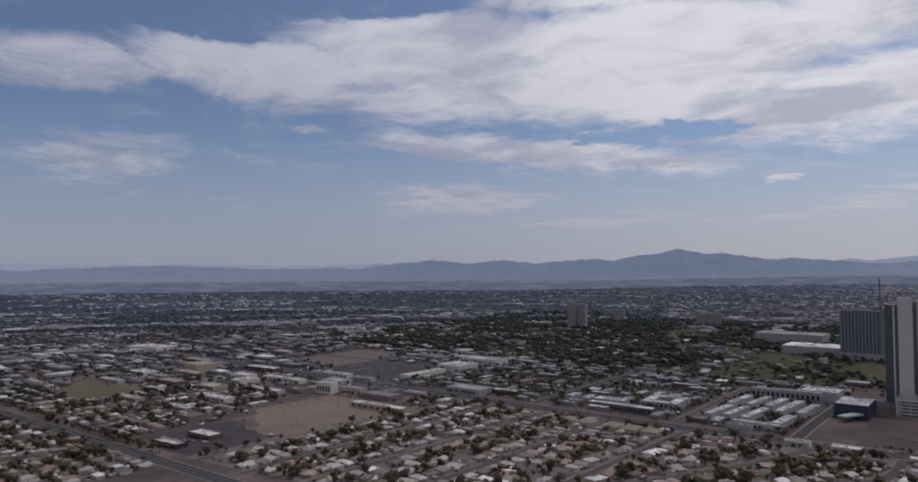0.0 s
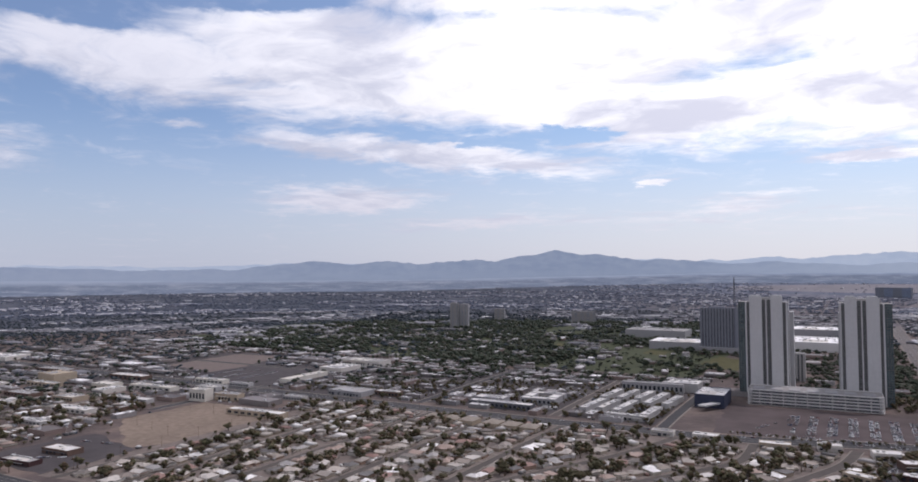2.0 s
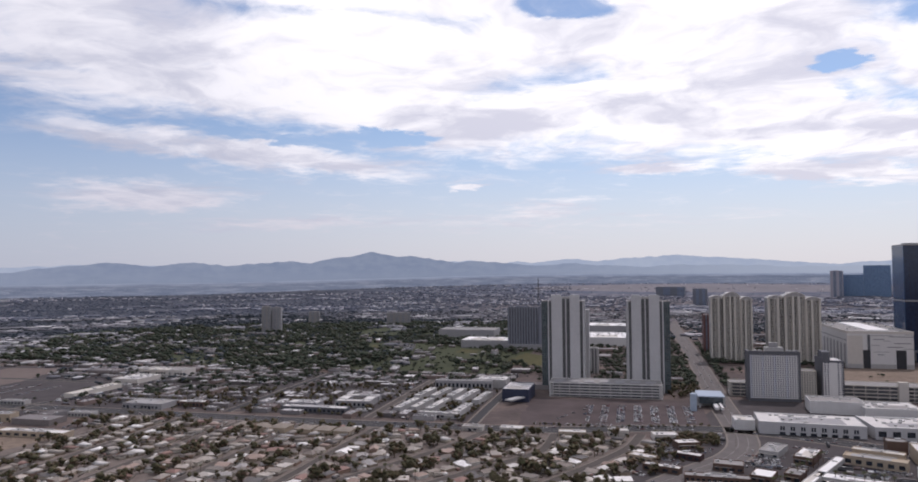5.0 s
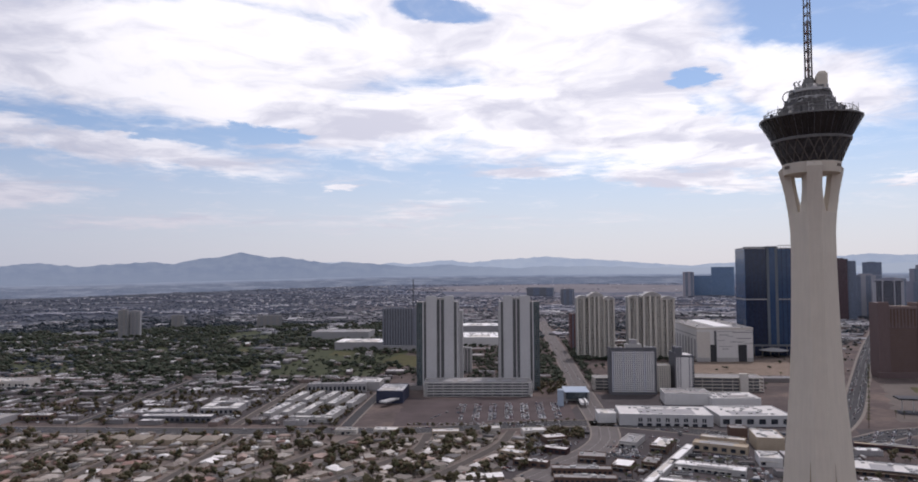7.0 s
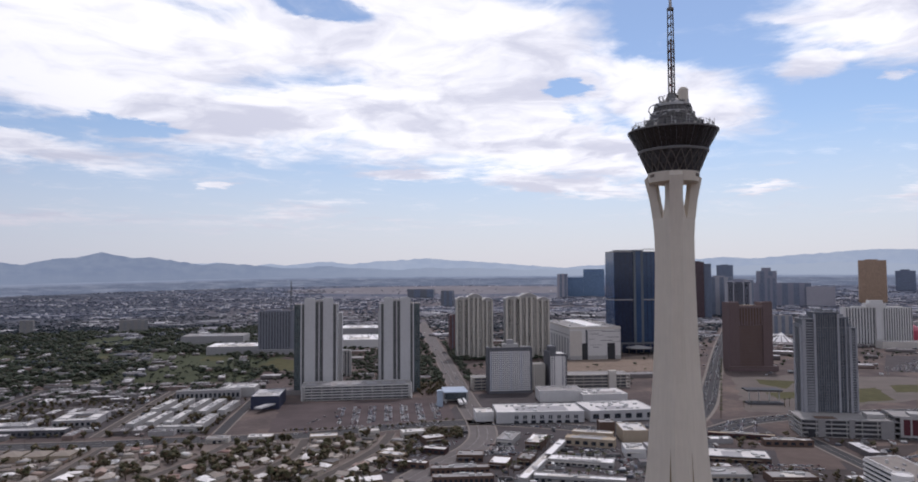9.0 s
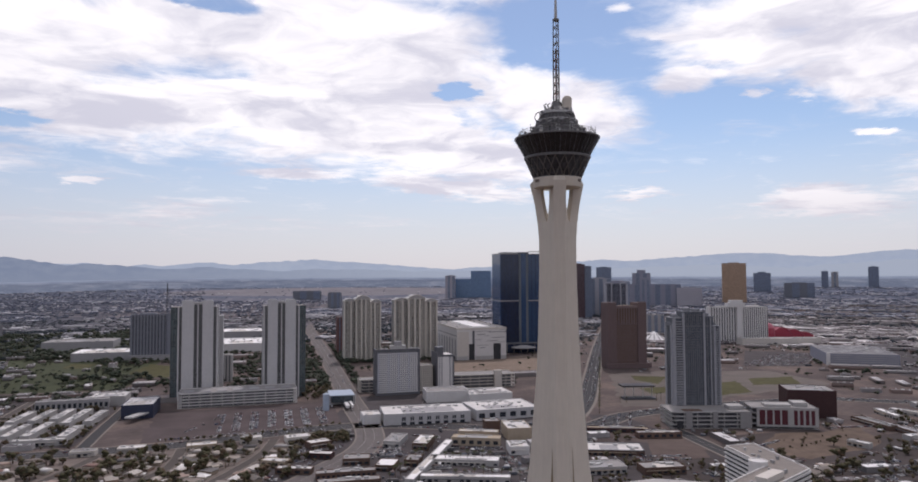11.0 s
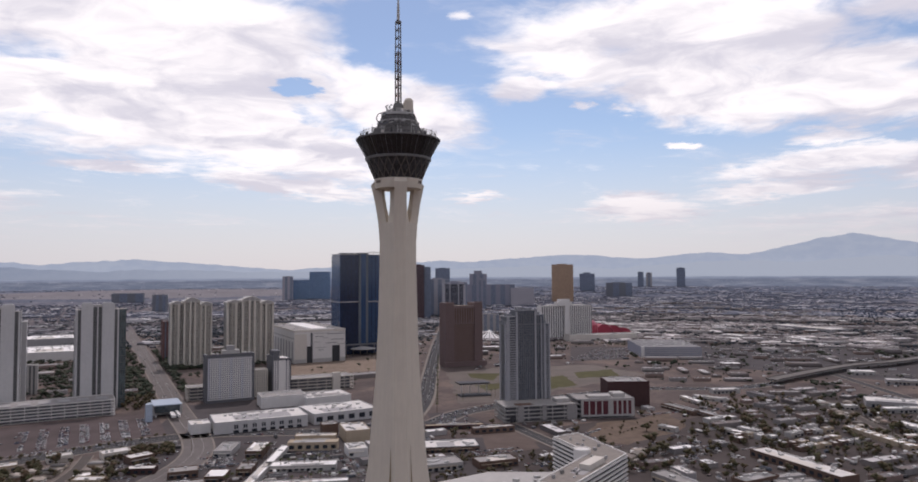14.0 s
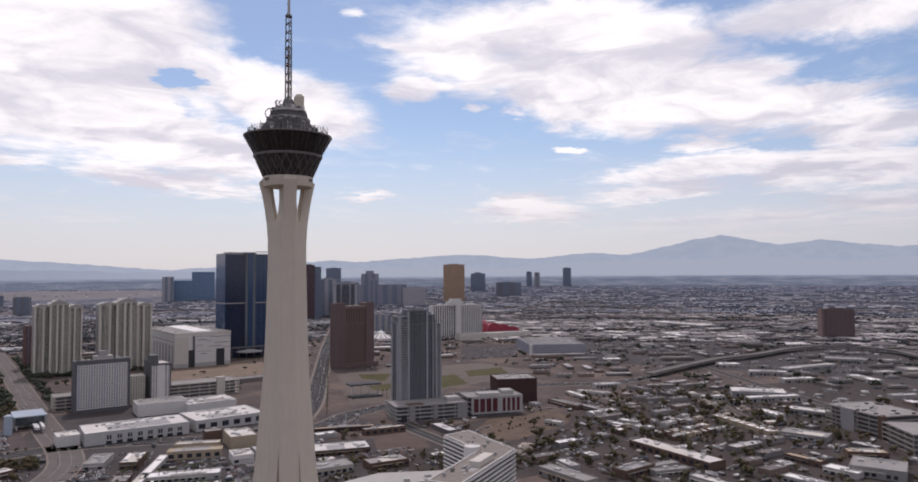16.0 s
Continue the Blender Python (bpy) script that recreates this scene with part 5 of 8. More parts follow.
for ob in list(scene.objects):   # footprints of all that stands already
    if ob.get("category") in ("building", "tent", "tower"):
        xs = [(ob.matrix_world @ (c.matrix_local @ Vector(k))).to_2d() for c in ob.children for k in c.bound_box]
        if xs and ob["category"] != "tower":
            lo, hi = (min(p.x for p in xs), min(p.y for p in xs)), (max(p.x for p in xs), max(p.y for p in xs))
            mark((lo[0] + hi[0]) / 2, (lo[1] + hi[1]) / 2, hi[0] - lo[0], hi[1] - lo[1])

M_ROAD = plain("worn asphalt", (0.055, 0.053, 0.055), 0.9, vary=0.22, size=0.2)
M_LANE = plain("dusty grey lane", (0.088, 0.076, 0.069), 0.9, vary=0.3, size=0.15)
M_AVENUE = plain("sun-bleached avenue asphalt", (0.135, 0.12, 0.115), 0.9, vary=0.3, size=0.1)
M_LOT = plain("parking asphalt", (0.069, 0.060, 0.061), 0.9, vary=0.45, size=0.04)
M_PAVE = plain("pale concrete pavement", (0.205, 0.178, 0.155), 0.9, vary=0.3)
M_DIRT = plain("bare desert dirt", (0.20, 0.155, 0.122), 0.95, vary=0.55, size=0.12)
M_DIRTP = plain("red-grey gravel", (0.15, 0.12, 0.108), 0.95, vary=0.25, size=0.07)
M_GRASS = plain("irrigated lawn", (0.076, 0.071, 0.033), 0.95, vary=0.5, size=0.07)
M_DRY = plain("dry grass", (0.125, 0.105, 0.066), 0.95, vary=0.5, size=0.07)
# motorway concrete darkened in colour for the shade it stands in
M_FLY = plain("shade-darkened motorway concrete", (0.15, 0.138, 0.13), 0.9, vary=0.2)
M_PAINT = plain("road paint", (0.30, 0.29, 0.27), 0.8, vary=0.2)


def ribbon(points, lo, hi, z0, z1, geo):
    """A strip from lo to hi metres beside a line of points."""
    n = len(points)
    side = []
    for i in range(n):
        a, b = Vector(points[max(i - 1, 0)]), Vector(points[min(i + 1, n - 1)])
        d = (b - a).normalized()
        side.append(Vector((d.y, -d.x)))
    v = []
    for p, s in zip(points, side):
        p = Vector(p)
        for o, z in ((lo, z0), (hi, z0), (hi, z1), (lo, z1)):
            q = p + s * o
            v.append((q.x, q.y, z + land(q.x, q.y)))
    f = [(i * 4 + j, i * 4 + (j + 1) % 4, i * 4 + 4 + (j + 1) % 4, i * 4 + 4 + j) for i in range(n - 1) for j in range(4)]
    f += [(3, 2, 1, 0), tuple((n - 1) * 4 + j for j in range(4))]
    return geo.add(v, f)


def smooth_line(pts, step=14.0):
    out = []
    n = len(pts)
    for i in range(n - 1):
        p0, p1, p2, p3 = (Vector(pts[max(0, min(n - 1, i + k))]) for k in (-1, 0, 1, 2))
        m = max(1, int((p2 - p1).length / step))
        for j in range(m):
            u = j / m
            out.append(tuple(0.5 * (2 * p1 + (p2 - p0) * u + (2 * p0 - 5 * p1 + 4 * p2 - p3) * u * u + (3 * p1 - p0 - 3 * p2 + p3) * u ** 3)))
    return out + [tuple(pts[-1])]


STREETS = []


def street(label, pts, width, pave=2.2, marks=0, level=0.10, name="road"):
    line = smooth_line(pts)
    STREETS.append((line, width))
    ob = tagged(part(name, ribbon(line, -width / 2, width / 2, -0.3, level, Geo()), M_LANE if width < 12 else M_AVENUE if width == 30 and marks == 2 and pave == 2.0 else M_ROAD), label, "road", "", "structure")
    for s in (-1, 1):
        if pave:
            lo, hi = sorted((s * width / 2, s * (width / 2 + pave)))
            part("kerb_pavement", ribbon(line, lo, hi, -0.3, level + 0.14, Geo()), M_PAVE, ob, "pale concrete kerb and pavement")
    for k in range(marks):
        o = (k - (marks - 1) / 2) * width / (marks + 1)
        part("lane_line", ribbon(line, o - 0.16, o + 0.16, 0, level + 0.012, Geo()), M_PAINT, ob, "white lane line")
    for i in range(len(line) - 1):
        a, b = Vector(line[i]), Vector(line[i + 1])
        m = (a + b) / 2
        mark(m.x, m.y, width + 2 * pave, (b - a).length, -math.degrees(math.atan2(b.x - a.x, b.y - a.y)), 0.5)
    return ob


def patch(name, label, pts, mat, z=0.05, keep=False):
    r = random.Random(len(label))
    edge = []
    for a, b in zip(pts, pts[1:] + pts[:1]):
        k = max(1, int(math.dist(a, b) / 14))
        for i in range(k):
            u = i / k
            j = 0.0 if name in ("parking_lot", "ground_yards") else min(4.0, 0.05 * math.dist(a, b))
            edge.append((a[0] + (b[0] - a[0]) * u + r.uniform(-j, j), a[1] + (b[1] - a[1]) * u + r.uniform(-j, j)))
    g = Geo().prism(edge, -0.3, z)
    if not keep:
        xs, ys = [p[0] for p in pts], [p[1] for p in pts]
        cx, cy = sum(xs) / len(xs), sum(ys) / len(ys)
        for i in range(len(pts)):
            for k in range(13):
                for m in range(1, 9):
                    u = k / 12
                    x = (pts[i][0] * (1 - u) + pts[(i + 1) % len(pts)][0] * u) * m / 8 + cx * (1 - m / 8)
                    y = (pts[i][1] * (1 - u) + pts[(i + 1) % len(pts)][1] * u) * m / 8 + cy * (1 - m / 8)
                    mark(x, y, 6, 6)
    return tagged(part(name, g, mat), label, "ground", "", "structure")


# the wide avenue across, the avenue away from the camera, the boulevard with its palms
street("wide worn asphalt avenue with lane lines", [(-2300, 812), (-543, 800), (-235, 808), (-100, 816), (110, 858), (330, 770), (450, 825), (580, 850), (700, 853), (790, 848)], 30, 3, 2)
street("six-lane avenue running away to the valley", [(20, 628), (50, 675), (94, 744), (112, 830), (112, 1033), (118, 1523), (122, 2401), (130, 3600)], 30, 2.0, 2)
street("long boulevard with planted edges", [(330, 770), (434, 923), (569, 1178), (813, 1642), (1219, 2389), (1620, 3150)], 24, 4, 2, 0.12)
street("two-way thoroughfare past housing", [(-1500, 328), (-929, 343), (-726, 349), (-595, 352), (-420, 356)], 16, 1.5, 2, 0.11)
for x0, x1, y0, y1 in ((-630, -616, 375, 790), (-556, -562, 375, 790), (-487, -478, 380, 790), (-402, -394, 400, 790), (-314, -300, 420, 785)):
    street("narrow housing street with pale kerbs", [(x0, y0), ((x0 + x1) / 2, (y0 + y1) / 2), (x1, y1)], 9, 1.0, 0, 0.08)
for pts in ([(-300, 480), (-269, 558), (-202, 695), (-167, 800)], [(-230, 500), (-174, 595), (-108, 696), (-93, 736), (-91, 800)], [(-125, 520), (-64, 637), (-32, 699), (-8, 756), (4, 815)]):
    street("curving housing street with pale kerbs", pts, 10, 1.2, 0, 0.08)
for x in (-760, -850, -940, -1030):
    street("narrow housing street with pale kerbs", [(x, 120), (x, 335)], 9, 1.0, 0, 0.08)
    if x < -800:
        street("narrow housing street with pale kerbs", [(x - 10, 372), (x - 14, 640)], 9, 1.0, 0, 0.08)
street("access drive with white kerb", [(-194, 832), (-195, 922), (-194, 1091)], 12, 2, 0, 0.09)
street("side avenue between motels", [(443, 560), (452, 650), (460, 740)], 16, 2.5, 1, 0.09)
street("rear street behind the garages", [(404, 520), (450, 544), (500, 566)], 9, 0.5, 0, 0.08)
street("cross street between low blocks", [(-1200, 1010), (-700, 1010), (-210, 1030)], 12, 2, 0, 0.08)
street("side street between flat roofs", [(-330, 835), (-335, 1150)], 10, 2, 0, 0.08)
street("side street between flat roofs", [(-530, 830), (-540, 1180)], 12, 2, 0, 0.08)
street("side street between flat roofs", [(-822, 620), (-826, 840)], 14, 2, 1, 0.08)
street("straight industrial road", [(1205, 815), (1092, 642), (986, 469), (905, 345), (800, 200)], 14, 2, 0, 0.08)
street("narrow yard street", [(939, 632), (857, 536), (795, 455)], 10.5, 1.5, 0, 0.075)
street("straight industrial road", [(1180, 900), (1560, 300)], 16, 2, 1, 0.08)
street("straight industrial road", [(1300, 1250), (2300, 560)], 18, 2, 1, 0.08)
street("straight industrial road", [(1550, 1500), (2500, 1100)], 18, 2, 1, 0.08)

M_PALE = plain("pale grey stucco", (0.47, 0.46, 0.46), 0.8, vary=0.12, streak=0.1)
M_LOTB = plain("worn brown-grey lot", (0.090, 0.071, 0.070), 0.95, vary=0.55, size=0.025)
M_YARD = plain("dark yard gravel", (0.068, 0.056, 0.053), 0.95, vary=0.4, size=0.05)
patch("ground_yards", "dark gravel yards between low blocks", [(450, 60), (1150, -60), (1250, 560), (900, 680), (640, 640), (460, 540)], M_YARD, 0.03, True)
patch("ground_yards", "dark asphalt yards between motels and shops", [(60, 600), (96, 700), (118, 800), (200, 790), (330, 745), (300, 660), (225, 520), (150, 520)], M_YARD, 0.026, True)
patch("ground_yards", "dark oily yards round the great tower", [(230, 500), (450, 470), (640, 640), (620, 690), (500, 690), (450, 640), (330, 660), (262, 640)], M_YARD, 0.028, True)
patch("ground_industrial", "dark asphalt and gravel of the industrial district", [(1250, -60), (2500, -60), (2350, 900), (1500, 1600), (1080, 1000), (1255, 560)], plain("industrial asphalt", (0.072, 0.064, 0.066), 0.95, vary=0.4, size=0.03), 0.03, True)
M_GARDEN = plain("pale garden gravel", (0.165, 0.136, 0.120), 0.95, vary=0.55, size=0.09)
patch("ground_yards", "pale gravel gardens between houses", [(-650, 372), (-300, 420), (-60, 520), (20, 640), (60, 780), (10, 800), (-170, 786), (-560, 784), (-645, 790)], M_GARDEN, 0.031, True)
patch("ground_yards", "pale gravel gardens of the outer housing", [(-1500, 100), (-660, 100), (-655, 330), (-1500, 318)], M_GARDEN, 0.029, True)
patch("ground_yards", "dark asphalt lots of the shopping district", [(-1330, 700), (-830, 700), (-640, 800), (-640, 1150), (-1000, 1180), (-1330, 1120)], M_LOT, 0.034, True)
patch("ground_yards", "dark asphalt between apartment blocks", [(-640, 838), (-205, 838), (-205, 1190), (-640, 1190)], M_LOT, 0.032, True)
patch("ground_dirt", "bare tan dirt lot", [(-800, 560), (-672, 473), (-645, 505), (-640, 690), (-800, 690)], M_DIRT)
patch("ground_asphalt", "grey asphalt yard", [(-770, 385), (-651, 372), (-651, 470), (-760, 500)], M_LOT, 0.06)
patch("ground_dry_field", "dry grass field", [(-1133, 436), (-1040, 445), (-1060, 540), (-1240, 520)], M_DRY)
patch("ground_dirt", "tan dirt field beside a mall", [(-1180, 930), (-1030, 900), (-1030, 990), (-1084, 1140), (-1200, 1120)], M_DIRTP)
patch("parking_lot", "asphalt mall parking lot", [(-1020, 850), (-850, 850), (-880, 1000), (-1020, 1000)], M_LOT, 0.07)
patch("ground_gravel", "red-grey gravel lot before the twin towers", [(-140, 838), (-72, 838), (-37, 1020), (-150, 1020)], M_LOTB)
patch("parking_lot", "asphalt parking lot with rows of cars", [(-78, 838), (85, 880), (85, 1020), (-43, 1020)], M_LOTB, 0.07, True)
patch("ground_gravel", "bare gravel plot behind the white hotel", [(300, 1240), (500, 1240), (600, 1500), (400, 1430), (330, 1420)], M_DIRT)
# turf colour darkened for the shade under the trees
patch("golf_ground", "dark watered golf course ground", [(-1650, 1260), (-230, 1230), (-230, 2350), (-1750, 2350)], plain("shaded turf", (0.055, 0.062, 0.034), 0.95, vary=0.4, size=0.03), 0.03, True)
patch("lawn", "bright green golf lawn", [(-262, 1390), (-180, 1350), (-176, 1500), (-240, 1560)], M_GRASS)
patch("festival_ground", "paved festival ground with pale paths", [(470, 880), (560, 850), (660, 905), (900, 960), (900, 1120), (700, 1170), (600, 1170)], plain("sandy paving", (0.135, 0.114, 0.102), 0.9, vary=0.3, size=0.03), 0.05)
for pts in ([(-400, 1540), (-350, 1520), (-350, 1590), (-400, 1610)], [(-640, 1600), (-590, 1580), (-590, 1650), (-640, 1660)]):
    patch("lawn", "green fairway among trees", pts, M_GRASS, 0.08)
for pts in ([(604, 1087), (622, 1040), (680, 1105), (622, 1135)], [(648, 915), (720, 930), (766, 1033), (700, 1010)], [(760, 985), (850, 975), (890, 1046), (801, 1045)], [(560, 960), (610, 960), (620, 1010), (570, 1010)]):
    patch("lawn", "green festival lawn", pts, M_GRASS, 0.09, True)
patch("ground_asphalt", "grey asphalt lot", [(310, 655), (345, 650), (440, 600), (430, 660), (395, 690), (330, 700)], M_LOT, 0.06)
patch("ground_dirt", "scrubby brown lot beside garages", [(560, 686), (615, 676), (678, 688), (660, 655), (647, 625), (610, 602), (581, 594), (516, 583), (497, 612), (520, 655)], plain("scrubby brown dirt", (0.125, 0.093, 0.073), 0.95, vary=0.6, size=0.05), 0.06)
patch("ground_dirt", "pink-brown bare lot with a lone pole", [(408, 704), (443, 692), (440, 650), (423, 612), (366, 618), (385, 660)], plain("pink-brown dirt", (0.11, 0.084, 0.074), 0.95, vary=0.4, size=0.05), 0.075)
patch("parking_lot", "dark asphalt round the casino and the crossing", [(-20, 640), (30, 610), (330, 560), (345, 750), (352, 905), (230, 1050), (124, 1060), (60, 870)], M_LOT, 0.036, True)
patch("parking_lot", "large asphalt casino parking lot", [(900, 1190), (1010, 1150), (1200, 1330), (1080, 1420)], M_LOT, 0.06)
patch("parking_lot", "motel parking lot", [(70, 690), (140, 690), (150, 760), (100, 790)], M_LOT, 0.06, True)
patch("parking_lot", "asphalt court behind the motel", [(150, 600), (250, 590), (262, 735), (190, 745)], M_LOT, 0.065, True)
patch("parking_lot", "asphalt lot of parked cars", [(375, 760), (440, 745), (440, 830), (400, 840)], M_LOT, 0.06, True)


# ---- low buildings ----
def low_block(name, label, x, y, w, d, h, turn=0.0, wall=None, roof=None, units=3, bays=0, band=None, category="building", group=""):
    """A flat-roofed building: walls, roof set below a parapet, roof units, windows or bays along the front. x, y: middle of the front foot."""
    t = thing(name, label, category, x, y, 0, turn, group)
    wall, roof = wall or M_OFFW, roof or M_ROOF
    body = part("wall", Geo().box(-w / 2, 0, 0, w / 2, d, h), wall, t)
    top = part("roof", Geo().box(-w / 2 + 0.5, 0.5, h, w / 2 - 0.5, d - 0.5, h + 0.15), roof, t)
    g = Geo()
    for q in ((-w / 2 - 0.1, -0.1, w / 2 + 0.1, 0.5), (-w / 2 - 0.1, d - 0.5, w / 2 + 0.1, d + 0.1), (-w / 2 - 0.1, 0.5, -w / 2 + 0.5, d - 0.5), (w / 2 - 0.5, 0.5, w / 2 + 0.1, d - 0.5)):
        g.box(q[0], q[1], h - 0.1, q[2], q[3], h + 0.8)
    part("parapet", g, band or wall, t)
    r = random.Random(int(x * 7 + y * 3))
    if w * d > 500:
        part("roof_patch", Geo().box(w * r.uniform(-0.4, -0.1), d * 0.12, h + 0.15, w * r.uniform(0.05, 0.4), d * r.uniform(0.4, 0.8), h + 0.22), r.choice((M_ROOFG, M_OFFW, M_GREY)), top)
        part("duct", Geo().box(w * r.uniform(-0.35, -0.1), d * 0.86, h + 0.15, w * r.uniform(0.1, 0.4), d * 0.86 + 1.0, h + 1.1), M_STEEL, top)
    for _ in range(units + int(w * d / 500)):
        a, b, s = r.uniform(-w * 0.4, w * 0.4), r.uniform(d * 0.15, d * 0.85), r.uniform(1.2, 2.6)
        part("roof_unit", Geo().box(a - s, b - s * 0.7, h + 0.15, a + s, b + s * 0.7, h + 0.15 + r.uniform(1.0, 2.0)), M_STEEL, top)
    for i in range(bays):
        a = -w / 2 + w * (i + 0.5) / bays
        b = w / bays * 0.28
        part("window", Geo().box(a - b, -0.15, h * 0.25, a + b, 0, h * 0.72), G_DARK, body)
    if not bays and h < 9.5 and w > 9 and d < 60:
        k = max(2, int(w / 5.5))
        g = Geo()
        for i in range(k):
            a = -w / 2 + w * (i + 0.5) / k
            if r.random() < 0.75:
                g.box(a - w / k * 0.3, -0.14, h * (0.0 if i % 3 == 1 else 0.2), a + w / k * 0.3, 0, h * 0.55)
        if g.n:
            tagged(part("shopfront_glazing", g, G_DARK, body), kind="stuff")
        part("awning", Geo().box(-w * 0.46, -1.3, h * 0.62, w * r.uniform(0.1, 0.46), 0, h * 0.68), r.choice((M_ROOFG, M_TAN, M_DKGREY, M_OFFW)), body)
    mark(x - math.sin(radians(turn)) * d / 2, y + math.cos(radians(turn)) * d / 2, w, d, turn, 2)
    return t


def deck_garage(name, label, x, y, w, d, h, levels, turn=0.0, wall=None):
    """An open parking garage: decks with parapet bands, columns, stair towers, inner shade painted dark."""
    t = thing(name, label, "garage", x, y, 0, turn)
    wall = wall or M_WHITE
    # added dark box stands for the shade between decks
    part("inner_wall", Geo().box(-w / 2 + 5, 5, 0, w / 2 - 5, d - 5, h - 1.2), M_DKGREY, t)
    for j in range(levels + 1):
        z = h * j / levels
        part("deck", Geo().box(-w / 2, 0, z - 0.35 if j else 0, w / 2, d, z + 0.1 if j else 0.2), M_ROOFG if j == levels else wall, t)
        if j:
            g = Geo()
            for q in ((-w / 2, -0.3, w / 2, 0), (-w / 2, d, w / 2, d + 0.3), (-w / 2 - 0.3, -0.3, -w / 2, d + 0.3), (w / 2, -0.3, w / 2 + 0.3, d + 0.3)):
                g.box(q[0], q[1], z - 0.5, q[2], q[3], z + 1.0)
            part("parapet", g, wall, t)
    k = max(2, int(w / 14))
    for i in range(k + 1):
        a = -w / 2 + w * i / k
        part("column", Geo().box(a - 0.4, -0.35, 0, a + 0.4, 0.4, h), wall, t)
    for i in range(max(2, int(d / 9)) + 1):
        b = d * i / max(2, int(d / 9))
        part("column", Geo().box(-w / 2 - 0.35, b - 0.4, 0, -w / 2 + 0.4, b + 0.4, h), wall, t)
    mark(x - math.sin(radians(turn)) * d / 2, y + math.cos(radians(turn)) * d / 2, w, d, turn, 2)
    return t


t = deck_garage("long_garage", "long white open parking garage before twin towers", -44, 1034, 160, 46, 20, 5, 2)
for i in range(7):
    part("planter", Geo().box(-74 + i * 22, 8, 20.1, -60 + i * 22, 30, 21.2), M_GREY, t)
deck_garage("small_garage", "small white garage beside the white hotel", 147, 1090, 30, 30, 19, 4, -2, M_OFFW)
t = deck_garage("tower_garage", "white parking garage at the foot of the balcony tower", 504, 727, 94, 46, 19, 4, -16, M_DULL)
part("ramp_opening", Geo().box(-40, -0.5, 0, -33, -0.36, 9), M_DARK, t)
# garage front takes the shade-darkened grey
part("front_wall", Geo().box(-30, -0.9, 0, -22, -0.36, 20).box(2, -0.9, 0, 8, -0.36, 20).box(34, -0.9, 0, 47, -0.36, 20), M_SHADE, t)
part("roof_garden", Geo().box(-30, 6, 19.2, -8, 18, 19.8), M_BROWN, t)
part("roof_room", Geo().box(26, 14, 19.1, 44, 30, 24), M_DULL, t)
t = deck_garage("wide_garage", "pale parking garage behind the white hotel", 333, 1088, 104, 40, 20, 4, -3, M_OFFW)
part("stair_tower", Geo().box(18, -2, 0, 30, 6, 27), M_OFFW, t)
t = deck_garage("maroon_garage", "white garage block with maroon screen panels", 586, 701, 75, 40, 24, 4, -22, M_GREY)
part("front_wall", Geo().box(-32, -0.85, 2.5, 37.4, -0.36, 24.5), M_DULL, t)
part("roof_plant", Geo().box(-20, 8, 24.1, 10, 24, 27).box(14, 12, 24.1, 30, 30, 29), M_DULL, t)
M_WINE = plain("wine-red screen", (0.105, 0.034, 0.042), 0.7, vary=0.2)
for a, b in ((-29, -22.5), (-20.5, -14), (-12, -5.5), (-3.5, 3), (10, 14), (16.5, 20.5), (23, 27), (29.5, 33.5)):
    part("screen_panel", Geo().box(a, -1.0, 5, b, -0.86, 22), M_WINE, t, "maroon screen panel")
t = low_block("maroon_hall", "dark maroon windowless hall with pale roof", 663, 744, 58, 46, 34, -27, M_MAROON, M_ROOFG, 6)
t = deck_garage("corner_garage", "large brown-grey parking garage among industrial blocks", 847, 374, 82, 64, 24, 5, -114, plain("brown-grey concrete", (0.33, 0.30, 0.275), 0.85))
for a, ww in ((-16, 20), (38, 6)):
    part("stair_tower", Geo().box(a, -1.2, 0, a + ww, 4, 25.6), M_GREY if ww > 6 else M_BROWN, t)
r = random.Random(8)
for _ in range(22):
    a, b = r.uniform(-38, 38), r.uniform(3, 60)
    part("roof_unit", Geo().box(a - 1.2, b - 2.2, 24.1, a + 1.2, b + 2.2, 25.6), r.choice((M_DKGREY, M_STEEL, M_BROWN)), t)
deck_garage("corner_garage", "lower wing of the brown-grey parking garage", 806, 311, 62, 50, 20, 4, -133, bpy.data.materials["brown-grey concrete"])
low_block("service_station_shop", "small white shop with canopy", 96, 1005, 40, 30, 12, 2, M_STEEL, plain("blue-grey metal roof", (0.36, 0.42, 0.50), 0.5), 0)
t = thing("monorail_station", "elevated station with pale blue roof", "station", 96, 985, 0, 0)
part("canopy_roof", Geo().box(-17, 0, 15, 17, 46, 16.2), bpy.data.materials["blue-grey metal roof"], t)
part("hall", Geo().box(-15, 2, 6, 15, 44, 15), G_TEAL, t)
for a in (-14, 14):
    for b in (4, 22, 42):
        part("pillar", Geo().box(a - 1, b - 1, 0, a + 1, b + 1, 6), M_STEEL, t)
part("lift_tower", Geo().box(-28, -22, 0, -20, -14, 22), bpy.data.materials["blue-grey metal roof"], t)
part("stairs", Geo().prism([(2, -30), (7, -30), (7, 0), (2, 0)], 4, 7).prism([(9, -34), (12, -34), (12, 0), (9, 0)], 5, 8), M_WHITE, t)
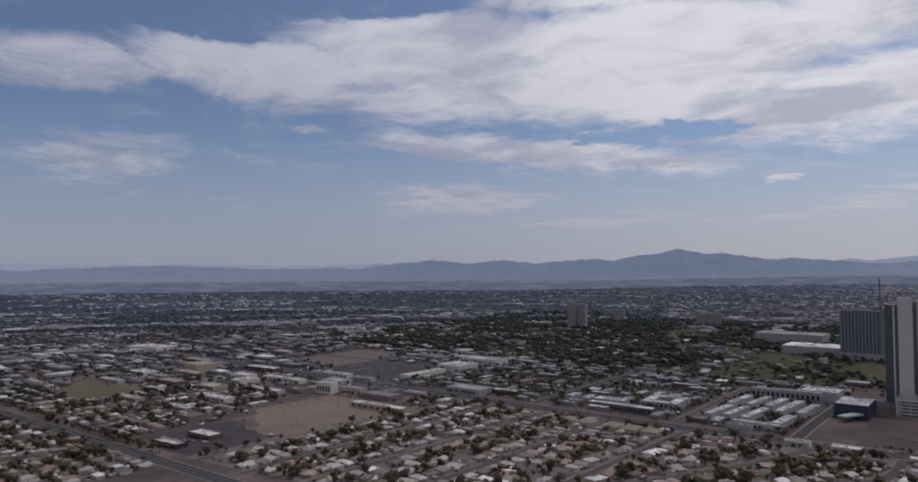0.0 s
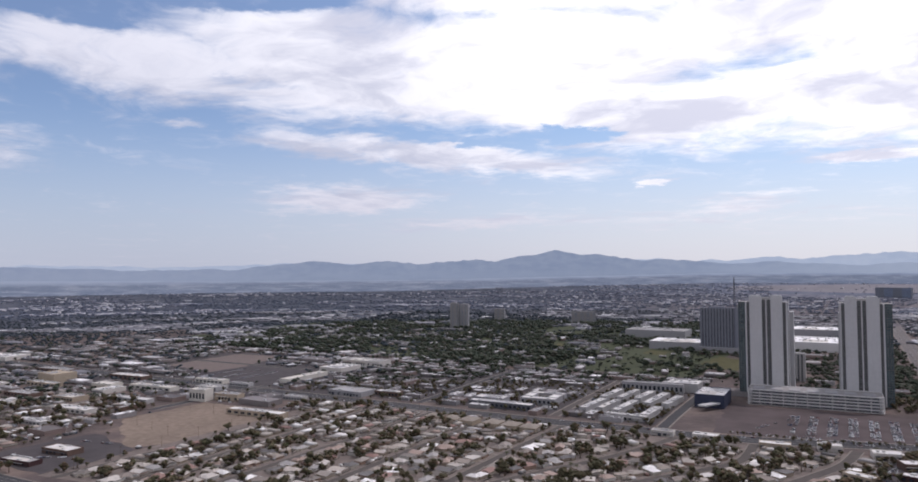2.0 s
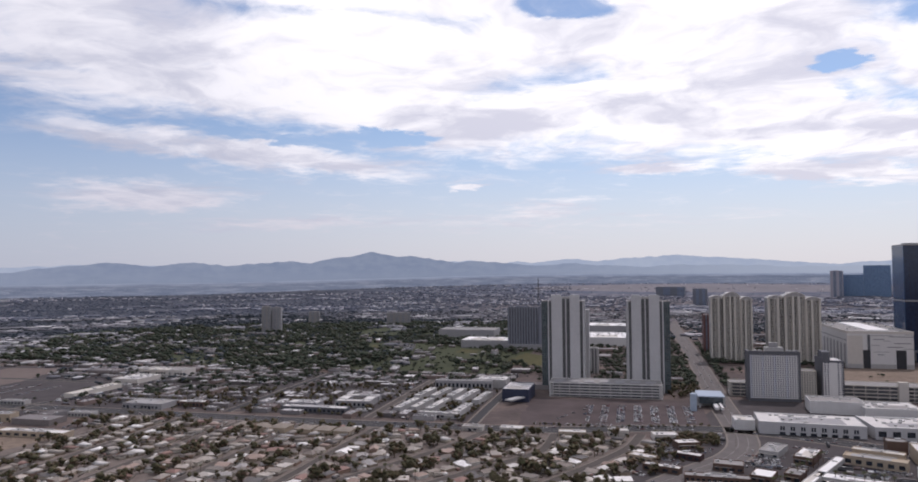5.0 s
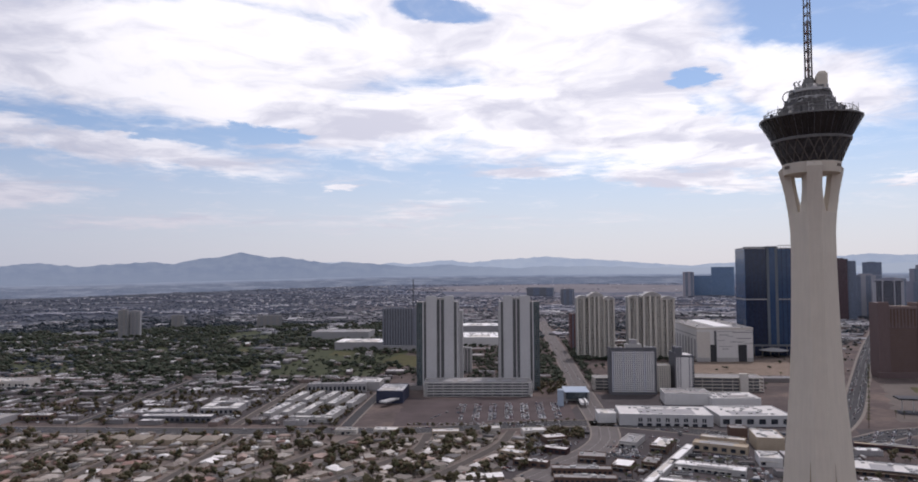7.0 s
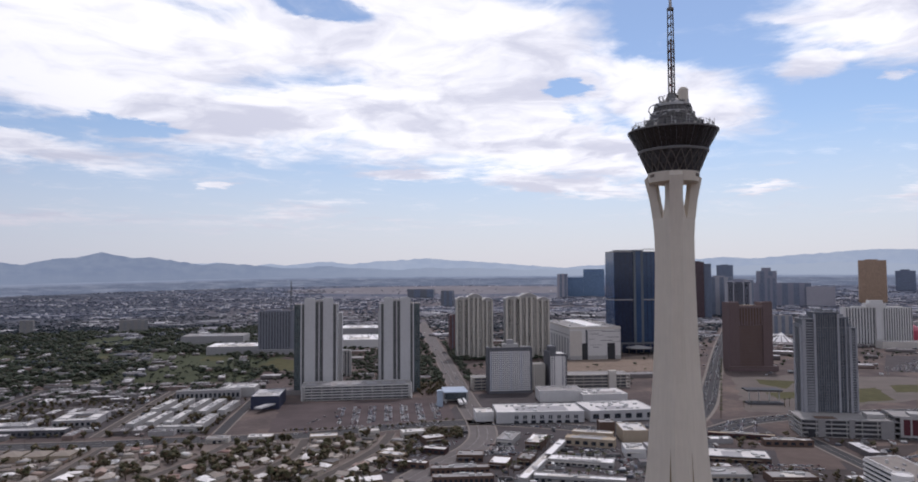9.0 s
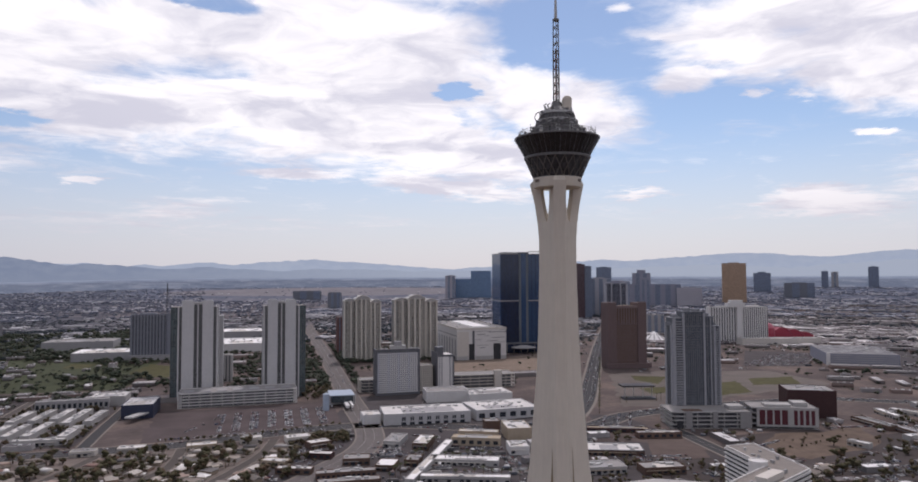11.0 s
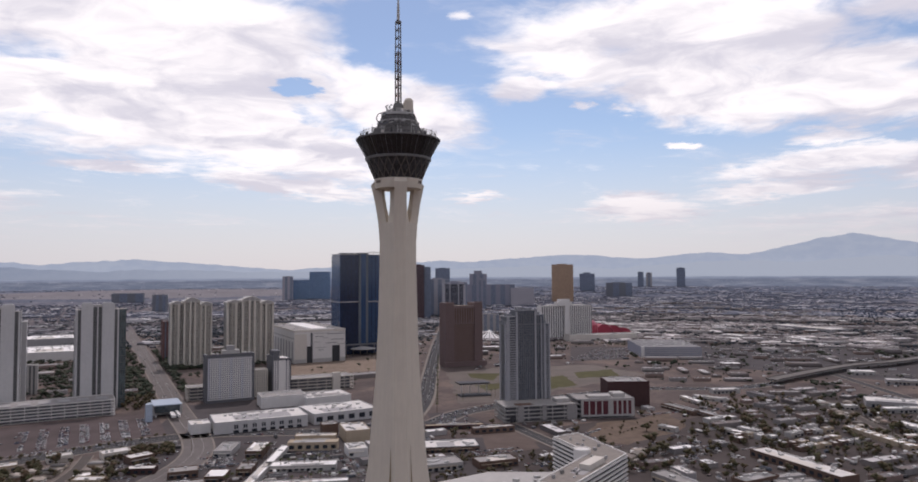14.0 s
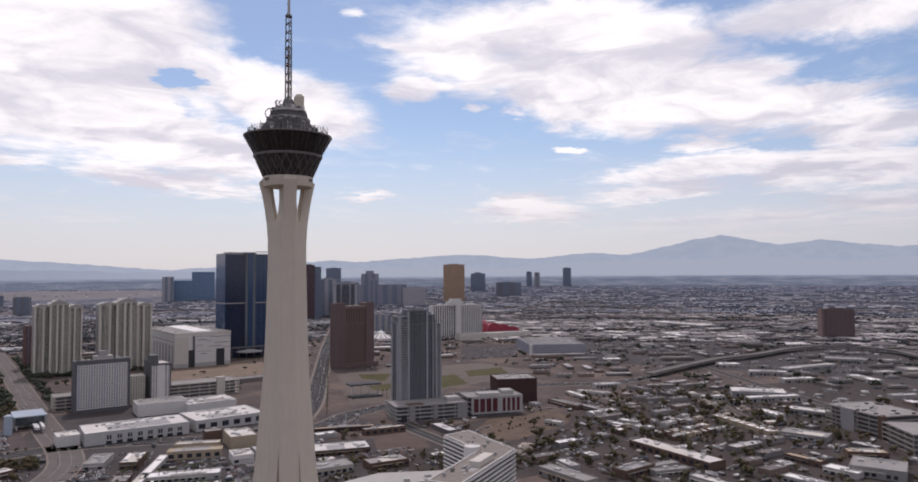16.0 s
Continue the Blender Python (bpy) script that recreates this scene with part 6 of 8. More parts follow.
t = low_block("navy_store", "navy-walled store with white ribbed roof", -166, 978, 38, 62, 17, 0, M_BLUE, M_ROOFB, 0)
for i in range(8):
    part("roof_rib", Geo().box(-18, 3 + 7.2 * i, 17.1, 18, 4.0 + 7.2 * i, 17.6), M_GREY, t)
part("entrance_canopy", Geo().prism([(-10, -26), (0, -30), (14, 0), (2, 0)], 6, 8), M_STEEL, t)
t = low_block("casino_hall", "long white casino hall with dark arched windows", 187, 846, 108, 54, 13, -3, M_PALE, M_ROOF, 7)
for i in range(8):
    a = -30 + i * 10.5
    part("arched_window", Geo().box(a - 2.2, -0.25, 5.0, a - 0.4, 0, 9.4).box(a + 0.4, -0.25, 5.0, a + 2.2, 0, 9.4), G_DARK, t)
    part("ground_bay", Geo().box(a - 3, -0.25, 0, a + 3, 0, 3.2), G_DARK, t)
low_block("casino_wing", "white casino wing with curved front and flat roof", 291, 846, 84, 62, 12.5, 2, M_PALE, M_ROOF, 9, 6)
low_block("casino_rear_hall", "blank white theatre hall", 246, 978, 62, 44, 15, -4, M_WHITE, M_ROOFG, 2)
low_block("casino_rear_hall", "blank white hall with rooftop plant", 305, 960, 64, 50, 12, 0, M_WHITE, M_ROOF, 8)
low_block("casino_entry", "low white block beside casino hall", 120, 862, 22, 26, 11, 0, M_WHITE, M_ROOF, 1)
low_block("tan_shops", "long tan shop row with sawtooth canopy", 212, 724, 52, 16, 8, -24, M_TAN, M_TAN, 0, 6)
low_block("tan_shops", "second tan shop row with flat roof", 222, 748, 44, 12, 9, -24, M_TAN, M_OFFW, 0)
low_block("tan_box", "tan square block with white roof", 266, 734, 27, 40, 13, -8, M_TAN, M_ROOF, 5)
low_block("dark_box", "dark brown block behind motels", 250, 782, 18, 16, 12, -6, M_BROWN, M_ROOFG, 1)
low_block("white_box", "white walled block with roof units", 245, 676, 20, 26, 8, -10, M_WHITE, M_ROOF, 5)
low_block("brown_shop", "brown shop with bright white roof", 151, 722, 17, 40, 7, -24, M_BROWN, M_ROOFB, 2)
low_block("grey_shop", "grey roofed restaurant in a parking lot", 124, 742, 18, 38, 6, -24, M_DULL, M_ROOFG, 3)
low_block("red_shop", "dark red shop with white roof", 103, 656, 18, 24, 5, -22, M_BROWN, M_ROOFB, 1)
low_block("brown_shop", "low brown shop beside the red one", 80, 683, 26, 18, 6, -8, M_BROWN, M_ROOFG, 2)
low_block("brown_shop", "low brown shop beside motels", 130, 664, 14, 22, 6, -24, M_BROWN, M_ROOFG, 1)
for k, yy in enumerate((612, 640)):
    low_block("motel_row", "long low motel wing with dark grey roof", 66, yy, 54, 12, 6, -2, M_BROWN, M_ROOFG, 4, 12, group="motel wings")
low_block("motel_walk", "long white-roofed motel wing", 141, 670, 8.5, 150, 5, -28, M_DULL, M_ROOFB, 0).matrix_world = pose(117, 606, 0, 0, 0, -28)
low_block("motel_walk", "white-roofed motel cross wing", 179, 654, 68, 17, 5, -22.5, M_DULL, M_ROOFB, 0)
low_block("motel_walk", "short white-roofed motel wing by palms", 166, 600, 80, 10, 5, -19, M_DULL, M_ROOFB, 0)
low_block("courtyard_motel", "white-roofed motel round a courtyard", -377, 893, 50, 14, 8, 4, M_GREY, M_ROOF, 1, 8)
low_block("courtyard_motel", "rear wing of courtyard motel with white roof", -380, 935, 50, 14, 8, 4, M_GREY, M_ROOF, 1)
low_block("courtyard_motel", "side wing of courtyard motel with white roof", -397, 907, 14, 28, 8, 4, M_GREY, M_ROOF, 0)
low_block("courtyard_motel", "side wing of courtyard motel with white roof", -361, 907, 14, 28, 8, 4, M_GREY, M_ROOF, 0)
low_block("white_motel", "long white-roofed motel front", -413, 846, 92, 16, 7, 0, M_DKGREY, M_ROOF, 2, 14)
low_block("white_motel", "motel wing with domed roof lights", -440, 868, 44, 22, 8, 0, M_GREY, M_ROOF, 6)
low_block("grey_hangar", "grey low-pitched hall by the avenue", -655, 822, 62, 36, 7, 0, M_GREY, M_ROOFG, 0)
low_block("office_block", "tan six-storey office block", -816, 690, 28, 18, 16, 8, M_CREAM, M_OFFW, 2, 5)
low_block("office_wing", "low tan office wing behind the office block", -782, 712, 40, 16, 9, 8, M_TAN, M_ROOFG, 2)
low_block("yellow_hall", "yellow-tan hall with flat roof", -1176, 684, 46, 40, 15, 0, M_TAN, M_TAN, 1)
low_block("white_wall_block", "blank white walled block", -1036, 690, 40, 24, 8, 10, M_CREAM, M_OFFW, 1)
for k, (x, y, w, d, h) in enumerate(((-306, 874, 10, 74, 6), (-286, 882, 9, 66, 6), (-264, 878, 10, 76, 6), (-306, 962, 10, 70, 6.5), (-283, 966, 9, 72, 6.5), (-260, 970, 10, 66, 6.5), (-224, 866, 11, 58, 6), (-240, 940, 11, 90, 6.5), (-216, 944, 10, 70, 6.5), (-244, 852, 54, 9, 6))):
    low_block("apartment_bar", "two-storey apartment bar with white roof", x, y, w, d, h, -4, M_DULL, M_ROOF, 3, 0, group="apartment bars")
low_block("long_apartments", "long grey apartment block with white roof edge", -262, 1062, 90, 13, 13, 4, M_GREY, M_ROOFG, 4, 14)
low_block("round_apartments", "apartment block with white roof and round roof light", -222, 1082, 46, 40, 13, 0, M_DULL, M_ROOF, 5)
low_block("brown_shed", "dark brown shed with white roof", -708, 422, 40, 18, 5, 4, M_BROWN, M_ROOF, 2)
low_block("red_shed", "dark red market with grey roof", -706, 381, 44, 14, 4, 6, M_MAROON, M_ROOFG, 2)
low_block("mall_block", "mall building with white roof", -835, 1005, 50, 60, 7, 0, M_OFFW, M_ROOF, 8)
low_block("mall_block", "grey-roofed department store with pale walls", -838, 1100, 90, 40, 9, 0, M_OFFW, M_ROOFG, 5)
low_block("shop_row", "long shop row with pale awning", -820, 870, 18, 100, 6, 0, M_CREAM, M_OFFW, 3)
low_block("shop_row", "low shop row with white parapet beside dirt", -668, 652, 90, 16, 6, 2, M_TAN, M_ROOF, 3, 8)
low_block("pale_shed", "long pale shed far off", -1589, 800, 100, 60, 8, 12, M_OFFW, M_ROOF, 4)
low_block("exhibition_hall", "exhibition hall with bright white roof", -350, 1640, 120, 90, 18, 0, M_GREY, M_ROOFB, 3)
low_block("exhibition_hall", "long grey exhibition hall", -460, 1900, 160, 90, 20, 0, M_GREY, M_ROOFG, 4)
low_block("exhibition_hall", "huge exhibition hall with white roof", -70, 1740, 150, 150, 20, 0, M_WHITE, M_ROOFB, 6)
low_block("exhibition_hall", "white-roofed exhibition hall farther off", -90, 2080, 180, 120, 22, 0, M_GREY, M_ROOFB, 6)
t = low_block("long_shed", "broad grey exhibition shed with ribbed pale roof", 1120.5, 1119.5, 128, 170, 22, -31.6, M_LILAC, M_ROOFG, 0)
for i in range(7):
    part("roof_rib", Geo().box(-63, 6 + 24 * i, 22.1, 63, 16 + 24 * i, 23.6), M_GREY, t)
for i in range(5):
    part("wall_band", Geo().box(-62, -0.3, 3 + 4 * i, 62, 0, 4.2 + 4 * i), M_DULL, t)
part("end_bay", Geo().box(-64.6, -0.8, 0, -58, 3, 24), M_WHITE, t)
low_block("casino_annexe", "pale long annexe beside white slabs", 1250, 1500, 200, 40, 16, -14, M_OFFW, M_ROOFG, 6)

for cx, cy, w, n, rows in ((693, 518, 140, 10, 2), (695, 467, 100, 8, 2)):
    for j in range(rows):
        for i in range(n):
            x, y = cx + (i - n / 2 + 0.5) * w / n, cy + j * 17 - (i - n / 2) * w / n * 0.12
            r = random.Random(i * 13 + j * 5 + n)
            if r.random() < 0.9:
                low_block("motel_unit", "small motel unit with flat roof among palms", x + r.uniform(-2, 2), y + r.uniform(-2, 2), w / n - r.uniform(1, 5), r.uniform(7, 11), r.uniform(3.8, 5.2), -7 + r.uniform(-3, 3), r.choice((M_BROWN, M_TAN, M_DULL)), r.choice((M_ROOFB, M_ROOFB, M_ROOF)), 1, 0, group="motel units")
low_block("dark_motel", "long dark motel block with patched white roof", 584, 434, 105, 22, 7, -97, M_BROWN, M_ROOF, 5, 12)
for k in range(7):
    u = k / 6
    low_block("motel_unit", "small motel unit with flat roof among palms", 786 - 30 * u, 500 - 82 * u, 12, 13, 4.5, -20, M_TAN, M_ROOFB, 1, 0, group="motel units")

# sheds, shops and yards west of the great tower: x, y, width, depth, height, turn, look
SHED_LOOK = {"b": (M_DULL, M_ROOFB, "low shed with bright white roof"), "w": (M_GREY, M_ROOF, "low warehouse with pale roof"), "g": (M_SHADE, M_ROOFG, "grey-roofed workshop"), "d": (M_BROWN, M_GUN, "dark-roofed motel wing"), "t": (M_BROWN, M_TAN, "tan-roofed shop row")}
for x, y, w, d, h, a, k in (
        (759, 728, 48, 9, 5, -107, "b"), (793, 720, 51, 10, 5, -69, "b"), (863, 750, 43, 14, 6, -23, "b"), (695, 688, 62, 14, 5, -95, "d"),
        (699, 647, 48, 12, 5, -97, "d"), (695, 610, 43, 12, 5, -7, "b"), (648, 558, 27, 9, 5, -85, "b"), (671, 556, 26, 9, 5, -88, "b"),
        (599, 609, 23, 8, 5, -74, "b"), (443, 441, 58, 16, 8, -91, "g"), (475, 469, 25, 10, 6, -101, "w"), (516, 412, 41, 16, 7, -1, "d"),
        (547, 409, 35, 10, 5, -12, "g"), (539, 394, 36, 10, 5, -20, "g"), (532, 355, 37, 10, 6, -94, "w"), (843, 477, 36, 16, 6, -106, "b"),
        (894, 451, 50, 22, 6, -82, "w"), (965, 554, 75, 40, 8, -54, "w"), (958, 526, 82, 14, 6, -26, "b"), (900, 586, 33, 12, 5, -39, "b"),
        (887, 544, 21, 8, 5, -94, "b"), (761, 388, 48, 26, 6, -77, "g"), (669, 343, 37, 10, 5, -96, "t"), (599, 304, 42, 12, 5, -91, "b"),
        (655, 301, 31, 16, 5, -90, "b"), (671, 276, 44, 40, 9, -71, "g"), (736, 310, 37, 16, 6, -49, "t"), (1227, 762, 39, 25, 6, -40, "b"),
        (1179, 659, 62, 20, 7, -53, "w"), (1307, 643, 136, 20, 7, -11, "w"), (1150, 587, 59, 16, 6, -27, "b"), (1237, 533, 66, 20, 6, -121, "b"),
        (1455, 651, 72, 40, 8, -63, "g"), (1399, 497, 50, 40, 8, -40, "g"), (2008, 1449, 231, 70, 9, -97, "w"), (1596, 1372, 66, 40, 8, -79, "b"),
        (1668, 1221, 98, 30, 8, -115, "b"), (1191, 617, 31, 14, 6, -26, "g")):
    wall, roof, lab = SHED_LOOK[k]
    low_block("yard_shed", lab + " among yards", x, y, w, d, h, a, wall, roof, 2, group="yard sheds")

low_block("pale_slab_shop", "low pale roofed market with dark parapet", 337, 647, 58, 32, 5, -20, M_BROWN, M_ROOF, 4, 0, M_DKGREY)
low_block("brown_shop_row", "brown shop row with tiled front", 388, 738, 70, 10, 4.5, -22, M_MAROON, M_TAN, 2, 6)
low_block("brown_shop_row", "low brown shop row behind a car lot", 420, 700, 50, 12, 6, -12, M_BROWN, M_ROOFG, 3, 6)
low_block("grey_workshop", "grey workshop with vents on its roof", 300, 590, 36, 24, 6, -8, M_DULL, M_ROOFG, 5)
low_block("grey_workshop", "dark workshop with vents on its roof", 350, 575, 40, 20, 6, -8, M_BROWN, M_ROOFG, 5)
low_block("white_shop", "flat white-roofed shop by the crossing", 46, 716, 26, 12, 5, -24, M_MAROON, M_ROOF, 2, 4)
low_block("white_shop", "flat white-roofed cafe by the crossing", 2, 700, 26, 12, 5, -30, M_TAN, M_ROOF, 2, 4)
low_block("white_shop", "pale roofed shop beside a parking lot", 20, 668, 34, 10, 5, -20, M_BROWN, M_ROOF, 3, 4)
low_block("white_shop", "small white shop beside the avenue", 30, 790, 26, 16, 6, 10, M_OFFW, M_ROOF, 2)
low_block("white_shop", "small white shop with sign wall", -20, 800, 22, 12, 6, 8, M_OFFW, M_ROOF, 2)
low_block("white_shop", "low shop with patched roof", -70, 786, 30, 14, 5, 4, M_TAN, M_ROOF, 2)
low_block("white_shop", "low shop with pale roof near the corner", 52, 760, 24, 16, 6, 20, M_BROWN, M_ROOF, 2)
low_block("white_shop", "low office with pale roof near the corner", -140, 792, 26, 14, 5, 0, M_OFFW, M_ROOF, 2)
low_block("white_shop", "low office with grey roof by the avenue", -185, 790, 24, 12, 5, 0, M_OFFW, M_ROOFG, 2)

# pale airfield far down the valley
g = Geo()
lens = [(a, 70 + 250 * math.sin(math.pi * (a + 9) / 29) ** 0.8) for a in range(-8, 20)]
v = [(D * math.sin(radians(a)), D * math.cos(radians(a)), land(D, 0) + 0.6) for a, w in lens for D in (4250 - w * 0.8, 4250, 4250 + w)]
g.add(v, [(3 * i + k, 3 * i + k + 1, 3 * i + k + 4, 3 * i + k + 3) for i in range(len(lens) - 1) for k in (0, 1)])
tagged(part("airfield", g, plain("pale airfield", (0.19, 0.178, 0.19), 0.95, vary=0.35, size=0.006)), "pale airfield on the valley floor", "ground", "", "structure")

HALL_LOOK = ((M_OFFW, M_ROOF), (M_TAN, M_ROOFG), (M_DULL, M_ROOF), (M_BROWN, M_ROOFG), (M_CREAM, M_OFFW), (M_DULL, M_ROOFG), (M_BROWN, M_ROOF))
for k, (x, y, w, d, h) in enumerate(((-905, 556, 70, 18, 5), (-990, 600, 44, 26, 6), (-905, 640, 84, 14, 5), (-1090, 590, 60, 22, 5), (-960, 720, 90, 18, 6), (-880, 760, 44, 26, 5), (-1090, 770, 80, 22, 7), (-1230, 610, 50, 30, 5), (-1000, 480, 60, 14, 5), (-880, 490, 50, 14, 4), (-1290, 760, 90, 24, 6), (-930, 810, 60, 16, 6), (-700, 760, 34, 14, 5), (-600, 850, 40, 16, 6), (-1000, 660, 26, 40, 6), (-1150, 660, 70, 16, 6), (-1180, 540, 60, 12, 5), (-850, 590, 12, 40, 5), (-1040, 540, 44, 12, 5), (-860, 810, 40, 12, 5))):
    wall, roof = HALL_LOOK[k % 7]
    low_block("commercial_hall", "low commercial hall with flat roof and shopfront", x, y, w, d, h, 3, wall, roof, 5, 7, group="commercial halls")

# the hotel with white floor bands, below the great tower
t = thing("banded_hotel", "white hotel with dark window bands and flat roof", "building", 0, 0, 0)
outline = [(346, 480), (372, 481), (361, 409), (272, 363), (262, 383), (338, 424)]
part("glazing", Geo().prism(outline[::-1], 0, 47.5), G_DARK, t)
mid = (sum(p[0] for p in outline) / 6, sum(p[1] for p in outline) / 6)
for j in range(15):
    grow = grown(outline, 1.1)
    part("floor_band", Geo().prism(grow[::-1], j * 3.3, j * 3.3 + 1.35), M_WHITE, t)
part("roof", Geo().prism(outline[::-1], 47.5, 48.3), plain("beige roof gravel", (0.23, 0.205, 0.185), 0.9, vary=0.3), t)
part("stair_drum", Geo().lathe([(6.5, 40), (6.5, 51.5), (5.8, 51.5), (5.8, 50.9)], 24, 335, 429), M_WHITE, t)
part("plant_room", Geo().turned(318, 396, 48.3, 26, 8, 4, 27), M_OFFW, t)
r = random.Random(5)
for k in range(16):
    u = r.random()
    part("roof_unit", Geo().turned(276 + 70 * u + r.uniform(-4, 4), 378 + 36 * u + r.uniform(-6, 6), 48.3, r.uniform(1.2, 4), r.uniform(1, 2.4), r.uniform(0.8, 2.4), 27), r.choice((M_STEEL, M_GREY, M_GUN)), t)
for k in range(6):
    part("roof_unit", Geo().turned(352 + r.uniform(-6, 8), 430 + 7 * k, 48.3, r.uniform(1.5, 3), r.uniform(1, 2.4), r.uniform(0.8, 2.4), 80), r.choice((M_STEEL, M_GREY)), t)
part("roof_patch", Geo().turned(305, 390, 48.3, 20, 10, 0.12, 27), M_GREY, t)
rim = Geo()
for p, q in zip(outline, outline[1:] + outline[:1]):
    rim.bar((*p, 48.6), (*q, 48.6), 0.8)
part("roof_rim", rim, M_WHITE, t)
mark(320, 420, 120, 130)
t = thing("casino_podium", "low white casino roofs at the great tower foot", "building", 0, 0, 0)
outline = [(190, 430), (246, 506), (301, 512), (350, 484), (340, 430), (262, 398)]
part("wall", Geo().prism(outline[::-1], 0, 18), M_OFFW, t)
part("roof", Geo().prism([(mid[0] * 0.02 + x * 0.98, mid[1] * 0.02 + y * 0.98) for x, y in outline][::-1], 18, 18.4), M_DULL, t)
for k in range(16):
    part("roof_unit", Geo().turned(235 + 6.5 * k, 470 + 8 * math.sin(k * 2.4), 18.4, 5, 3, 2, 12 * k), M_STEEL, t)
mark(275, 460, 150, 90)

# stage on the festival ground, raised motorway
t = thing("festival_stage", "dark stage canopy on posts", "stage", 521, 925, 0, -12)
part("canopy", Geo().box(-24, 0, 17, 24, 24, 19), M_DARK, t)
part("deck", Geo().box(-24, -6, 0, 24, 10, 2.5), M_DKGREY, t)
for a in (-20, -7, 7, 20):
    part("post", Geo().box(a - 0.5, 2, 2.5, a + 0.5, 3, 17), M_STEEL, t)
mark(521, 935, 60, 40)
street("pale approach road to the motorway", [(790, 848), (905, 782), (1030, 781)], 26, 3, 2, 0.09)
line = smooth_line([(1000, 776), (1070, 790), (1267, 819), (1404, 812), (1560, 822), (1655, 802), (1712, 742), (1697, 652), (1634, 586), (1560, 500)])
t = tagged(part("elevated_motorway", ribbon(line, -11, 11, 7.2, 8.4, Geo()), M_FLY), "raised concrete motorway on piers", "motorway", "", "structure")
for s in (-11, 10.6):
    part("barrier", ribbon(line, s, s + 0.4, 8.4, 9.5, Geo()), M_FLY, t)
# girders in the shade-darkened grey, for the dark underside
for s in (-9.5, -3.5, 2.5, 8.5):
    part("girder", ribbon(line, s, s + 1.0, 5.2, 7.2, Geo()), M_SHADE, t)
for p in line[3::2]:
    part("pier", Geo().box(p[0] - 1.2, p[1] - 1.2, 0, p[0] + 1.2, p[1] + 1.2, 5.2), M_PAVE, t)
for p in line:
    mark(p[0], p[1], 24, 24)

# ---- stock: houses, flats, sheds, trees, cars ----
def tri(faces):
    out = []
    for f in faces:
        out += [(f[0], f[i], f[i + 1]) for i in range(1, len(f) - 1)]
    return out


def template(*parts_):
    """(geo, material slot) pairs as one heap of triangles with slots."""
    v, f, m, o = [], [], [], 0
    for geo, slot in parts_:
        vv = np.concatenate(geo.v)
        ff = tri(geo.f)
        v.append(vv)
        f += [(a + o, b + o, c + o) for a, b, c in ff]
        m += [slot] * len(ff)
        o += len(vv)
    return np.concatenate(v), np.array(f, dtype=np.int32), np.array(m, dtype=np.int32)


def baked(name, label, category, kinds, placed, mats, z_land=True):
    """Very many small things as one object of kind stuff. placed: (kind, x, y, turn, sx, sy, sz)."""
    V, F, S, off = [], [], [], 0
    by = {}
    for p in placed:
        by.setdefault(p[0], []).append(p[1:])
    for k, rows in by.items():
        v, f, m = kinds[k]
        a = np.array(rows, dtype=np.float64)
        c, s = np.cos(np.radians(a[:, 2])), np.sin(np.radians(a[:, 2]))
        x = v[None, :, 0] * a[:, 3:4]
        y = v[None, :, 1] * a[:, 4:5]
        z = v[None, :, 2] * a[:, 5:6]
        D = np.hypot(a[:, 0], a[:, 1])
        zl = RISE * np.maximum(0, (D - RISE_FROM) / (RISE_TO - RISE_FROM)) ** 1.3
        P = np.stack([x * c[:, None] - y * s[:, None] + a[:, 0:1], x * s[:, None] + y * c[:, None] + a[:, 1:2], z + zl[:, None]], 2).reshape(-1, 3)
        n = len(a)
        V.append(P)
        F.append((f[None] + (np.arange(n) * len(v))[:, None, None] + off).reshape(-1, 3))
        S.append(np.tile(m, n))
        off += n * len(v)
    V, F, S = np.concatenate(V).astype(np.float32), np.concatenate(F).astype(np.int32), np.concatenate(S)
    me = bpy.data.meshes.new(name)
    me.vertices.add(len(V))
    me.vertices.foreach_set("co", V.ravel())
    me.loops.add(F.size)
    me.loops.foreach_set("vertex_index", F.ravel())
    me.polygons.add(len(F))
    me.polygons.foreach_set("loop_start", np.arange(0, F.size, 3, dtype=np.int32))
    me.polygons.foreach_set("material_index", S.astype(np.int32))
    for m in mats:
        me.materials.append(m)
    me.update()
    me.validate()
    return tagged(new(name, me), label, category, "", "stuff")


HOUSE_WALLS = ((0.40, 0.34, 0.27), (0.48, 0.43, 0.36), (0.33, 0.27, 0.21), (0.55, 0.52, 0.47), (0.30, 0.21, 0.16))
HOUSE_ROOFS = ((0.78, 0.75, 0.72), (0.19, 0.168, 0.15), (0.29, 0.25, 0.215), (0.38, 0.34, 0.30), (0.22, 0.188, 0.165), (0.47, 0.43, 0.39), (0.27, 0.175, 0.15), (0.33, 0.31, 0.295), (0.64, 0.61, 0.58), (0.29, 0.255, 0.225), (0.42, 0.37, 0.325), (0.15, 0.14, 0.135), (0.34, 0.26, 0.22))
FLAT_ROOFS = ((0.58, 0.56, 0.555), (0.20, 0.182, 0.18), (0.14, 0.125, 0.122), (0.26, 0.24, 0.238), (0.74, 0.72, 0.71), (0.16, 0.145, 0.145), (0.33, 0.31, 0.305), (0.12, 0.11, 0.112), (0.46, 0.44, 0.435), (0.18, 0.155, 0.15), (0.24, 0.225, 0.225))
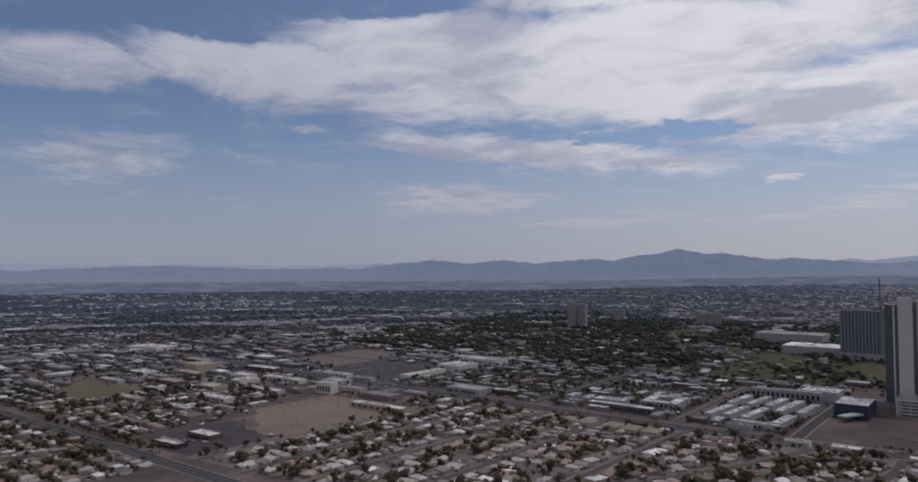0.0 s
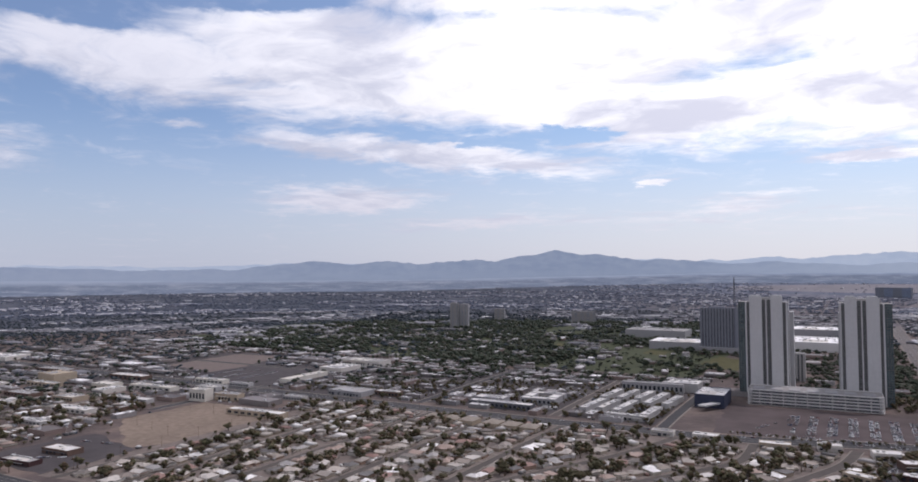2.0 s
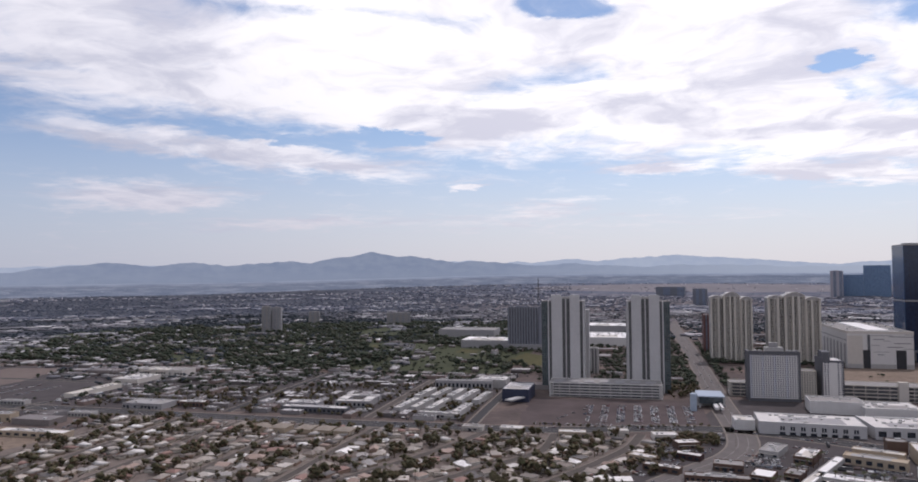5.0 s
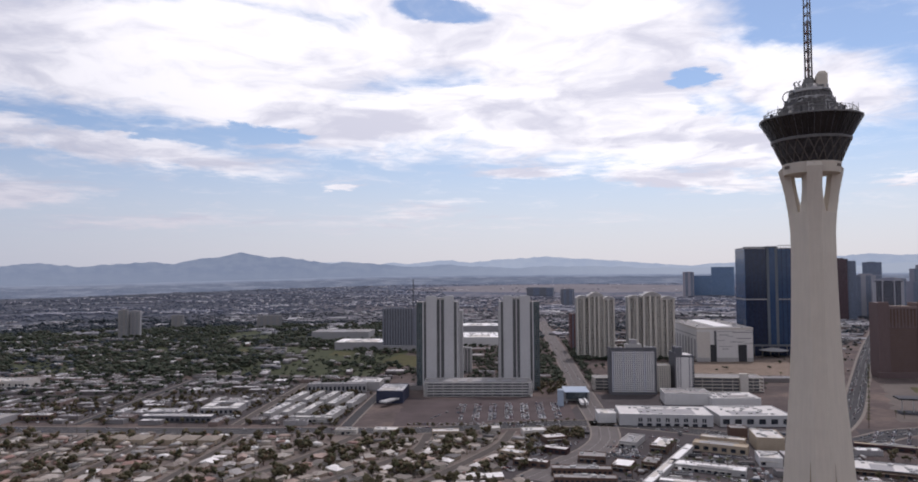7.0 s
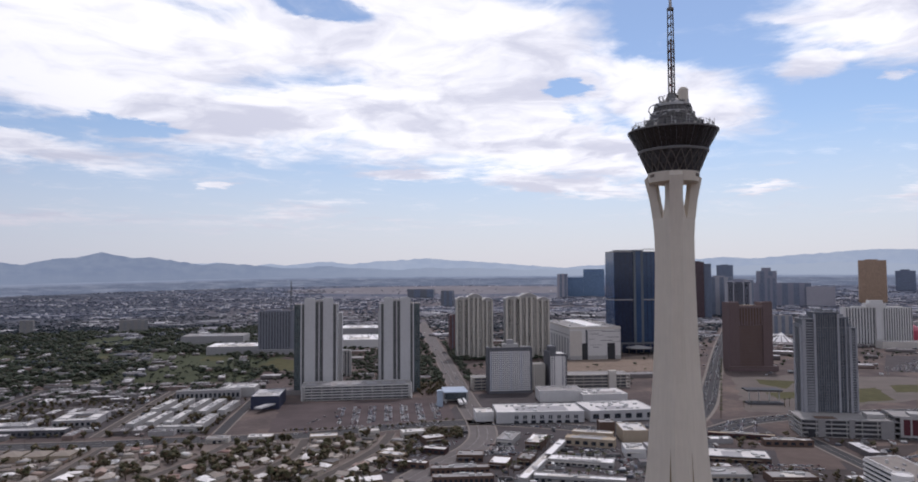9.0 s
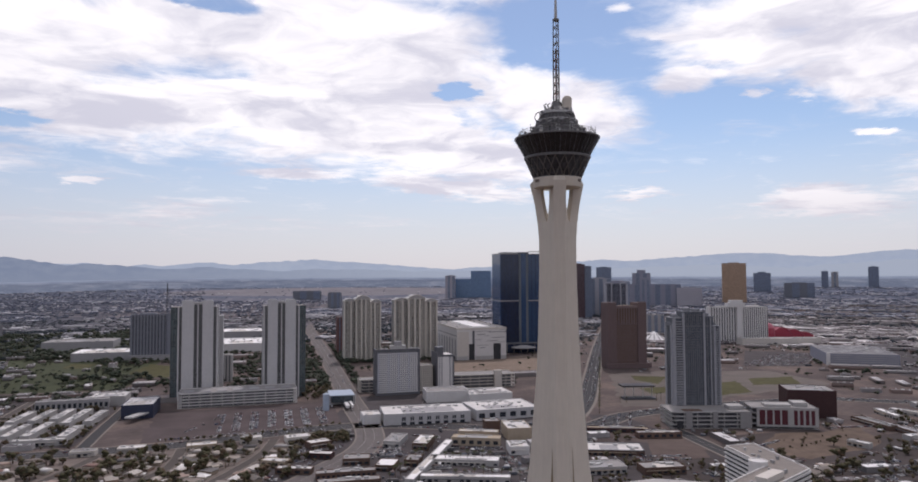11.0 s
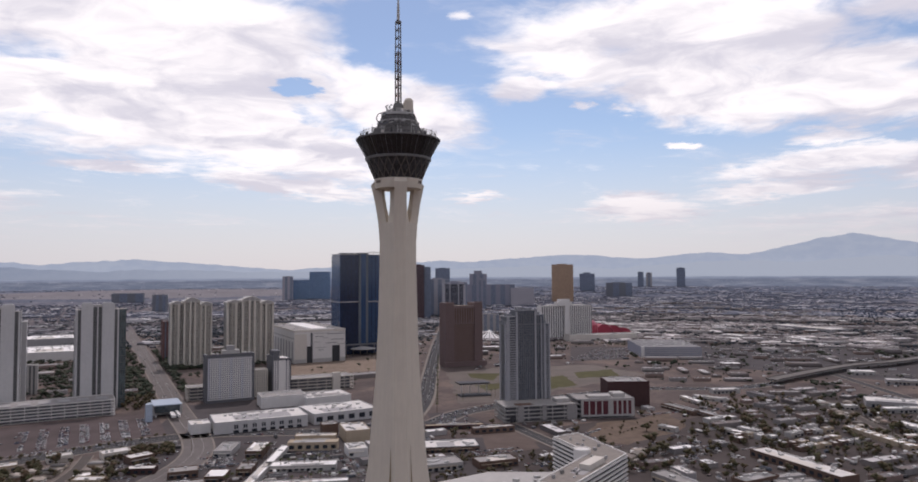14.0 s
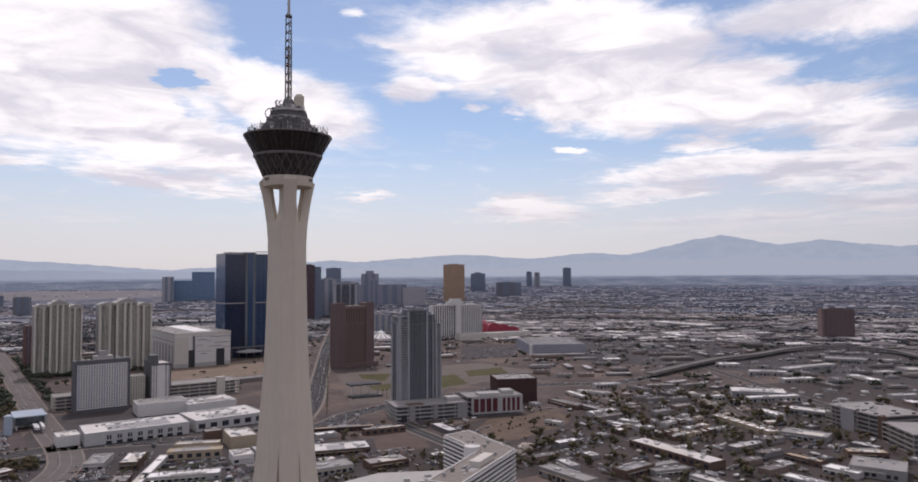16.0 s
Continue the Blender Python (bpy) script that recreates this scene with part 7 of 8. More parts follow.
FLAT_WALLS = ((0.20, 0.178, 0.17), (0.26, 0.242, 0.235), (0.16, 0.138, 0.132), (0.34, 0.325, 0.32), (0.14, 0.125, 0.124), (0.21, 0.20, 0.20), (0.22, 0.165, 0.145))
H_WALL = choice("house walls", "object", *HOUSE_WALLS)
H_ROOF = choice("house roofs", "object", *HOUSE_ROOFS)
H_WALL_I = choice("mixed house walls", "island", *HOUSE_WALLS)
H_ROOF_I = choice("mixed house roofs", "island", *HOUSE_ROOFS)
F_WALL = choice("flat block walls", "object", *FLAT_WALLS)
F_ROOF = choice("flat block roofs", "object", *FLAT_ROOFS)
F_WALL_I = choice("mixed block walls", "island", *FLAT_WALLS)
F_ROOF_I = choice("mixed block roofs", "island", *FLAT_ROOFS)
# haze is put into these far wall and roof colours
FAR_WALL = choice("haze-tinted far walls", "island", (0.18, 0.177, 0.19), (0.23, 0.225, 0.24), (0.165, 0.163, 0.177), (0.55, 0.535, 0.53), (0.17, 0.167, 0.18))
FAR_ROOF = choice("haze-tinted far roofs", "island", (0.14, 0.137, 0.15), (0.24, 0.235, 0.255), (0.125, 0.122, 0.135), (0.17, 0.165, 0.18), (0.62, 0.605, 0.60), (0.15, 0.147, 0.165), (0.48, 0.47, 0.48), (0.16, 0.157, 0.175), (0.20, 0.195, 0.21), (0.118, 0.115, 0.128), (0.23, 0.225, 0.24))


def hip(geo, x0, y0, x1, y1, z, rise, over=0.5):
    x0, y0, x1, y1 = x0 - over, y0 - over, x1 + over, y1 + over
    w, d = x1 - x0, y1 - y0
    if w >= d:
        r = [(x0 + d / 2, (y0 + y1) / 2), (x1 - d / 2, (y0 + y1) / 2)]
        f = [(0, 1, 5, 4), (1, 2, 5), (2, 3, 4, 5), (3, 0, 4)]
    else:
        r = [((x0 + x1) / 2, y0 + w / 2), ((x0 + x1) / 2, y1 - w / 2)]
        f = [(0, 1, 4), (1, 2, 5, 4), (2, 3, 5), (3, 0, 4, 5)]
    geo.add([(x0, y0, z), (x1, y0, z), (x1, y1, z), (x0, y1, z)] + [(*p, z + rise) for p in r], f + [(3, 2, 1, 0)])
    return geo


def house_geos(k):
    wall, roof = Geo(), Geo()
    if k == 0:
        wall.box(-7, -5, 0, 7, 5, 2.9)
        hip(roof, -7, -5, 7, 5, 2.9, 2.3)
    elif k == 1:
        wall.box(-8, -4.5, 0, 4, 4.5, 2.9).box(2, -8, 0, 8, 3, 2.9)
        hip(roof, -8, -4.5, 4, 4.5, 2.9, 2.1)
        hip(roof, 2, -8, 8, 3, 2.9, 1.9)
    elif k == 2:
        wall.box(-6.5, -6, 0, 6.5, 6, 3.0)
        roof.add([(-7.1, -6.6, 3.0), (7.1, -6.6, 3.0), (7.1, 6.6, 3.0), (-7.1, 6.6, 3.0), (-7.1, 0, 4.9), (7.1, 0, 4.9)], [(0, 1, 5, 4), (2, 3, 4, 5), (1, 2, 5), (3, 0, 4), (3, 2, 1, 0)])
    elif k == 3:
        wall.box(-7, -6, 0, 7, 4, 3.2).box(-3, 4, 0, 4, 8, 2.7)
        roof.box(-7.5, -6.5, 3.2, 7.5, 4.4, 3.5).box(-3.3, 4.4, 2.7, 4.3, 8.3, 2.95)
    else:
        wall.box(-5, -8, 0, 5, 8, 2.9).box(-9, -3, 0, -5, 4, 2.6)
        hip(roof, -5, -8, 5, 8, 2.9, 2.2)
        roof.box(-9.3, -3.3, 2.6, -5.5, 4.3, 2.8)
    return wall, roof


HOUSES = [house_geos(k) for k in range(5)]
HOUSE_TEMPL = {k: template((a, 0), (b, 1)) for k, (a, b) in enumerate(HOUSES)}
plots = []          # x, y, turn
trees = []          # x, y, size


def plant(x, y, lo=3.5, hi=9.0, p=1.0):
    if rng.random() < p and free(x, y, 2, 2):
        trees.append((x, y, lo + (hi - lo) * rng.random() ** 1.6))


# houses along both sides of each housing street
for line, width in STREETS:
    if width > 11:
        continue
    run = 0.0
    for a, b in zip(line, line[1:]):
        a, b = Vector(a), Vector(b)
        d = b - a
        n = Vector((d.y, -d.x)).normalized()
        turn = -math.degrees(math.atan2(d.x, d.y))
        run += d.length
        if run < 13.0:
            continue
        run -= 13.0
        for s in (-1, 1):
            p = b + n * s * (width / 2 + 11.5 + rng.uniform(-2.5, 2.5))
            if p.y > 780 or math.hypot(p.x, p.y) < 520:
                continue
            if free(p.x, p.y, 11, 10, turn):
                plots.append((p.x, p.y, turn + (90 if s > 0 else -90) + rng.choice((0, 90, 180, 270)) + rng.uniform(-6, 6)))
                mark(p.x, p.y, 10.5, 10, turn, 0)
            for _ in range(4):
                q = b + n * s * rng.uniform(width / 2 + 2.5, width / 2 + 36) + d.normalized() * rng.uniform(-8, 8)
                plant(q.x, q.y, 4.5, 12.5, 0.9)
# housing between and beyond the streets
for x in np.arange(-1500, -640, 14.0):
    for y in np.arange(90, 440, 22.0):
        px, py = x + rng.uniform(-2, 2), y + rng.uniform(-3, 3)
        if math.hypot(px, py) > 560 and free(px, py, 12, 11):
            plots.append((px, py, rng.choice((0, 90, 180, 270))))
            mark(px, py, 10.5, 10, 0, 0)
        for _ in range(2):
            plant(px + rng.uniform(-7, 7), py + rng.uniform(7, 13), 4.5, 12, 0.85)
# houses that fill what the streets left free
for x in np.arange(-640, 20, 12.5):
    for y in np.arange(430, 790, 12.5):
        px, py = x + rng.uniform(-3, 3), y + rng.uniform(-3, 3)
        if math.hypot(px, py) > 530 and (px < -330 or py > 480 - (px + 330) * -0.2) and free(px, py, 12, 11, 20):
            plots.append((px, py, 20 + rng.choice((0, 90, 180, 270)) + rng.uniform(-8, 8)))
            mark(px, py, 10.5, 10, 20, 0)
plots.sort(key=lambda p: math.hypot(p[0], p[1]))
for i, (x, y, a) in enumerate(plots[:300]):
    k = rng.randrange(5)
    if i < 5:
        k = i
        t = thing("house", "low stucco house with shingled roof on a desert lot", "house", x, y, 0, a, "housing streets")
        part("wall", HOUSES[k][0], H_WALL, t)
        part("roof", HOUSES[k][1], H_ROOF, t)
        HOUSES[k] = (*HOUSES[k], t)
    else:
        o = copy_thing(HOUSES[k][2], pose(x, y, 0, 0, 0, a))
        u = rng.uniform(0.8, 1.1)
        o.scale = (u, u * rng.uniform(0.8, 1.05), rng.uniform(0.85, 1.1))
baked("houses", "more low stucco houses of the same streets", "houses", HOUSE_TEMPL,
      [(rng.randrange(5), x, y, a, rng.uniform(0.78, 1.1), rng.uniform(0.75, 1.05), rng.uniform(0.85, 1.1)) for x, y, a in plots[300:]], [H_WALL_I, H_ROOF_I])

# yards: block walls, sheds and drives round the houses
box0 = template((Geo().box(-0.5, -0.5, 0, 0.5, 0.5, 1), 0))
walls_, sheds_, drives_ = [], [], []
for x, y, a in plots:
    if math.hypot(x, y) > 1150:
        continue
    c, s = math.cos(radians(a)), math.sin(radians(a))
    for u, v, w, d in ((-7.6, 0, 0.3, 14), (0, 9.5, 15, 0.3)):
        if rng.random() < 0.75:
            walls_.append((0, x + u * c - v * s, y + u * s + v * c, a, w, d, 1.8))
    for _ in range(rng.randrange(5)):
        u, v = rng.uniform(-7, 7), rng.uniform(6, 10)
        sheds_.append((0, x + u * c - v * s, y + u * s + v * c, a, rng.uniform(2, 4.5), rng.uniform(2, 3.5), rng.uniform(2.1, 2.7)))
    u = rng.uniform(-4, 4)
    drives_.append((0, x + u * c + 8 * s, y + u * s - 8 * c, a, rng.uniform(3, 5.5), 6, 0.09))
baked("garden_walls", "pale block walls between house plots", "walls", {0: box0}, walls_, [M_PAVE])
baked("garden_sheds", "small sheds and patio roofs behind houses", "sheds", {0: box0}, sheds_, [H_ROOF_I])
baked("driveways", "pale concrete driveways of the houses", "driveways", {0: box0}, drives_, [M_PAVE])

# hip-roofed apartment rows along the avenue
row = []
for x in (-452, -428, -404, -372, -348, -324):
    if not row:
        t = thing("apartment_house", "grey-brown hip-roofed apartment house by the avenue", "house", x, 742, 0, 0, "apartment row")
        part("wall", Geo().box(-10, -7, 0, 10, 16, 5.5), M_TAN, t)
        part("roof", hip(Geo(), -10, -7, 10, 16, 5.5, 2.4), plain("grey-brown shingle", (0.25, 0.215, 0.18), 0.9), t)
        row.append(t)
    else:
        copy_thing(row[0], pose(x, 742, 0))


# flat-roofed blocks
def flat_geo(w, d, h, units):
    a, b, c = Geo().box(-w / 2, -d / 2, 0, w / 2, d / 2, h), Geo(), Geo()
    b.box(-w / 2 + 0.4, -d / 2 + 0.4, h, w / 2 - 0.4, d / 2 - 0.4, h + 0.2)
    for q in ((-w / 2 - 0.1, -d / 2 - 0.1, w / 2 + 0.1, -d / 2 + 0.4), (-w / 2 - 0.1, d / 2 - 0.4, w / 2 + 0.1, d / 2 + 0.1), (-w / 2 - 0.1, -d / 2 + 0.4, -w / 2 + 0.4, d / 2 - 0.4), (w / 2 - 0.4, -d / 2 + 0.4, w / 2 + 0.1, d / 2 - 0.4)):
        a.box(q[0], q[1], h - 0.2, q[2], q[3], h + 0.7)
    r = random.Random(int(w * 31 + d))
    c = []
    for _ in range(units):
        x, y, s = r.uniform(-w * 0.4, w * 0.4), r.uniform(-d * 0.4, d * 0.4), r.uniform(0.8, 1.8)
        c.append(Geo().box(x - s, y - s, h + 0.2, x + s, y + s, h + 0.2 + r.uniform(0.8, 1.6)))
    return a, b, c


FLAT_SIZES = ((16, 11, 3.6), (28, 12, 4.8), (22, 18, 4.2), (42, 13, 5.0), (34, 24, 5), (12, 28, 4.6), (56, 28, 6.5), (13, 44, 5))
FLATS = [flat_geo(*s, 2 + i % 2) for i, s in enumerate(FLAT_SIZES)]
FLAT_TEMPL = {k: template((a, 0), (b, 1), *[(u, 2) for u in c]) for k, (a, b, c) in enumerate(FLATS)}
blocks = []


def scatter_flats(x0, x1, y0, y1, step, kinds, turn=0.0, jitter=0.25, fill=0.8, tree=0.5, inside=None):
    for x in np.arange(x0, x1, step):
        for y in np.arange(y0, y1, step * 0.8):
            px, py = x + rng.uniform(-jitter, jitter) * step, y + rng.uniform(-jitter, jitter) * step
            if math.hypot(px, py) < 560 or (inside and not inside(px, py)):
                continue
            k = rng.choice(kinds)
            w, d, h = FLAT_SIZES[k]
            a = turn + rng.choice((0, 0, 0, 90))
            if rng.random() < fill and free(px, py, w + 4, d + 4, a):
                blocks.append((px, py, a, k))
                mark(px, py, w, d, a, 1)
            for _ in range(4):
                plant(px + rng.uniform(-0.6, 0.6) * step, py + rng.uniform(-0.6, 0.6) * step, 3.5, 9, tree)


scatter_flats(-760, -205, 838, 1200, 25, (0, 1, 1, 2, 3, 5, 5), 0, 0.2, 0.9, 0.75)
scatter_flats(-1700, -660, 430, 1250, 34, (0, 1, 2, 4, 4, 6, 3), 0, 0.3, 0.7, 0.45)
scatter_flats(-170, 60, 640, 815, 24, (0, 0, 2, 5), 20, 0.3, 0.5, 0.5)
scatter_flats(250, 450, 520, 740, 22, (0, 0, 1, 2), -6, 0.3, 0.5, 0.7)
scatter_flats(450, 1000, 150, 720, 25, (0, 0, 1, 1, 3, 5, 7), -8, 0.3, 0.5, 0.35)
scatter_flats(900, 2500, 60, 1300, 42, (4, 6, 6, 3, 7, 1, 2, 0), -32, 0.4, 0.46, 0.09)
scatter_flats(1250, 2600, 1250, 2500, 46, (4, 6, 6, 3, 2, 1), -30, 0.35, 0.55, 0.25)
scatter_flats(-200, 560, 1120, 2500, 60, (0, 1, 2, 4, 6), 0, 0.35, 0.32, 0.8)
scatter_flats(560, 1250, 1250, 2500, 54, (1, 2, 4, 6), -28, 0.35, 0.4, 0.5)
scatter_flats(-1500, -200, 1150, 1900, 40, (0, 0, 1, 5, 3), 10, 0.45, 0.42, 0.6)
blocks.sort(key=lambda p: math.hypot(p[0], p[1]))
made = {}
for x, y, a, k in blocks[:230]:
    if k not in made:
        t = thing("flat_roofed_block", "low flat-roofed block with rooftop units", "building", x, y, 0, a, "low blocks")
        part("wall", FLATS[k][0], F_WALL, t)
        top = part("roof", FLATS[k][1], F_ROOF, t)
        for u in FLATS[k][2]:
            part("roof_unit", u, M_STEEL, top)
        made[k] = t
    else:
        copy_thing(made[k], pose(x, y, 0, 0, 0, a))
baked("flat_roofed_blocks", "many more low flat-roofed shops and sheds", "buildings", FLAT_TEMPL,
      [(k, x, y, a, rng.uniform(0.85, 1.2), rng.uniform(0.85, 1.2), rng.uniform(0.8, 1.3)) for x, y, a, k in blocks[230:]], [F_WALL_I, F_ROOF_I, M_STEEL])

# ---- trees ----
M_LEAF = choice("dusty leaves", "island", (0.074, 0.068, 0.038), (0.058, 0.056, 0.033), (0.094, 0.082, 0.049), (0.108, 0.076, 0.050), rough=0.9, vary=0.4)
M_LEAF_WOOD = choice("watered leaves", "island", (0.046, 0.056, 0.039), (0.037, 0.047, 0.034), (0.058, 0.067, 0.046), (0.068, 0.067, 0.050), rough=0.9, vary=0.4)
# far leaves carry painted haze, bluer again beyond 3000 m
M_LEAF_FAR = choice("haze-tinted far trees", "island", (0.046, 0.056, 0.066), (0.040, 0.050, 0.059), (0.058, 0.068, 0.079), rough=0.9, vary=0.3)
M_LEAF_DIM = choice("haze-tinted distant trees", "island", (0.062, 0.080, 0.118), (0.054, 0.072, 0.108), (0.078, 0.096, 0.134), rough=0.9, vary=0.2)
M_BARK = plain("dry bark", (0.12, 0.085, 0.06), 0.95, vary=0.3, size=2.0)


def clump(geo, x, y, z, r, rr):
    """One ragged tuft of leaves."""
    p = []
    for d in ((1, 0, 0), (-1, 0, 0), (0, 1, 0), (0, -1, 0), (0, 0, 1), (0, 0, -0.7)):
        s = r * rr.uniform(0.65, 1.3)
        p.append((x + d[0] * s + rr.uniform(-0.2, 0.2) * r, y + d[1] * s + rr.uniform(-0.2, 0.2) * r, z + d[2] * s * 0.8))
    geo.add(p, [(0, 2, 4), (2, 1, 4), (1, 3, 4), (3, 0, 4), (2, 0, 5), (1, 2, 5), (3, 1, 5), (0, 3, 5)])


def crown_geo(seed, n, small, tall=1.0):
    """A crown of unit height 1, wide about 0.9: rounded lobes set with tufts."""
    rr = random.Random(seed)
    g = Geo()
    lobes = [(0, 0, 0.58, 0.30)] + [(rr.uniform(-0.24, 0.24), rr.uniform(-0.24, 0.24), rr.uniform(0.38, 0.66), rr.uniform(0.18, 0.28)) for _ in range(4)]
    for lx, ly, lz, lr in lobes[:max(1, min(5, n // 3))]:
        clump(g, lx, ly, lz * tall, lr * 1.05, rr)
    for _ in range(n):
        lx, ly, lz, lr = rr.choice(lobes)
        v = Vector((rr.gauss(0, 1), rr.gauss(0, 1), rr.gauss(0, 0.8))).normalized() * lr * rr.uniform(0.6, 1.0)
        clump(g, lx + v.x, ly + v.y, (lz + v.z) * tall, small * rr.uniform(0.6, 1.2), rr)
    return g


def trunk_geo(seed):
    rr = random.Random(seed)
    g = Geo().lathe([(0.045, 0), (0.03, 0.2), (0.022, 0.45)], 7)
    for _ in range(4):
        a = rr.uniform(0, 6.28)
        g.bar((0, 0, rr.uniform(0.22, 0.36)), (0.2 * math.cos(a), 0.2 * math.sin(a), rr.uniform(0.5, 0.62)), 0.022)
    return g


NEAR_CROWNS = [crown_geo(40 + i, 120, 0.105, (1.0, 1.0, 1.25, 0.9, 1.4)[i]) for i in range(5)]
MID_TEMPL = {i: template((crown_geo(60 + i, 12, 0.21, (1.0, 0.9, 1.2, 1.1)[i]), 0), (Geo().lathe([(0.04, 0), (0.025, 0.5)], 4), 1)) for i in range(4)}
WOOD_TEMPL = {i: template((crown_geo(70 + i, 6, 0.29), 0)) for i in range(4)}
FAR_TEMPL = {i: template((crown_geo(80 + i, 2, 0.36), 0)) for i in range(4)}
DIM_TEMPL = {i: template((crown_geo(90 + i, 1, 0.36), 0)) for i in range(4)}
# the wooded belt of the golf course, and trees through the rest of the town
for _ in range(11000):
    y = 1200 + 1300 * rng.random() ** 1.15
    x = rng.uniform(-1500, -210) - (y - 1200) * 0.1
    if noise.noise((x * 0.006, y * 0.006, 2)) + 0.6 * noise.noise((x * 0.02, y * 0.02, 8)) > -0.06 + max(0.0, (x + 640) / 1100):
        plant(x, y, 6, 15.5)
for _ in range(280):
    plant(rng.uniform(48, 94), rng.uniform(1040, 1500), 5, 11)
for _ in range(200):
    plant(rng.uniform(-60, 50), rng.uniform(1140, 1400), 5, 10)
for _ in range(240):
    plant(rng.uniform(126, 150), rng.uniform(1120, 1800), 5, 11)
for _ in range(160):
    plant(rng.uniform(150, 380), rng.uniform(1450, 1486), 5, 10)
for _ in range(600):
    plant(rng.uniform(-120, 100), rng.uniform(1400, 2300), 6, 12)
for _ in range(260):
    plant(rng.uniform(140, 420), rng.uniform(1540, 2300), 6, 12)
for _ in range(900):
    plant(rng.uniform(-2300, -900), rng.uniform(300, 1300), 4, 10)
for _ in range(420):
    plant(rng.uniform(-330, 20), rng.uniform(560, 800), 5, 12)
for _ in range(260):
    plant(rng.uniform(-640, -300), rng.uniform(400, 790), 5, 12)
for _ in range(70):
    cx, cy = rng.uniform(470, 1400), rng.uniform(200, 800)
    for _ in range(rng.randrange(1, 5)):
        plant(cx + rng.uniform(-9, 9), cy + rng.uniform(-9, 9), 7, 14)
for _ in range(900):
    plant(rng.uniform(-760, -205), rng.uniform(836, 1200), 4.5, 10)
for k in range(26):
    trees.append((-120 + 8 * k + rng.uniform(-2, 2), 836 + (k > 12) * 2.6 * (k - 12) + rng.uniform(-1, 2), rng.uniform(3, 6)))
for _ in range(130):
    u, v = rng.random(), rng.random()
    plant(20 + 65 * u, 780 + 45 * v, 4, 8)
for _ in range(160):
    plant(rng.uniform(-330, -160), rng.uniform(1240, 1640), 6, 13)
for _ in range(90):
    plant(rng.uniform(450, 900), rng.uniform(250, 700), 5, 11)
for _ in range(24):
    u, v = rng.random(), rng.random()
    trees.append((505 + 130 * u + 20 * v, 600 + 60 * v + 30 * u, rng.uniform(1.4, 4.5)))
# loose groups and rows of trees on the industrial plots
for _ in range(46):
    cx, cy, a, n = rng.uniform(900, 2300), rng.uniform(80, 1250), radians(rng.choice((-32, 58))), rng.randrange(3, 12)
    for i in range(n):
        plant(cx + (i * 9 + rng.uniform(-3, 3)) * math.cos(a), cy + (i * 9 + rng.uniform(-3, 3)) * math.sin(a), 5, 12)
# thin dark trees in rows round the white-roofed courts, and single trees on the scrub lots
for i in range(13):
    u = i / 12
    trees.append((775 - 64 * u + rng.uniform(-1, 1), 505 - 75 * u + rng.uniform(-1, 1), rng.uniform(6, 9.5)))
for i in range(16):
    u = i / 15
    trees.append((634 + 96 * u, 511 - 15 * u + rng.uniform(-2, 2), rng.uniform(3.5, 6)))
    trees.append((640 + 64 * u, 483 - 3 * u + rng.uniform(-3, 3), rng.uniform(3, 5.5)))
for x, y, h in ((578, 619, 13), (532, 566, 14), (639, 621, 8), (694, 601, 11), (704, 584, 12), (708, 563, 12), (793, 593, 14), (818, 538, 10), (586, 533, 8), (592, 528, 7), (586, 501, 9), (508, 468, 10), (512, 476, 8), (556, 640, 5), (604, 640, 6)):
    trees.append((x, y, h))
# the green park beyond the fluted towers and the hall
for _ in range(420):
    a, D = radians(rng.uniform(5.5, 17)), rng.uniform(2150, 2900)
    plant(D * math.sin(a), D * math.cos(a), 6, 14)
# the wooded quarter beyond the motorway
for _ in range(1500):
    u, v = rng.random(), rng.random()
    x = (2205 * (1 - u) + 2734 * u) * (1 - v) + (2930 * (1 - u) + 3827 * u) * v
    y = (1451 * (1 - u) + 978 * u) * (1 - v) + (1927 * (1 - u) + 1366 * u) * v
    plant(x, y, 6, 13)
trees.sort(key=lambda p: math.hypot(p[0], p[1]))
stems = []
for i, (x, y, s) in enumerate(trees[:260]):
    k = rng.randrange(5) if i > 4 else i
    m = pose(x, y, 0, 0, 0, rng.uniform(0, 360))
    if i < 5:
        t = thing("tree", "dusty green street tree with ragged crown", "tree", x, y, 0, 0, "street trees")
        t.scale = (7, 7, 7)
        part("trunk", trunk_geo(i), M_BARK, t)
        part("crown", NEAR_CROWNS[k], M_LEAF, t)
        stems.append(t)
    else:
        o = copy_thing(stems[k], m)
        o.scale = (s * 1.1, s * 1.1, s)
mid = [p for p in trees[260:] if math.hypot(p[0], p[1]) < 1150]
wooded = lambda x, y: 1150 <= math.hypot(x, y) < (2500 if x < -120 else 1900)
wood = [p for p in trees[260:] if wooded(p[0], p[1])]
far = [p for p in trees[260:] if math.hypot(p[0], p[1]) >= 1900 and not wooded(p[0], p[1])]
baked("trees", "many dusty green trees through the town", "trees", MID_TEMPL, [(rng.randrange(4), x, y, rng.uniform(0, 360), s * 1.15, s * 1.15, s) for x, y, s in mid], [M_LEAF, M_BARK])
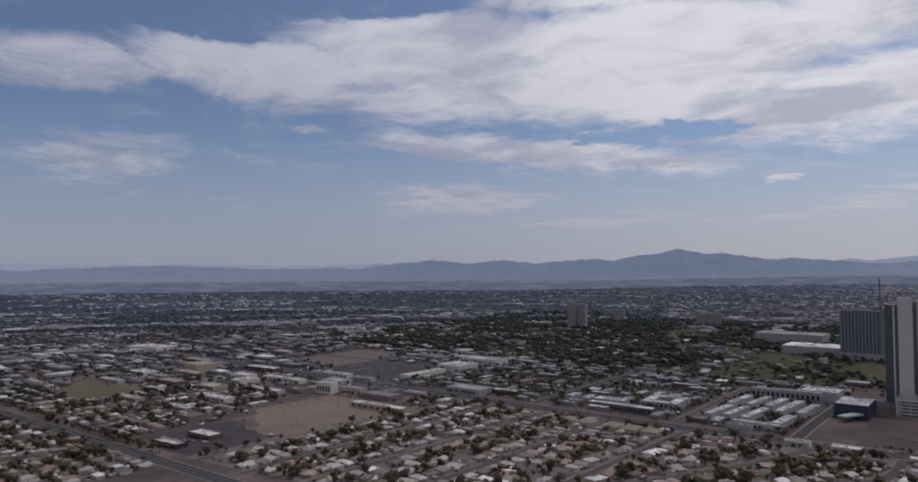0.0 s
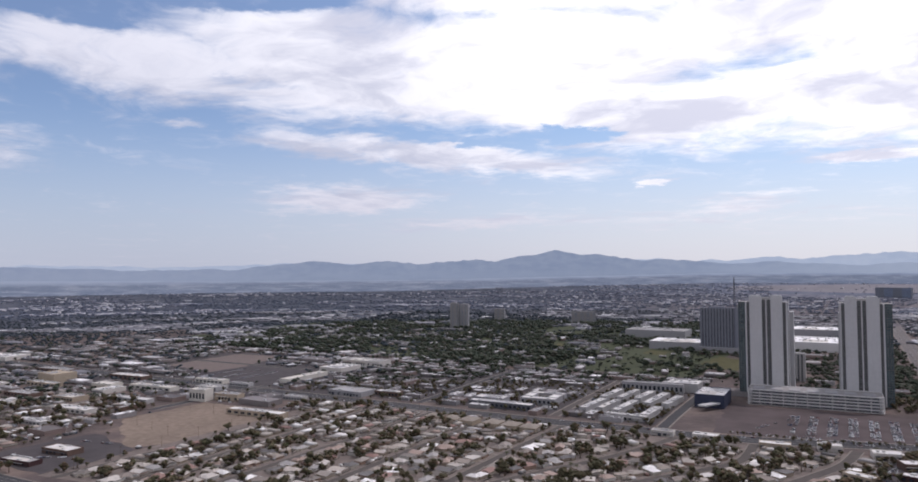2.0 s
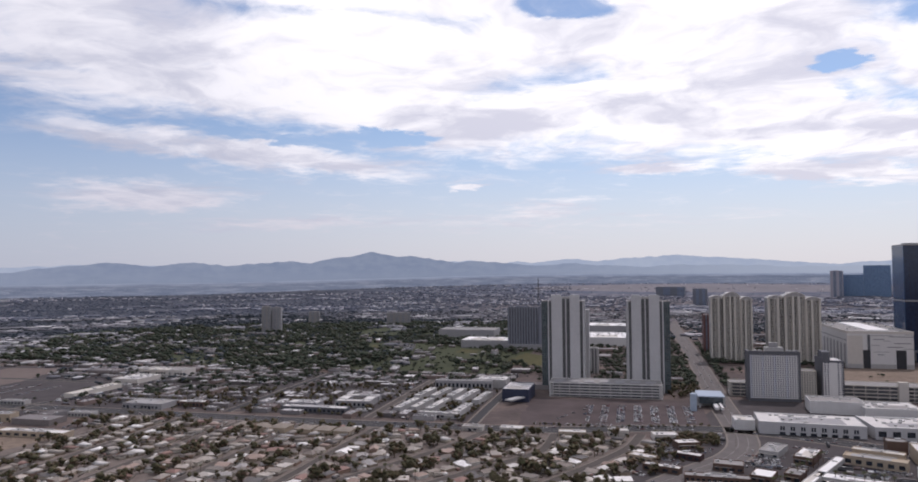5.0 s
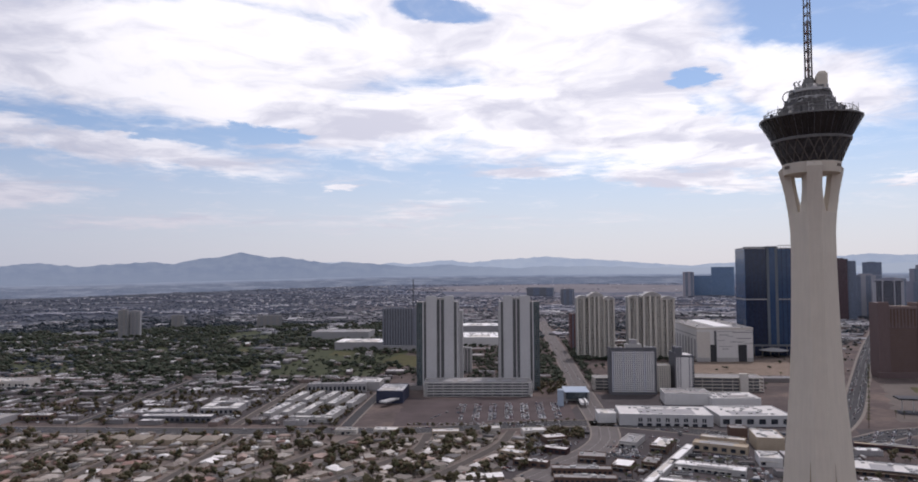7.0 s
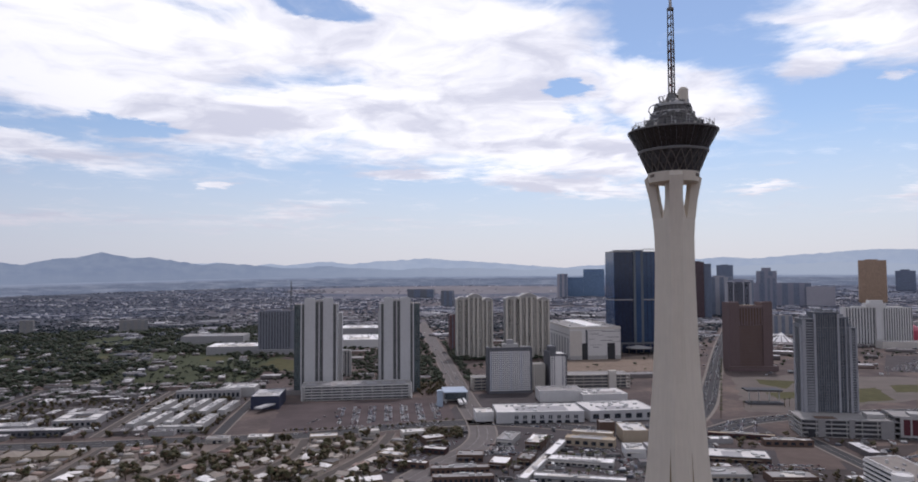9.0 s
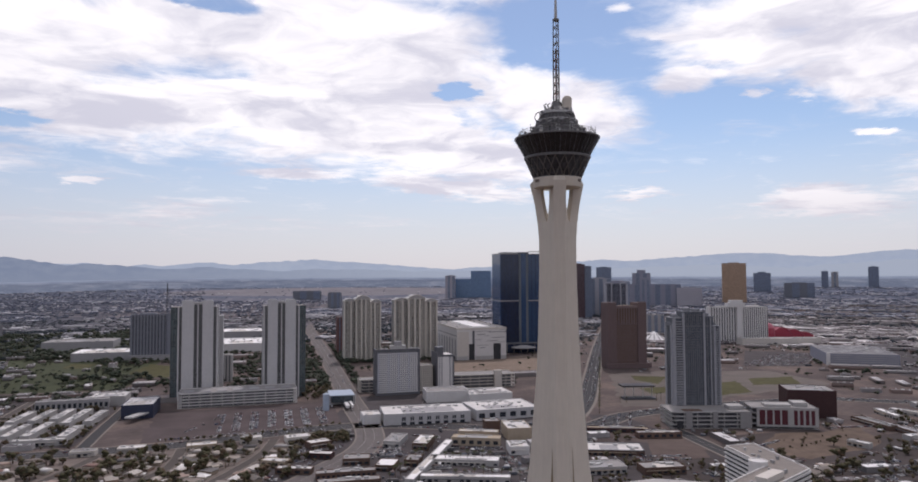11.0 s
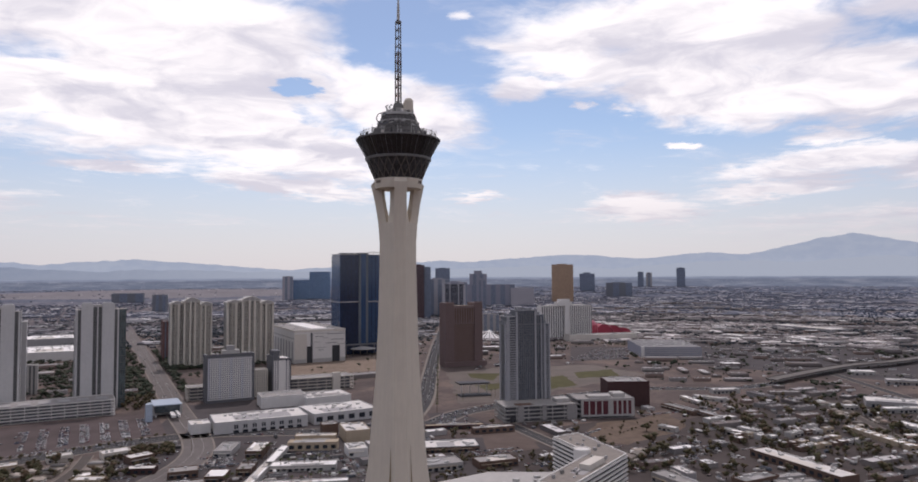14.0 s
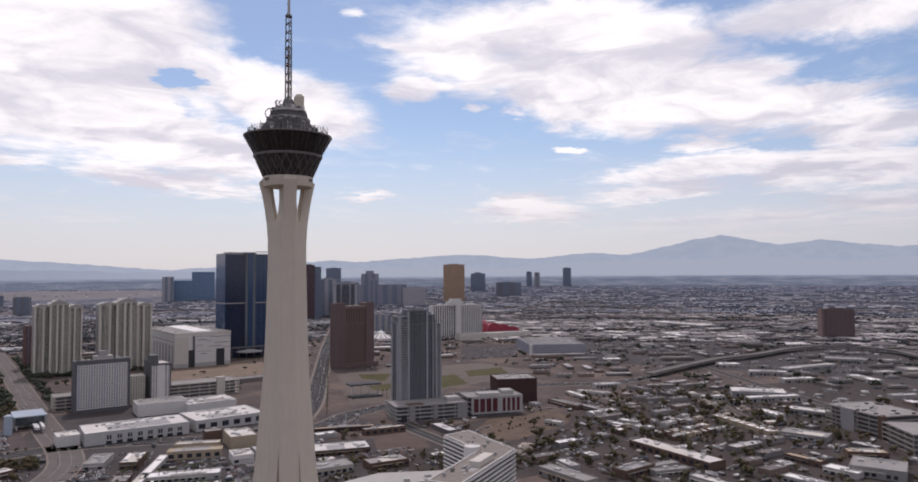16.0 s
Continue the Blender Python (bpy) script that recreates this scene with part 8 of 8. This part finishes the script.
baked("woodland", "dark green tree cover of the golf course and gardens", "trees", WOOD_TEMPL, [(rng.randrange(4), x, y, rng.uniform(0, 360), s * 1.45, s * 1.45, s) for x, y, s in wood], [M_LEAF_WOOD])

# ---- the wide suburb beyond ----
outer_trees = [(rng.randrange(4), x, y, rng.uniform(0, 360), s * 1.2, s * 1.2, s) for x, y, s in far]
outer_houses = []
for _ in range(84000):
    a = radians(rng.uniform(-80, 80))
    D = 1250 + 3480 * rng.random() ** 0.62
    x, y = D * math.sin(a), D * math.cos(a)
    deg = math.degrees(a)
    if D < 1900 and deg > -18:
        continue
    if D < 2680 and not free(x, y, 3, 3):
        continue
    west = deg > 12
    if -5 < deg < 16 and 3720 < D < 4540 and rng.random() < 0.93:
        continue
    n = 2.0 * noise.noise((deg * 0.06, D * 0.006, 9)) + 1.1 * noise.noise((deg * 0.16, D * 0.014, 4))
    if noise.noise((deg * 0.12, D * 0.012, 21)) > 0.36 or (D > 4000 and rng.random() < (D - 4000) / 900):
        continue
    k = 185.0 / max(20.0, 185.0 - land(x, y))      # far land lies closer together
    k = 1 / k if D > RISE_FROM else 1.0
    if rng.random() < (0.36 if deg > 30 else 0.46 if west else 0.54 if deg > -22 else 0.78) + 0.8 * n:
        s = rng.uniform(5, 9) * k
        wide = 1.7 if D < 2400 else rng.uniform(1.3, 2.4)
        outer_trees.append((rng.randrange(4), x, y, -deg + rng.uniform(-12, 12) if D > 2400 else rng.uniform(0, 360), s * wide, s * 1.9, s * (0.8 if D > 2600 else 1.0)))
    elif not (-40 < deg < -7.5 and D < 2450 and rng.random() < 0.7):
        big = rng.random() < (0.22 if west else 0.04) + 0.5 * max(0.0, noise.noise((deg * 0.1, D * 0.01, 33)) - 0.05)
        w, d = (rng.uniform(30, 75), rng.uniform(18, 40)) if big else (rng.uniform(10, 19), rng.uniform(9, 14))
        if D > 2300:
            w *= rng.uniform(0.6, 1.5)
        outer_houses.append((0, x, y, (rng.choice((0, 90)) + (-28 if west else 0) if D < 2300 else -deg) + rng.uniform(-4, 4), w * k, d * k, rng.uniform(3.2, 5.6) * k if west else rng.uniform(3.6, 6.5) * k))
b_, r_ = Geo().box(-0.5, -0.5, 0, 0.5, 0.5, 1), Geo().add([(-0.5, -0.5, 1.01), (0.5, -0.5, 1.01), (0.5, 0.5, 1.01), (-0.5, 0.5, 1.01)], [(0, 1, 2, 3)])
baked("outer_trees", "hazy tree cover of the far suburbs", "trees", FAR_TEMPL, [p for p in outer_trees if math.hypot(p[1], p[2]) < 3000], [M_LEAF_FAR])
baked("distant_trees", "tree cover near the valley edge, tinted with haze", "trees", DIM_TEMPL, [p for p in outer_trees if math.hypot(p[1], p[2]) >= 3000], [M_LEAF_DIM])
WEST_WALL = choice("dusty warehouse walls", "island", (0.20, 0.178, 0.178), (0.25, 0.225, 0.222), (0.18, 0.16, 0.16), (0.56, 0.53, 0.51), (0.16, 0.142, 0.144))
WEST_ROOF = choice("dusty warehouse roofs", "island", (0.165, 0.145, 0.146), (0.26, 0.235, 0.23), (0.14, 0.123, 0.125), (0.63, 0.60, 0.58), (0.195, 0.172, 0.17), (0.48, 0.45, 0.435), (0.15, 0.132, 0.134))
near_by = [p for p in outer_houses if math.hypot(p[1], p[2]) < 3000]
baked("outer_houses", "roofs of the far suburbs, tinted with haze", "houses", {0: template((b_, 0), (r_, 1))}, [p for p in near_by if p[1] < 0.5 * p[2]], [FAR_WALL, FAR_ROOF])
baked("outer_warehouses", "dusty warehouse roofs of the far western plots", "buildings", {0: template((b_, 0), (r_, 1))}, [p for p in near_by if p[1] >= 0.5 * p[2]], [WEST_WALL, WEST_ROOF])
# bluer roofs and walls beyond 3000 m, haze in their colour
DIM_ROOF = choice("haze-tinted distant roofs", "island", (0.125, 0.136, 0.172), (0.18, 0.187, 0.224), (0.11, 0.12, 0.156), (0.52, 0.51, 0.53), (0.135, 0.145, 0.182), (0.155, 0.164, 0.20), (0.30, 0.30, 0.33))
DIM_WALL = choice("haze-tinted distant walls", "island", (0.125, 0.136, 0.176), (0.155, 0.163, 0.205), (0.135, 0.145, 0.186), (0.62, 0.60, 0.61), (0.115, 0.125, 0.164))
baked("distant_houses", "roofs near the valley edge, tinted with haze", "houses", {0: template((b_, 0), (r_, 1))}, [p for p in outer_houses if math.hypot(p[1], p[2]) >= 3000], [DIM_WALL, DIM_ROOF])

# ---- palms ----
M_FROND = plain("dry palm fronds", (0.06, 0.065, 0.03), 0.9, vary=0.4, size=1.0)
palm_trunk = Geo().lathe([(0.28, 0), (0.2, 3), (0.17, 9)], 8)
palm_crown = Geo()
for i in range(16):
    a = 2 * math.pi * i / 16
    e = (0.9, 0.2, -0.5, 0.5)[i % 4]
    p = [(0, 0, 9), (1.1 * math.cos(a), 1.1 * math.sin(a), 9 + 0.9 * e + 0.3), (2.1 * math.cos(a), 2.1 * math.sin(a), 9 + e * 0.8 - 0.5)]
    s = (-math.sin(a) * 0.35, math.cos(a) * 0.35)
    palm_crown.add([p[0], (p[1][0] + s[0], p[1][1] + s[1], p[1][2] - 0.15), (p[1][0] - s[0], p[1][1] - s[1], p[1][2] - 0.15), p[1], p[2]], [(0, 1, 3), (0, 3, 2), (1, 4, 3), (3, 4, 2)])
palms = [(100 + 7 * i + 1.5, 606 + 12 * i + 10) for i in range(11)] + [(160 + 8 * i, 610 - 2 * i) for i in range(10)] + [(165 + 7 * i, 668 - 1.8 * i) for i in range(7)]
palms += [(350 + 21 * i, 1190 + 6 * (i % 3)) for i in range(9)] + [(395 + 0.5 * 19 * i + s * 22, 855 + 19 * i - s * 11) for i in range(26) for s in (-1, 1)]
palms += [(rng.uniform(-600, -40), rng.uniform(520, 780)) for _ in range(30)]
palms += [(600 + 17 * i, 420 + 13 * (i % 4)) for i in range(12)] + [(535, 900), (545, 905), (480, 905), (487, 900)]
first = None
for x, y in palms:
    m = pose(x, y, 0, 0, 0, rng.uniform(0, 360))
    if first is None:
        first = thing("palm_tree", "tall palm tree with dry fronds", "palm", x, y, 0, 0, "street palms")
        part("trunk", palm_trunk, M_BARK, first)
        part("crown", palm_crown, M_FROND, first)
    else:
        o = copy_thing(first, m)
        s = rng.uniform(0.85, 1.35)
        o.scale = (s * 1.25, s * 1.25, s)

# ---- cars ----
M_CAR = choice("car paint", "object", (0.52, 0.52, 0.53), (0.78, 0.78, 0.77), (0.30, 0.30, 0.31), (0.74, 0.74, 0.74), (0.06, 0.06, 0.065), (0.16, 0.16, 0.17), (0.52, 0.52, 0.51), (0.16, 0.02, 0.02), (0.03, 0.05, 0.12), (0.09, 0.09, 0.095), (0.12, 0.12, 0.13), rough=0.55, vary=0.05)
G_CAR = glass("car windows", (0.03, 0.033, 0.038), 0.4, 0.2)
M_TYRE = plain("tyre rubber", (0.02, 0.02, 0.02), 0.9)
car_body = Geo().prism([(-2.25, -0.86), (2.25, -0.86), (2.25, 0.86), (-2.25, 0.86)], 0.32, 0.62).prism([(-2.25, -0.86), (2.25, -0.86), (2.25, 0.86), (-2.25, 0.86)], 0.62, 0.9, [(-2.1, -0.78), (2.1, -0.78), (2.1, 0.78), (-2.1, 0.78)])
car_cabin = Geo().prism([(-1.6, -0.76), (1.1, -0.76), (1.1, 0.76), (-1.6, 0.76)], 0.9, 1.4, [(-1.1, -0.62), (0.4, -0.62), (0.4, 0.62), (-1.1, 0.62)])
car_roof = Geo().box(-1.1, -0.62, 1.4, 0.4, 0.62, 1.45)
wheel_me = Geo().add([(0.32 * math.cos(a), y, 0.32 + 0.32 * math.sin(a)) for y in (-0.1, 0.1) for a in [i * math.pi / 4 for i in range(8)]], [tuple(range(8)), tuple(range(15, 7, -1))] + [(i, 8 + i, 8 + (i + 1) % 8, (i + 1) % 8) for i in range(8)]).mesh("wheel", M_TYRE)
spots = []
for i in range(7):
    for j in range(36):
        for s in (-1, 1):
            if rng.random() < (0.25, 0.45, 0.6, 0.72, 0.8, 0.8, 0.6)[i]:
                spots.append((-62 + i * 21 + s * 2.7 + rng.uniform(-0.5, 0.5), 866 + j * 3.0 + i * 3.4 + rng.uniform(-0.4, 0.4), rng.choice((0, 180)) + rng.uniform(-4, 4)))
for x0, y0, dx, dy, n, a in ((80, 700, 3.1, 0.4, 18, 90), (84, 716, 3.1, 0.4, 16, 90), (104, 745, 3.1, -0.2, 12, 90), (160, 690, 2.8, -0.7, 14, 90), (200, 716, 2.8, -0.7, 14, 90), (196, 632, 3.0, -0.6, 16, 80), (384, 770, 1.5, 2.6, 22, 30), (400, 764, 1.5, 2.6, 24, 30), (415, 760, 1.5, 2.6, 22, 30), (640, 690, 3.0, -0.3, 20, 90), (-96, 880, 4.0, 9.0, 8, 40), (-120, 846, 3.3, 0.05, 56, 90), (-60, 852, 3.3, 0.35, 38, 90), (385, 715, 3.0, -0.9, 16, 70), (318, 700, 3.0, -0.6, 18, 85), (-720, 400, 3.2, 2.0, 14, 60), (-735, 470, 3.4, 0.6, 12, 90), (330, 640, 3.0, -0.5, 26, 90), (345, 625, 3.0, -0.5, 22, 90), (400, 720, 3.0, -0.6, 16, 90), (150, 755, 3.0, -0.6, 14, 90), (15, 775, 3.0, 0.8, 10, 100), (290, 760, 3.0, -0.8, 18, 80), (300, 745, 3.0, -0.8, 18, 80), (470, 560, 1.5, 2.8, 24, 20), (500, 640, 3.0, 1.1, 14, 110), (-1000, 870, 0, 3.1, 30, 90), (-960, 870, 0, 3.1, 30, 90), (-920, 870, 0, 3.1, 30, 90)):
    for k in range(n):
        if rng.random() < 0.75:
            spots.append((x0 + dx * k, y0 + dy * k, a + rng.uniform(-3, 3)))
for x0, x1, y0, y1, a in ((66, 326, 604, 800, 84), (300, 470, 560, 740, 80), (-30, 60, 650, 790, 70), (455, 640, 500, 590, 80)):
    for j, y in enumerate(np.arange(y0, y1, 8.5)):
        for x in np.arange(x0, x1, 2.9):
            px, py = x, y - (x - x0) * 0.12
            if noise.noise((px * 0.035, py * 0.09, 7.7)) > 0.12 and rng.random() < 0.7 and free(px, py, 3, 5):
                spots.append((px, py, a + rng.choice((0, 180)) + rng.uniform(-3, 3)))
for line, width in STREETS:
    if width >= 20:
        for a, b in zip(line, line[1:]):
            busy = math.hypot(a[0], a[1]) < 1900 and a[0] > 150
            for _ in range(3 if busy else rng.randrange(2)):
                d = Vector(b) - Vector(a)
                s = rng.choice((-1, 1)) * rng.uniform(0.12, 0.4) * width
                n = Vector((d.y, -d.x)).normalized() * s
                u = rng.random()
                spots.append((a[0] + n.x + d.x * u, a[1] + n.y + d.y * u, math.degrees(math.atan2(d.y, d.x))))
spots = [s for s in spots if math.hypot(s[0], s[1]) > 560]
spots.sort(key=lambda p: math.hypot(p[0], p[1]))
first = None
for x, y, a in spots[:170]:
    m = pose(x, y, 0.1, 0, 0, a + (180 if rng.random() < 0.5 else 0))
    if first is None:
        first = thing("car", "parked car with dark windows", "car", x, y, 0.1, a, "parked cars")
        part("body", car_body, M_CAR, first)
        part("cabin", car_cabin, G_CAR, first)
        part("roof_panel", car_roof, M_CAR, first)
        for wx in (-1.4, 1.4):
            for wy in (-0.8, 0.8):
                part("wheel", wheel_me, M_TYRE, first).location = (wx, wy, 0)
    else:
        copy_thing(first, m)
M_CAR_I = choice("mixed car paint", "island", (0.52, 0.52, 0.53), (0.78, 0.78, 0.77), (0.30, 0.30, 0.31), (0.74, 0.74, 0.74), (0.06, 0.06, 0.065), (0.16, 0.16, 0.17), (0.52, 0.52, 0.51), (0.16, 0.02, 0.02), (0.03, 0.05, 0.12), (0.09, 0.09, 0.095), rough=0.55, vary=0.05)
more = [(0, x, y, a, 1, 1, 1) for x, y, a in spots[170:]]
for _ in range(420):
    u, v = rng.random(), rng.random()
    more.append((0, 905 + 110 * u + 190 * v, 1195 - 40 * u + 150 * v + rng.uniform(-6, 6), rng.choice((60, 240)), 1, 1, 1))
baked("cars", "many more parked cars in the far lots", "cars", {0: template((car_body, 0), (car_cabin, 1), (car_roof, 0))}, more, [M_CAR_I, G_CAR])

# ---- yard clutter: vans, trailers, containers, bins and canopies on the commercial plots ----
clutter = []
for x0, x1, y0, y1, count in ((450, 1050, 130, 720, 1500), (1050, 2300, 80, 1300, 1700), (-1400, -640, 440, 1150, 1800), (-640, -210, 836, 1180, 700), (60, 450, 600, 830, 700), (560, 1250, 1150, 2300, 700)):
    for _ in range(count):
        x, y = rng.uniform(x0, x1), rng.uniform(y0, y1)
        if math.hypot(x, y) < 560 or noise.noise((x * 0.012, y * 0.012, 6)) < -0.12 or not free(x, y, 3, 3):
            continue
        w, d, h = rng.choice(((2.0, 4.6, 1.5), (2.0, 4.6, 1.5), (2.2, 5.6, 2.3), (2.5, 8.0, 2.8), (2.5, 12.5, 3.2), (4.0, 5.0, 2.6), (6.0, 3.5, 2.8)))
        clutter.append((0, x, y, (-8 if x < 1000 else -28) * (x > 0) + rng.choice((0, 90)) + rng.uniform(-5, 5), w, d, h * rng.uniform(0.85, 1.2)))
M_CLUTTER = choice("mixed yard paint", "island", (0.62, 0.61, 0.60), (0.10, 0.10, 0.105), (0.30, 0.29, 0.29), (0.70, 0.69, 0.68), (0.06, 0.06, 0.065), (0.20, 0.19, 0.19), (0.16, 0.12, 0.11), (0.10, 0.115, 0.14), (0.42, 0.40, 0.38), (0.15, 0.14, 0.135), rough=0.6, vary=0.1)
baked("yard_clutter", "vans, trailers and containers on yards and lots", "vehicles", {0: template((Geo().prism([(-0.5, -0.5), (0.5, -0.5), (0.5, 0.5), (-0.5, 0.5)], 0, 0.72).prism([(-0.5, -0.46), (0.5, -0.46), (0.5, 0.4), (-0.5, 0.4)], 0.72, 1.0, [(-0.46, -0.42), (0.46, -0.42), (0.46, 0.3), (-0.46, 0.3)]), 0))}, clutter, [M_CLUTTER])

# ---- poles ----
pole = Geo().lathe([(0.16, 0), (0.1, 11)], 6)
arm = Geo().bar((-1.2, 0, 10.2), (1.2, 0, 10.2), 0.16)
first = None
for x, y in [(-790 + 38 * i, 556 - 8 * i) for i in range(4)] + [(-770 + 45 * i, 640) for i in range(4)] + [(-640, 400 + 48 * i) for i in range(6)] + [(-560 + 60 * i, 784) for i in range(12)] + [(-440 + 8 * i, 420 + 40 * i) for i in range(7)]:
    if first is None:
        first = thing("utility_pole", "wooden utility pole with crossarm", "pole", x, y, 0, 0, "utility poles")
        part("shaft", pole, M_BARK, first)
        part("crossarm", arm, M_BARK, first)
    else:
        copy_thing(first, pose(x, y, 0, 0, 0, rng.choice((0, 90))))
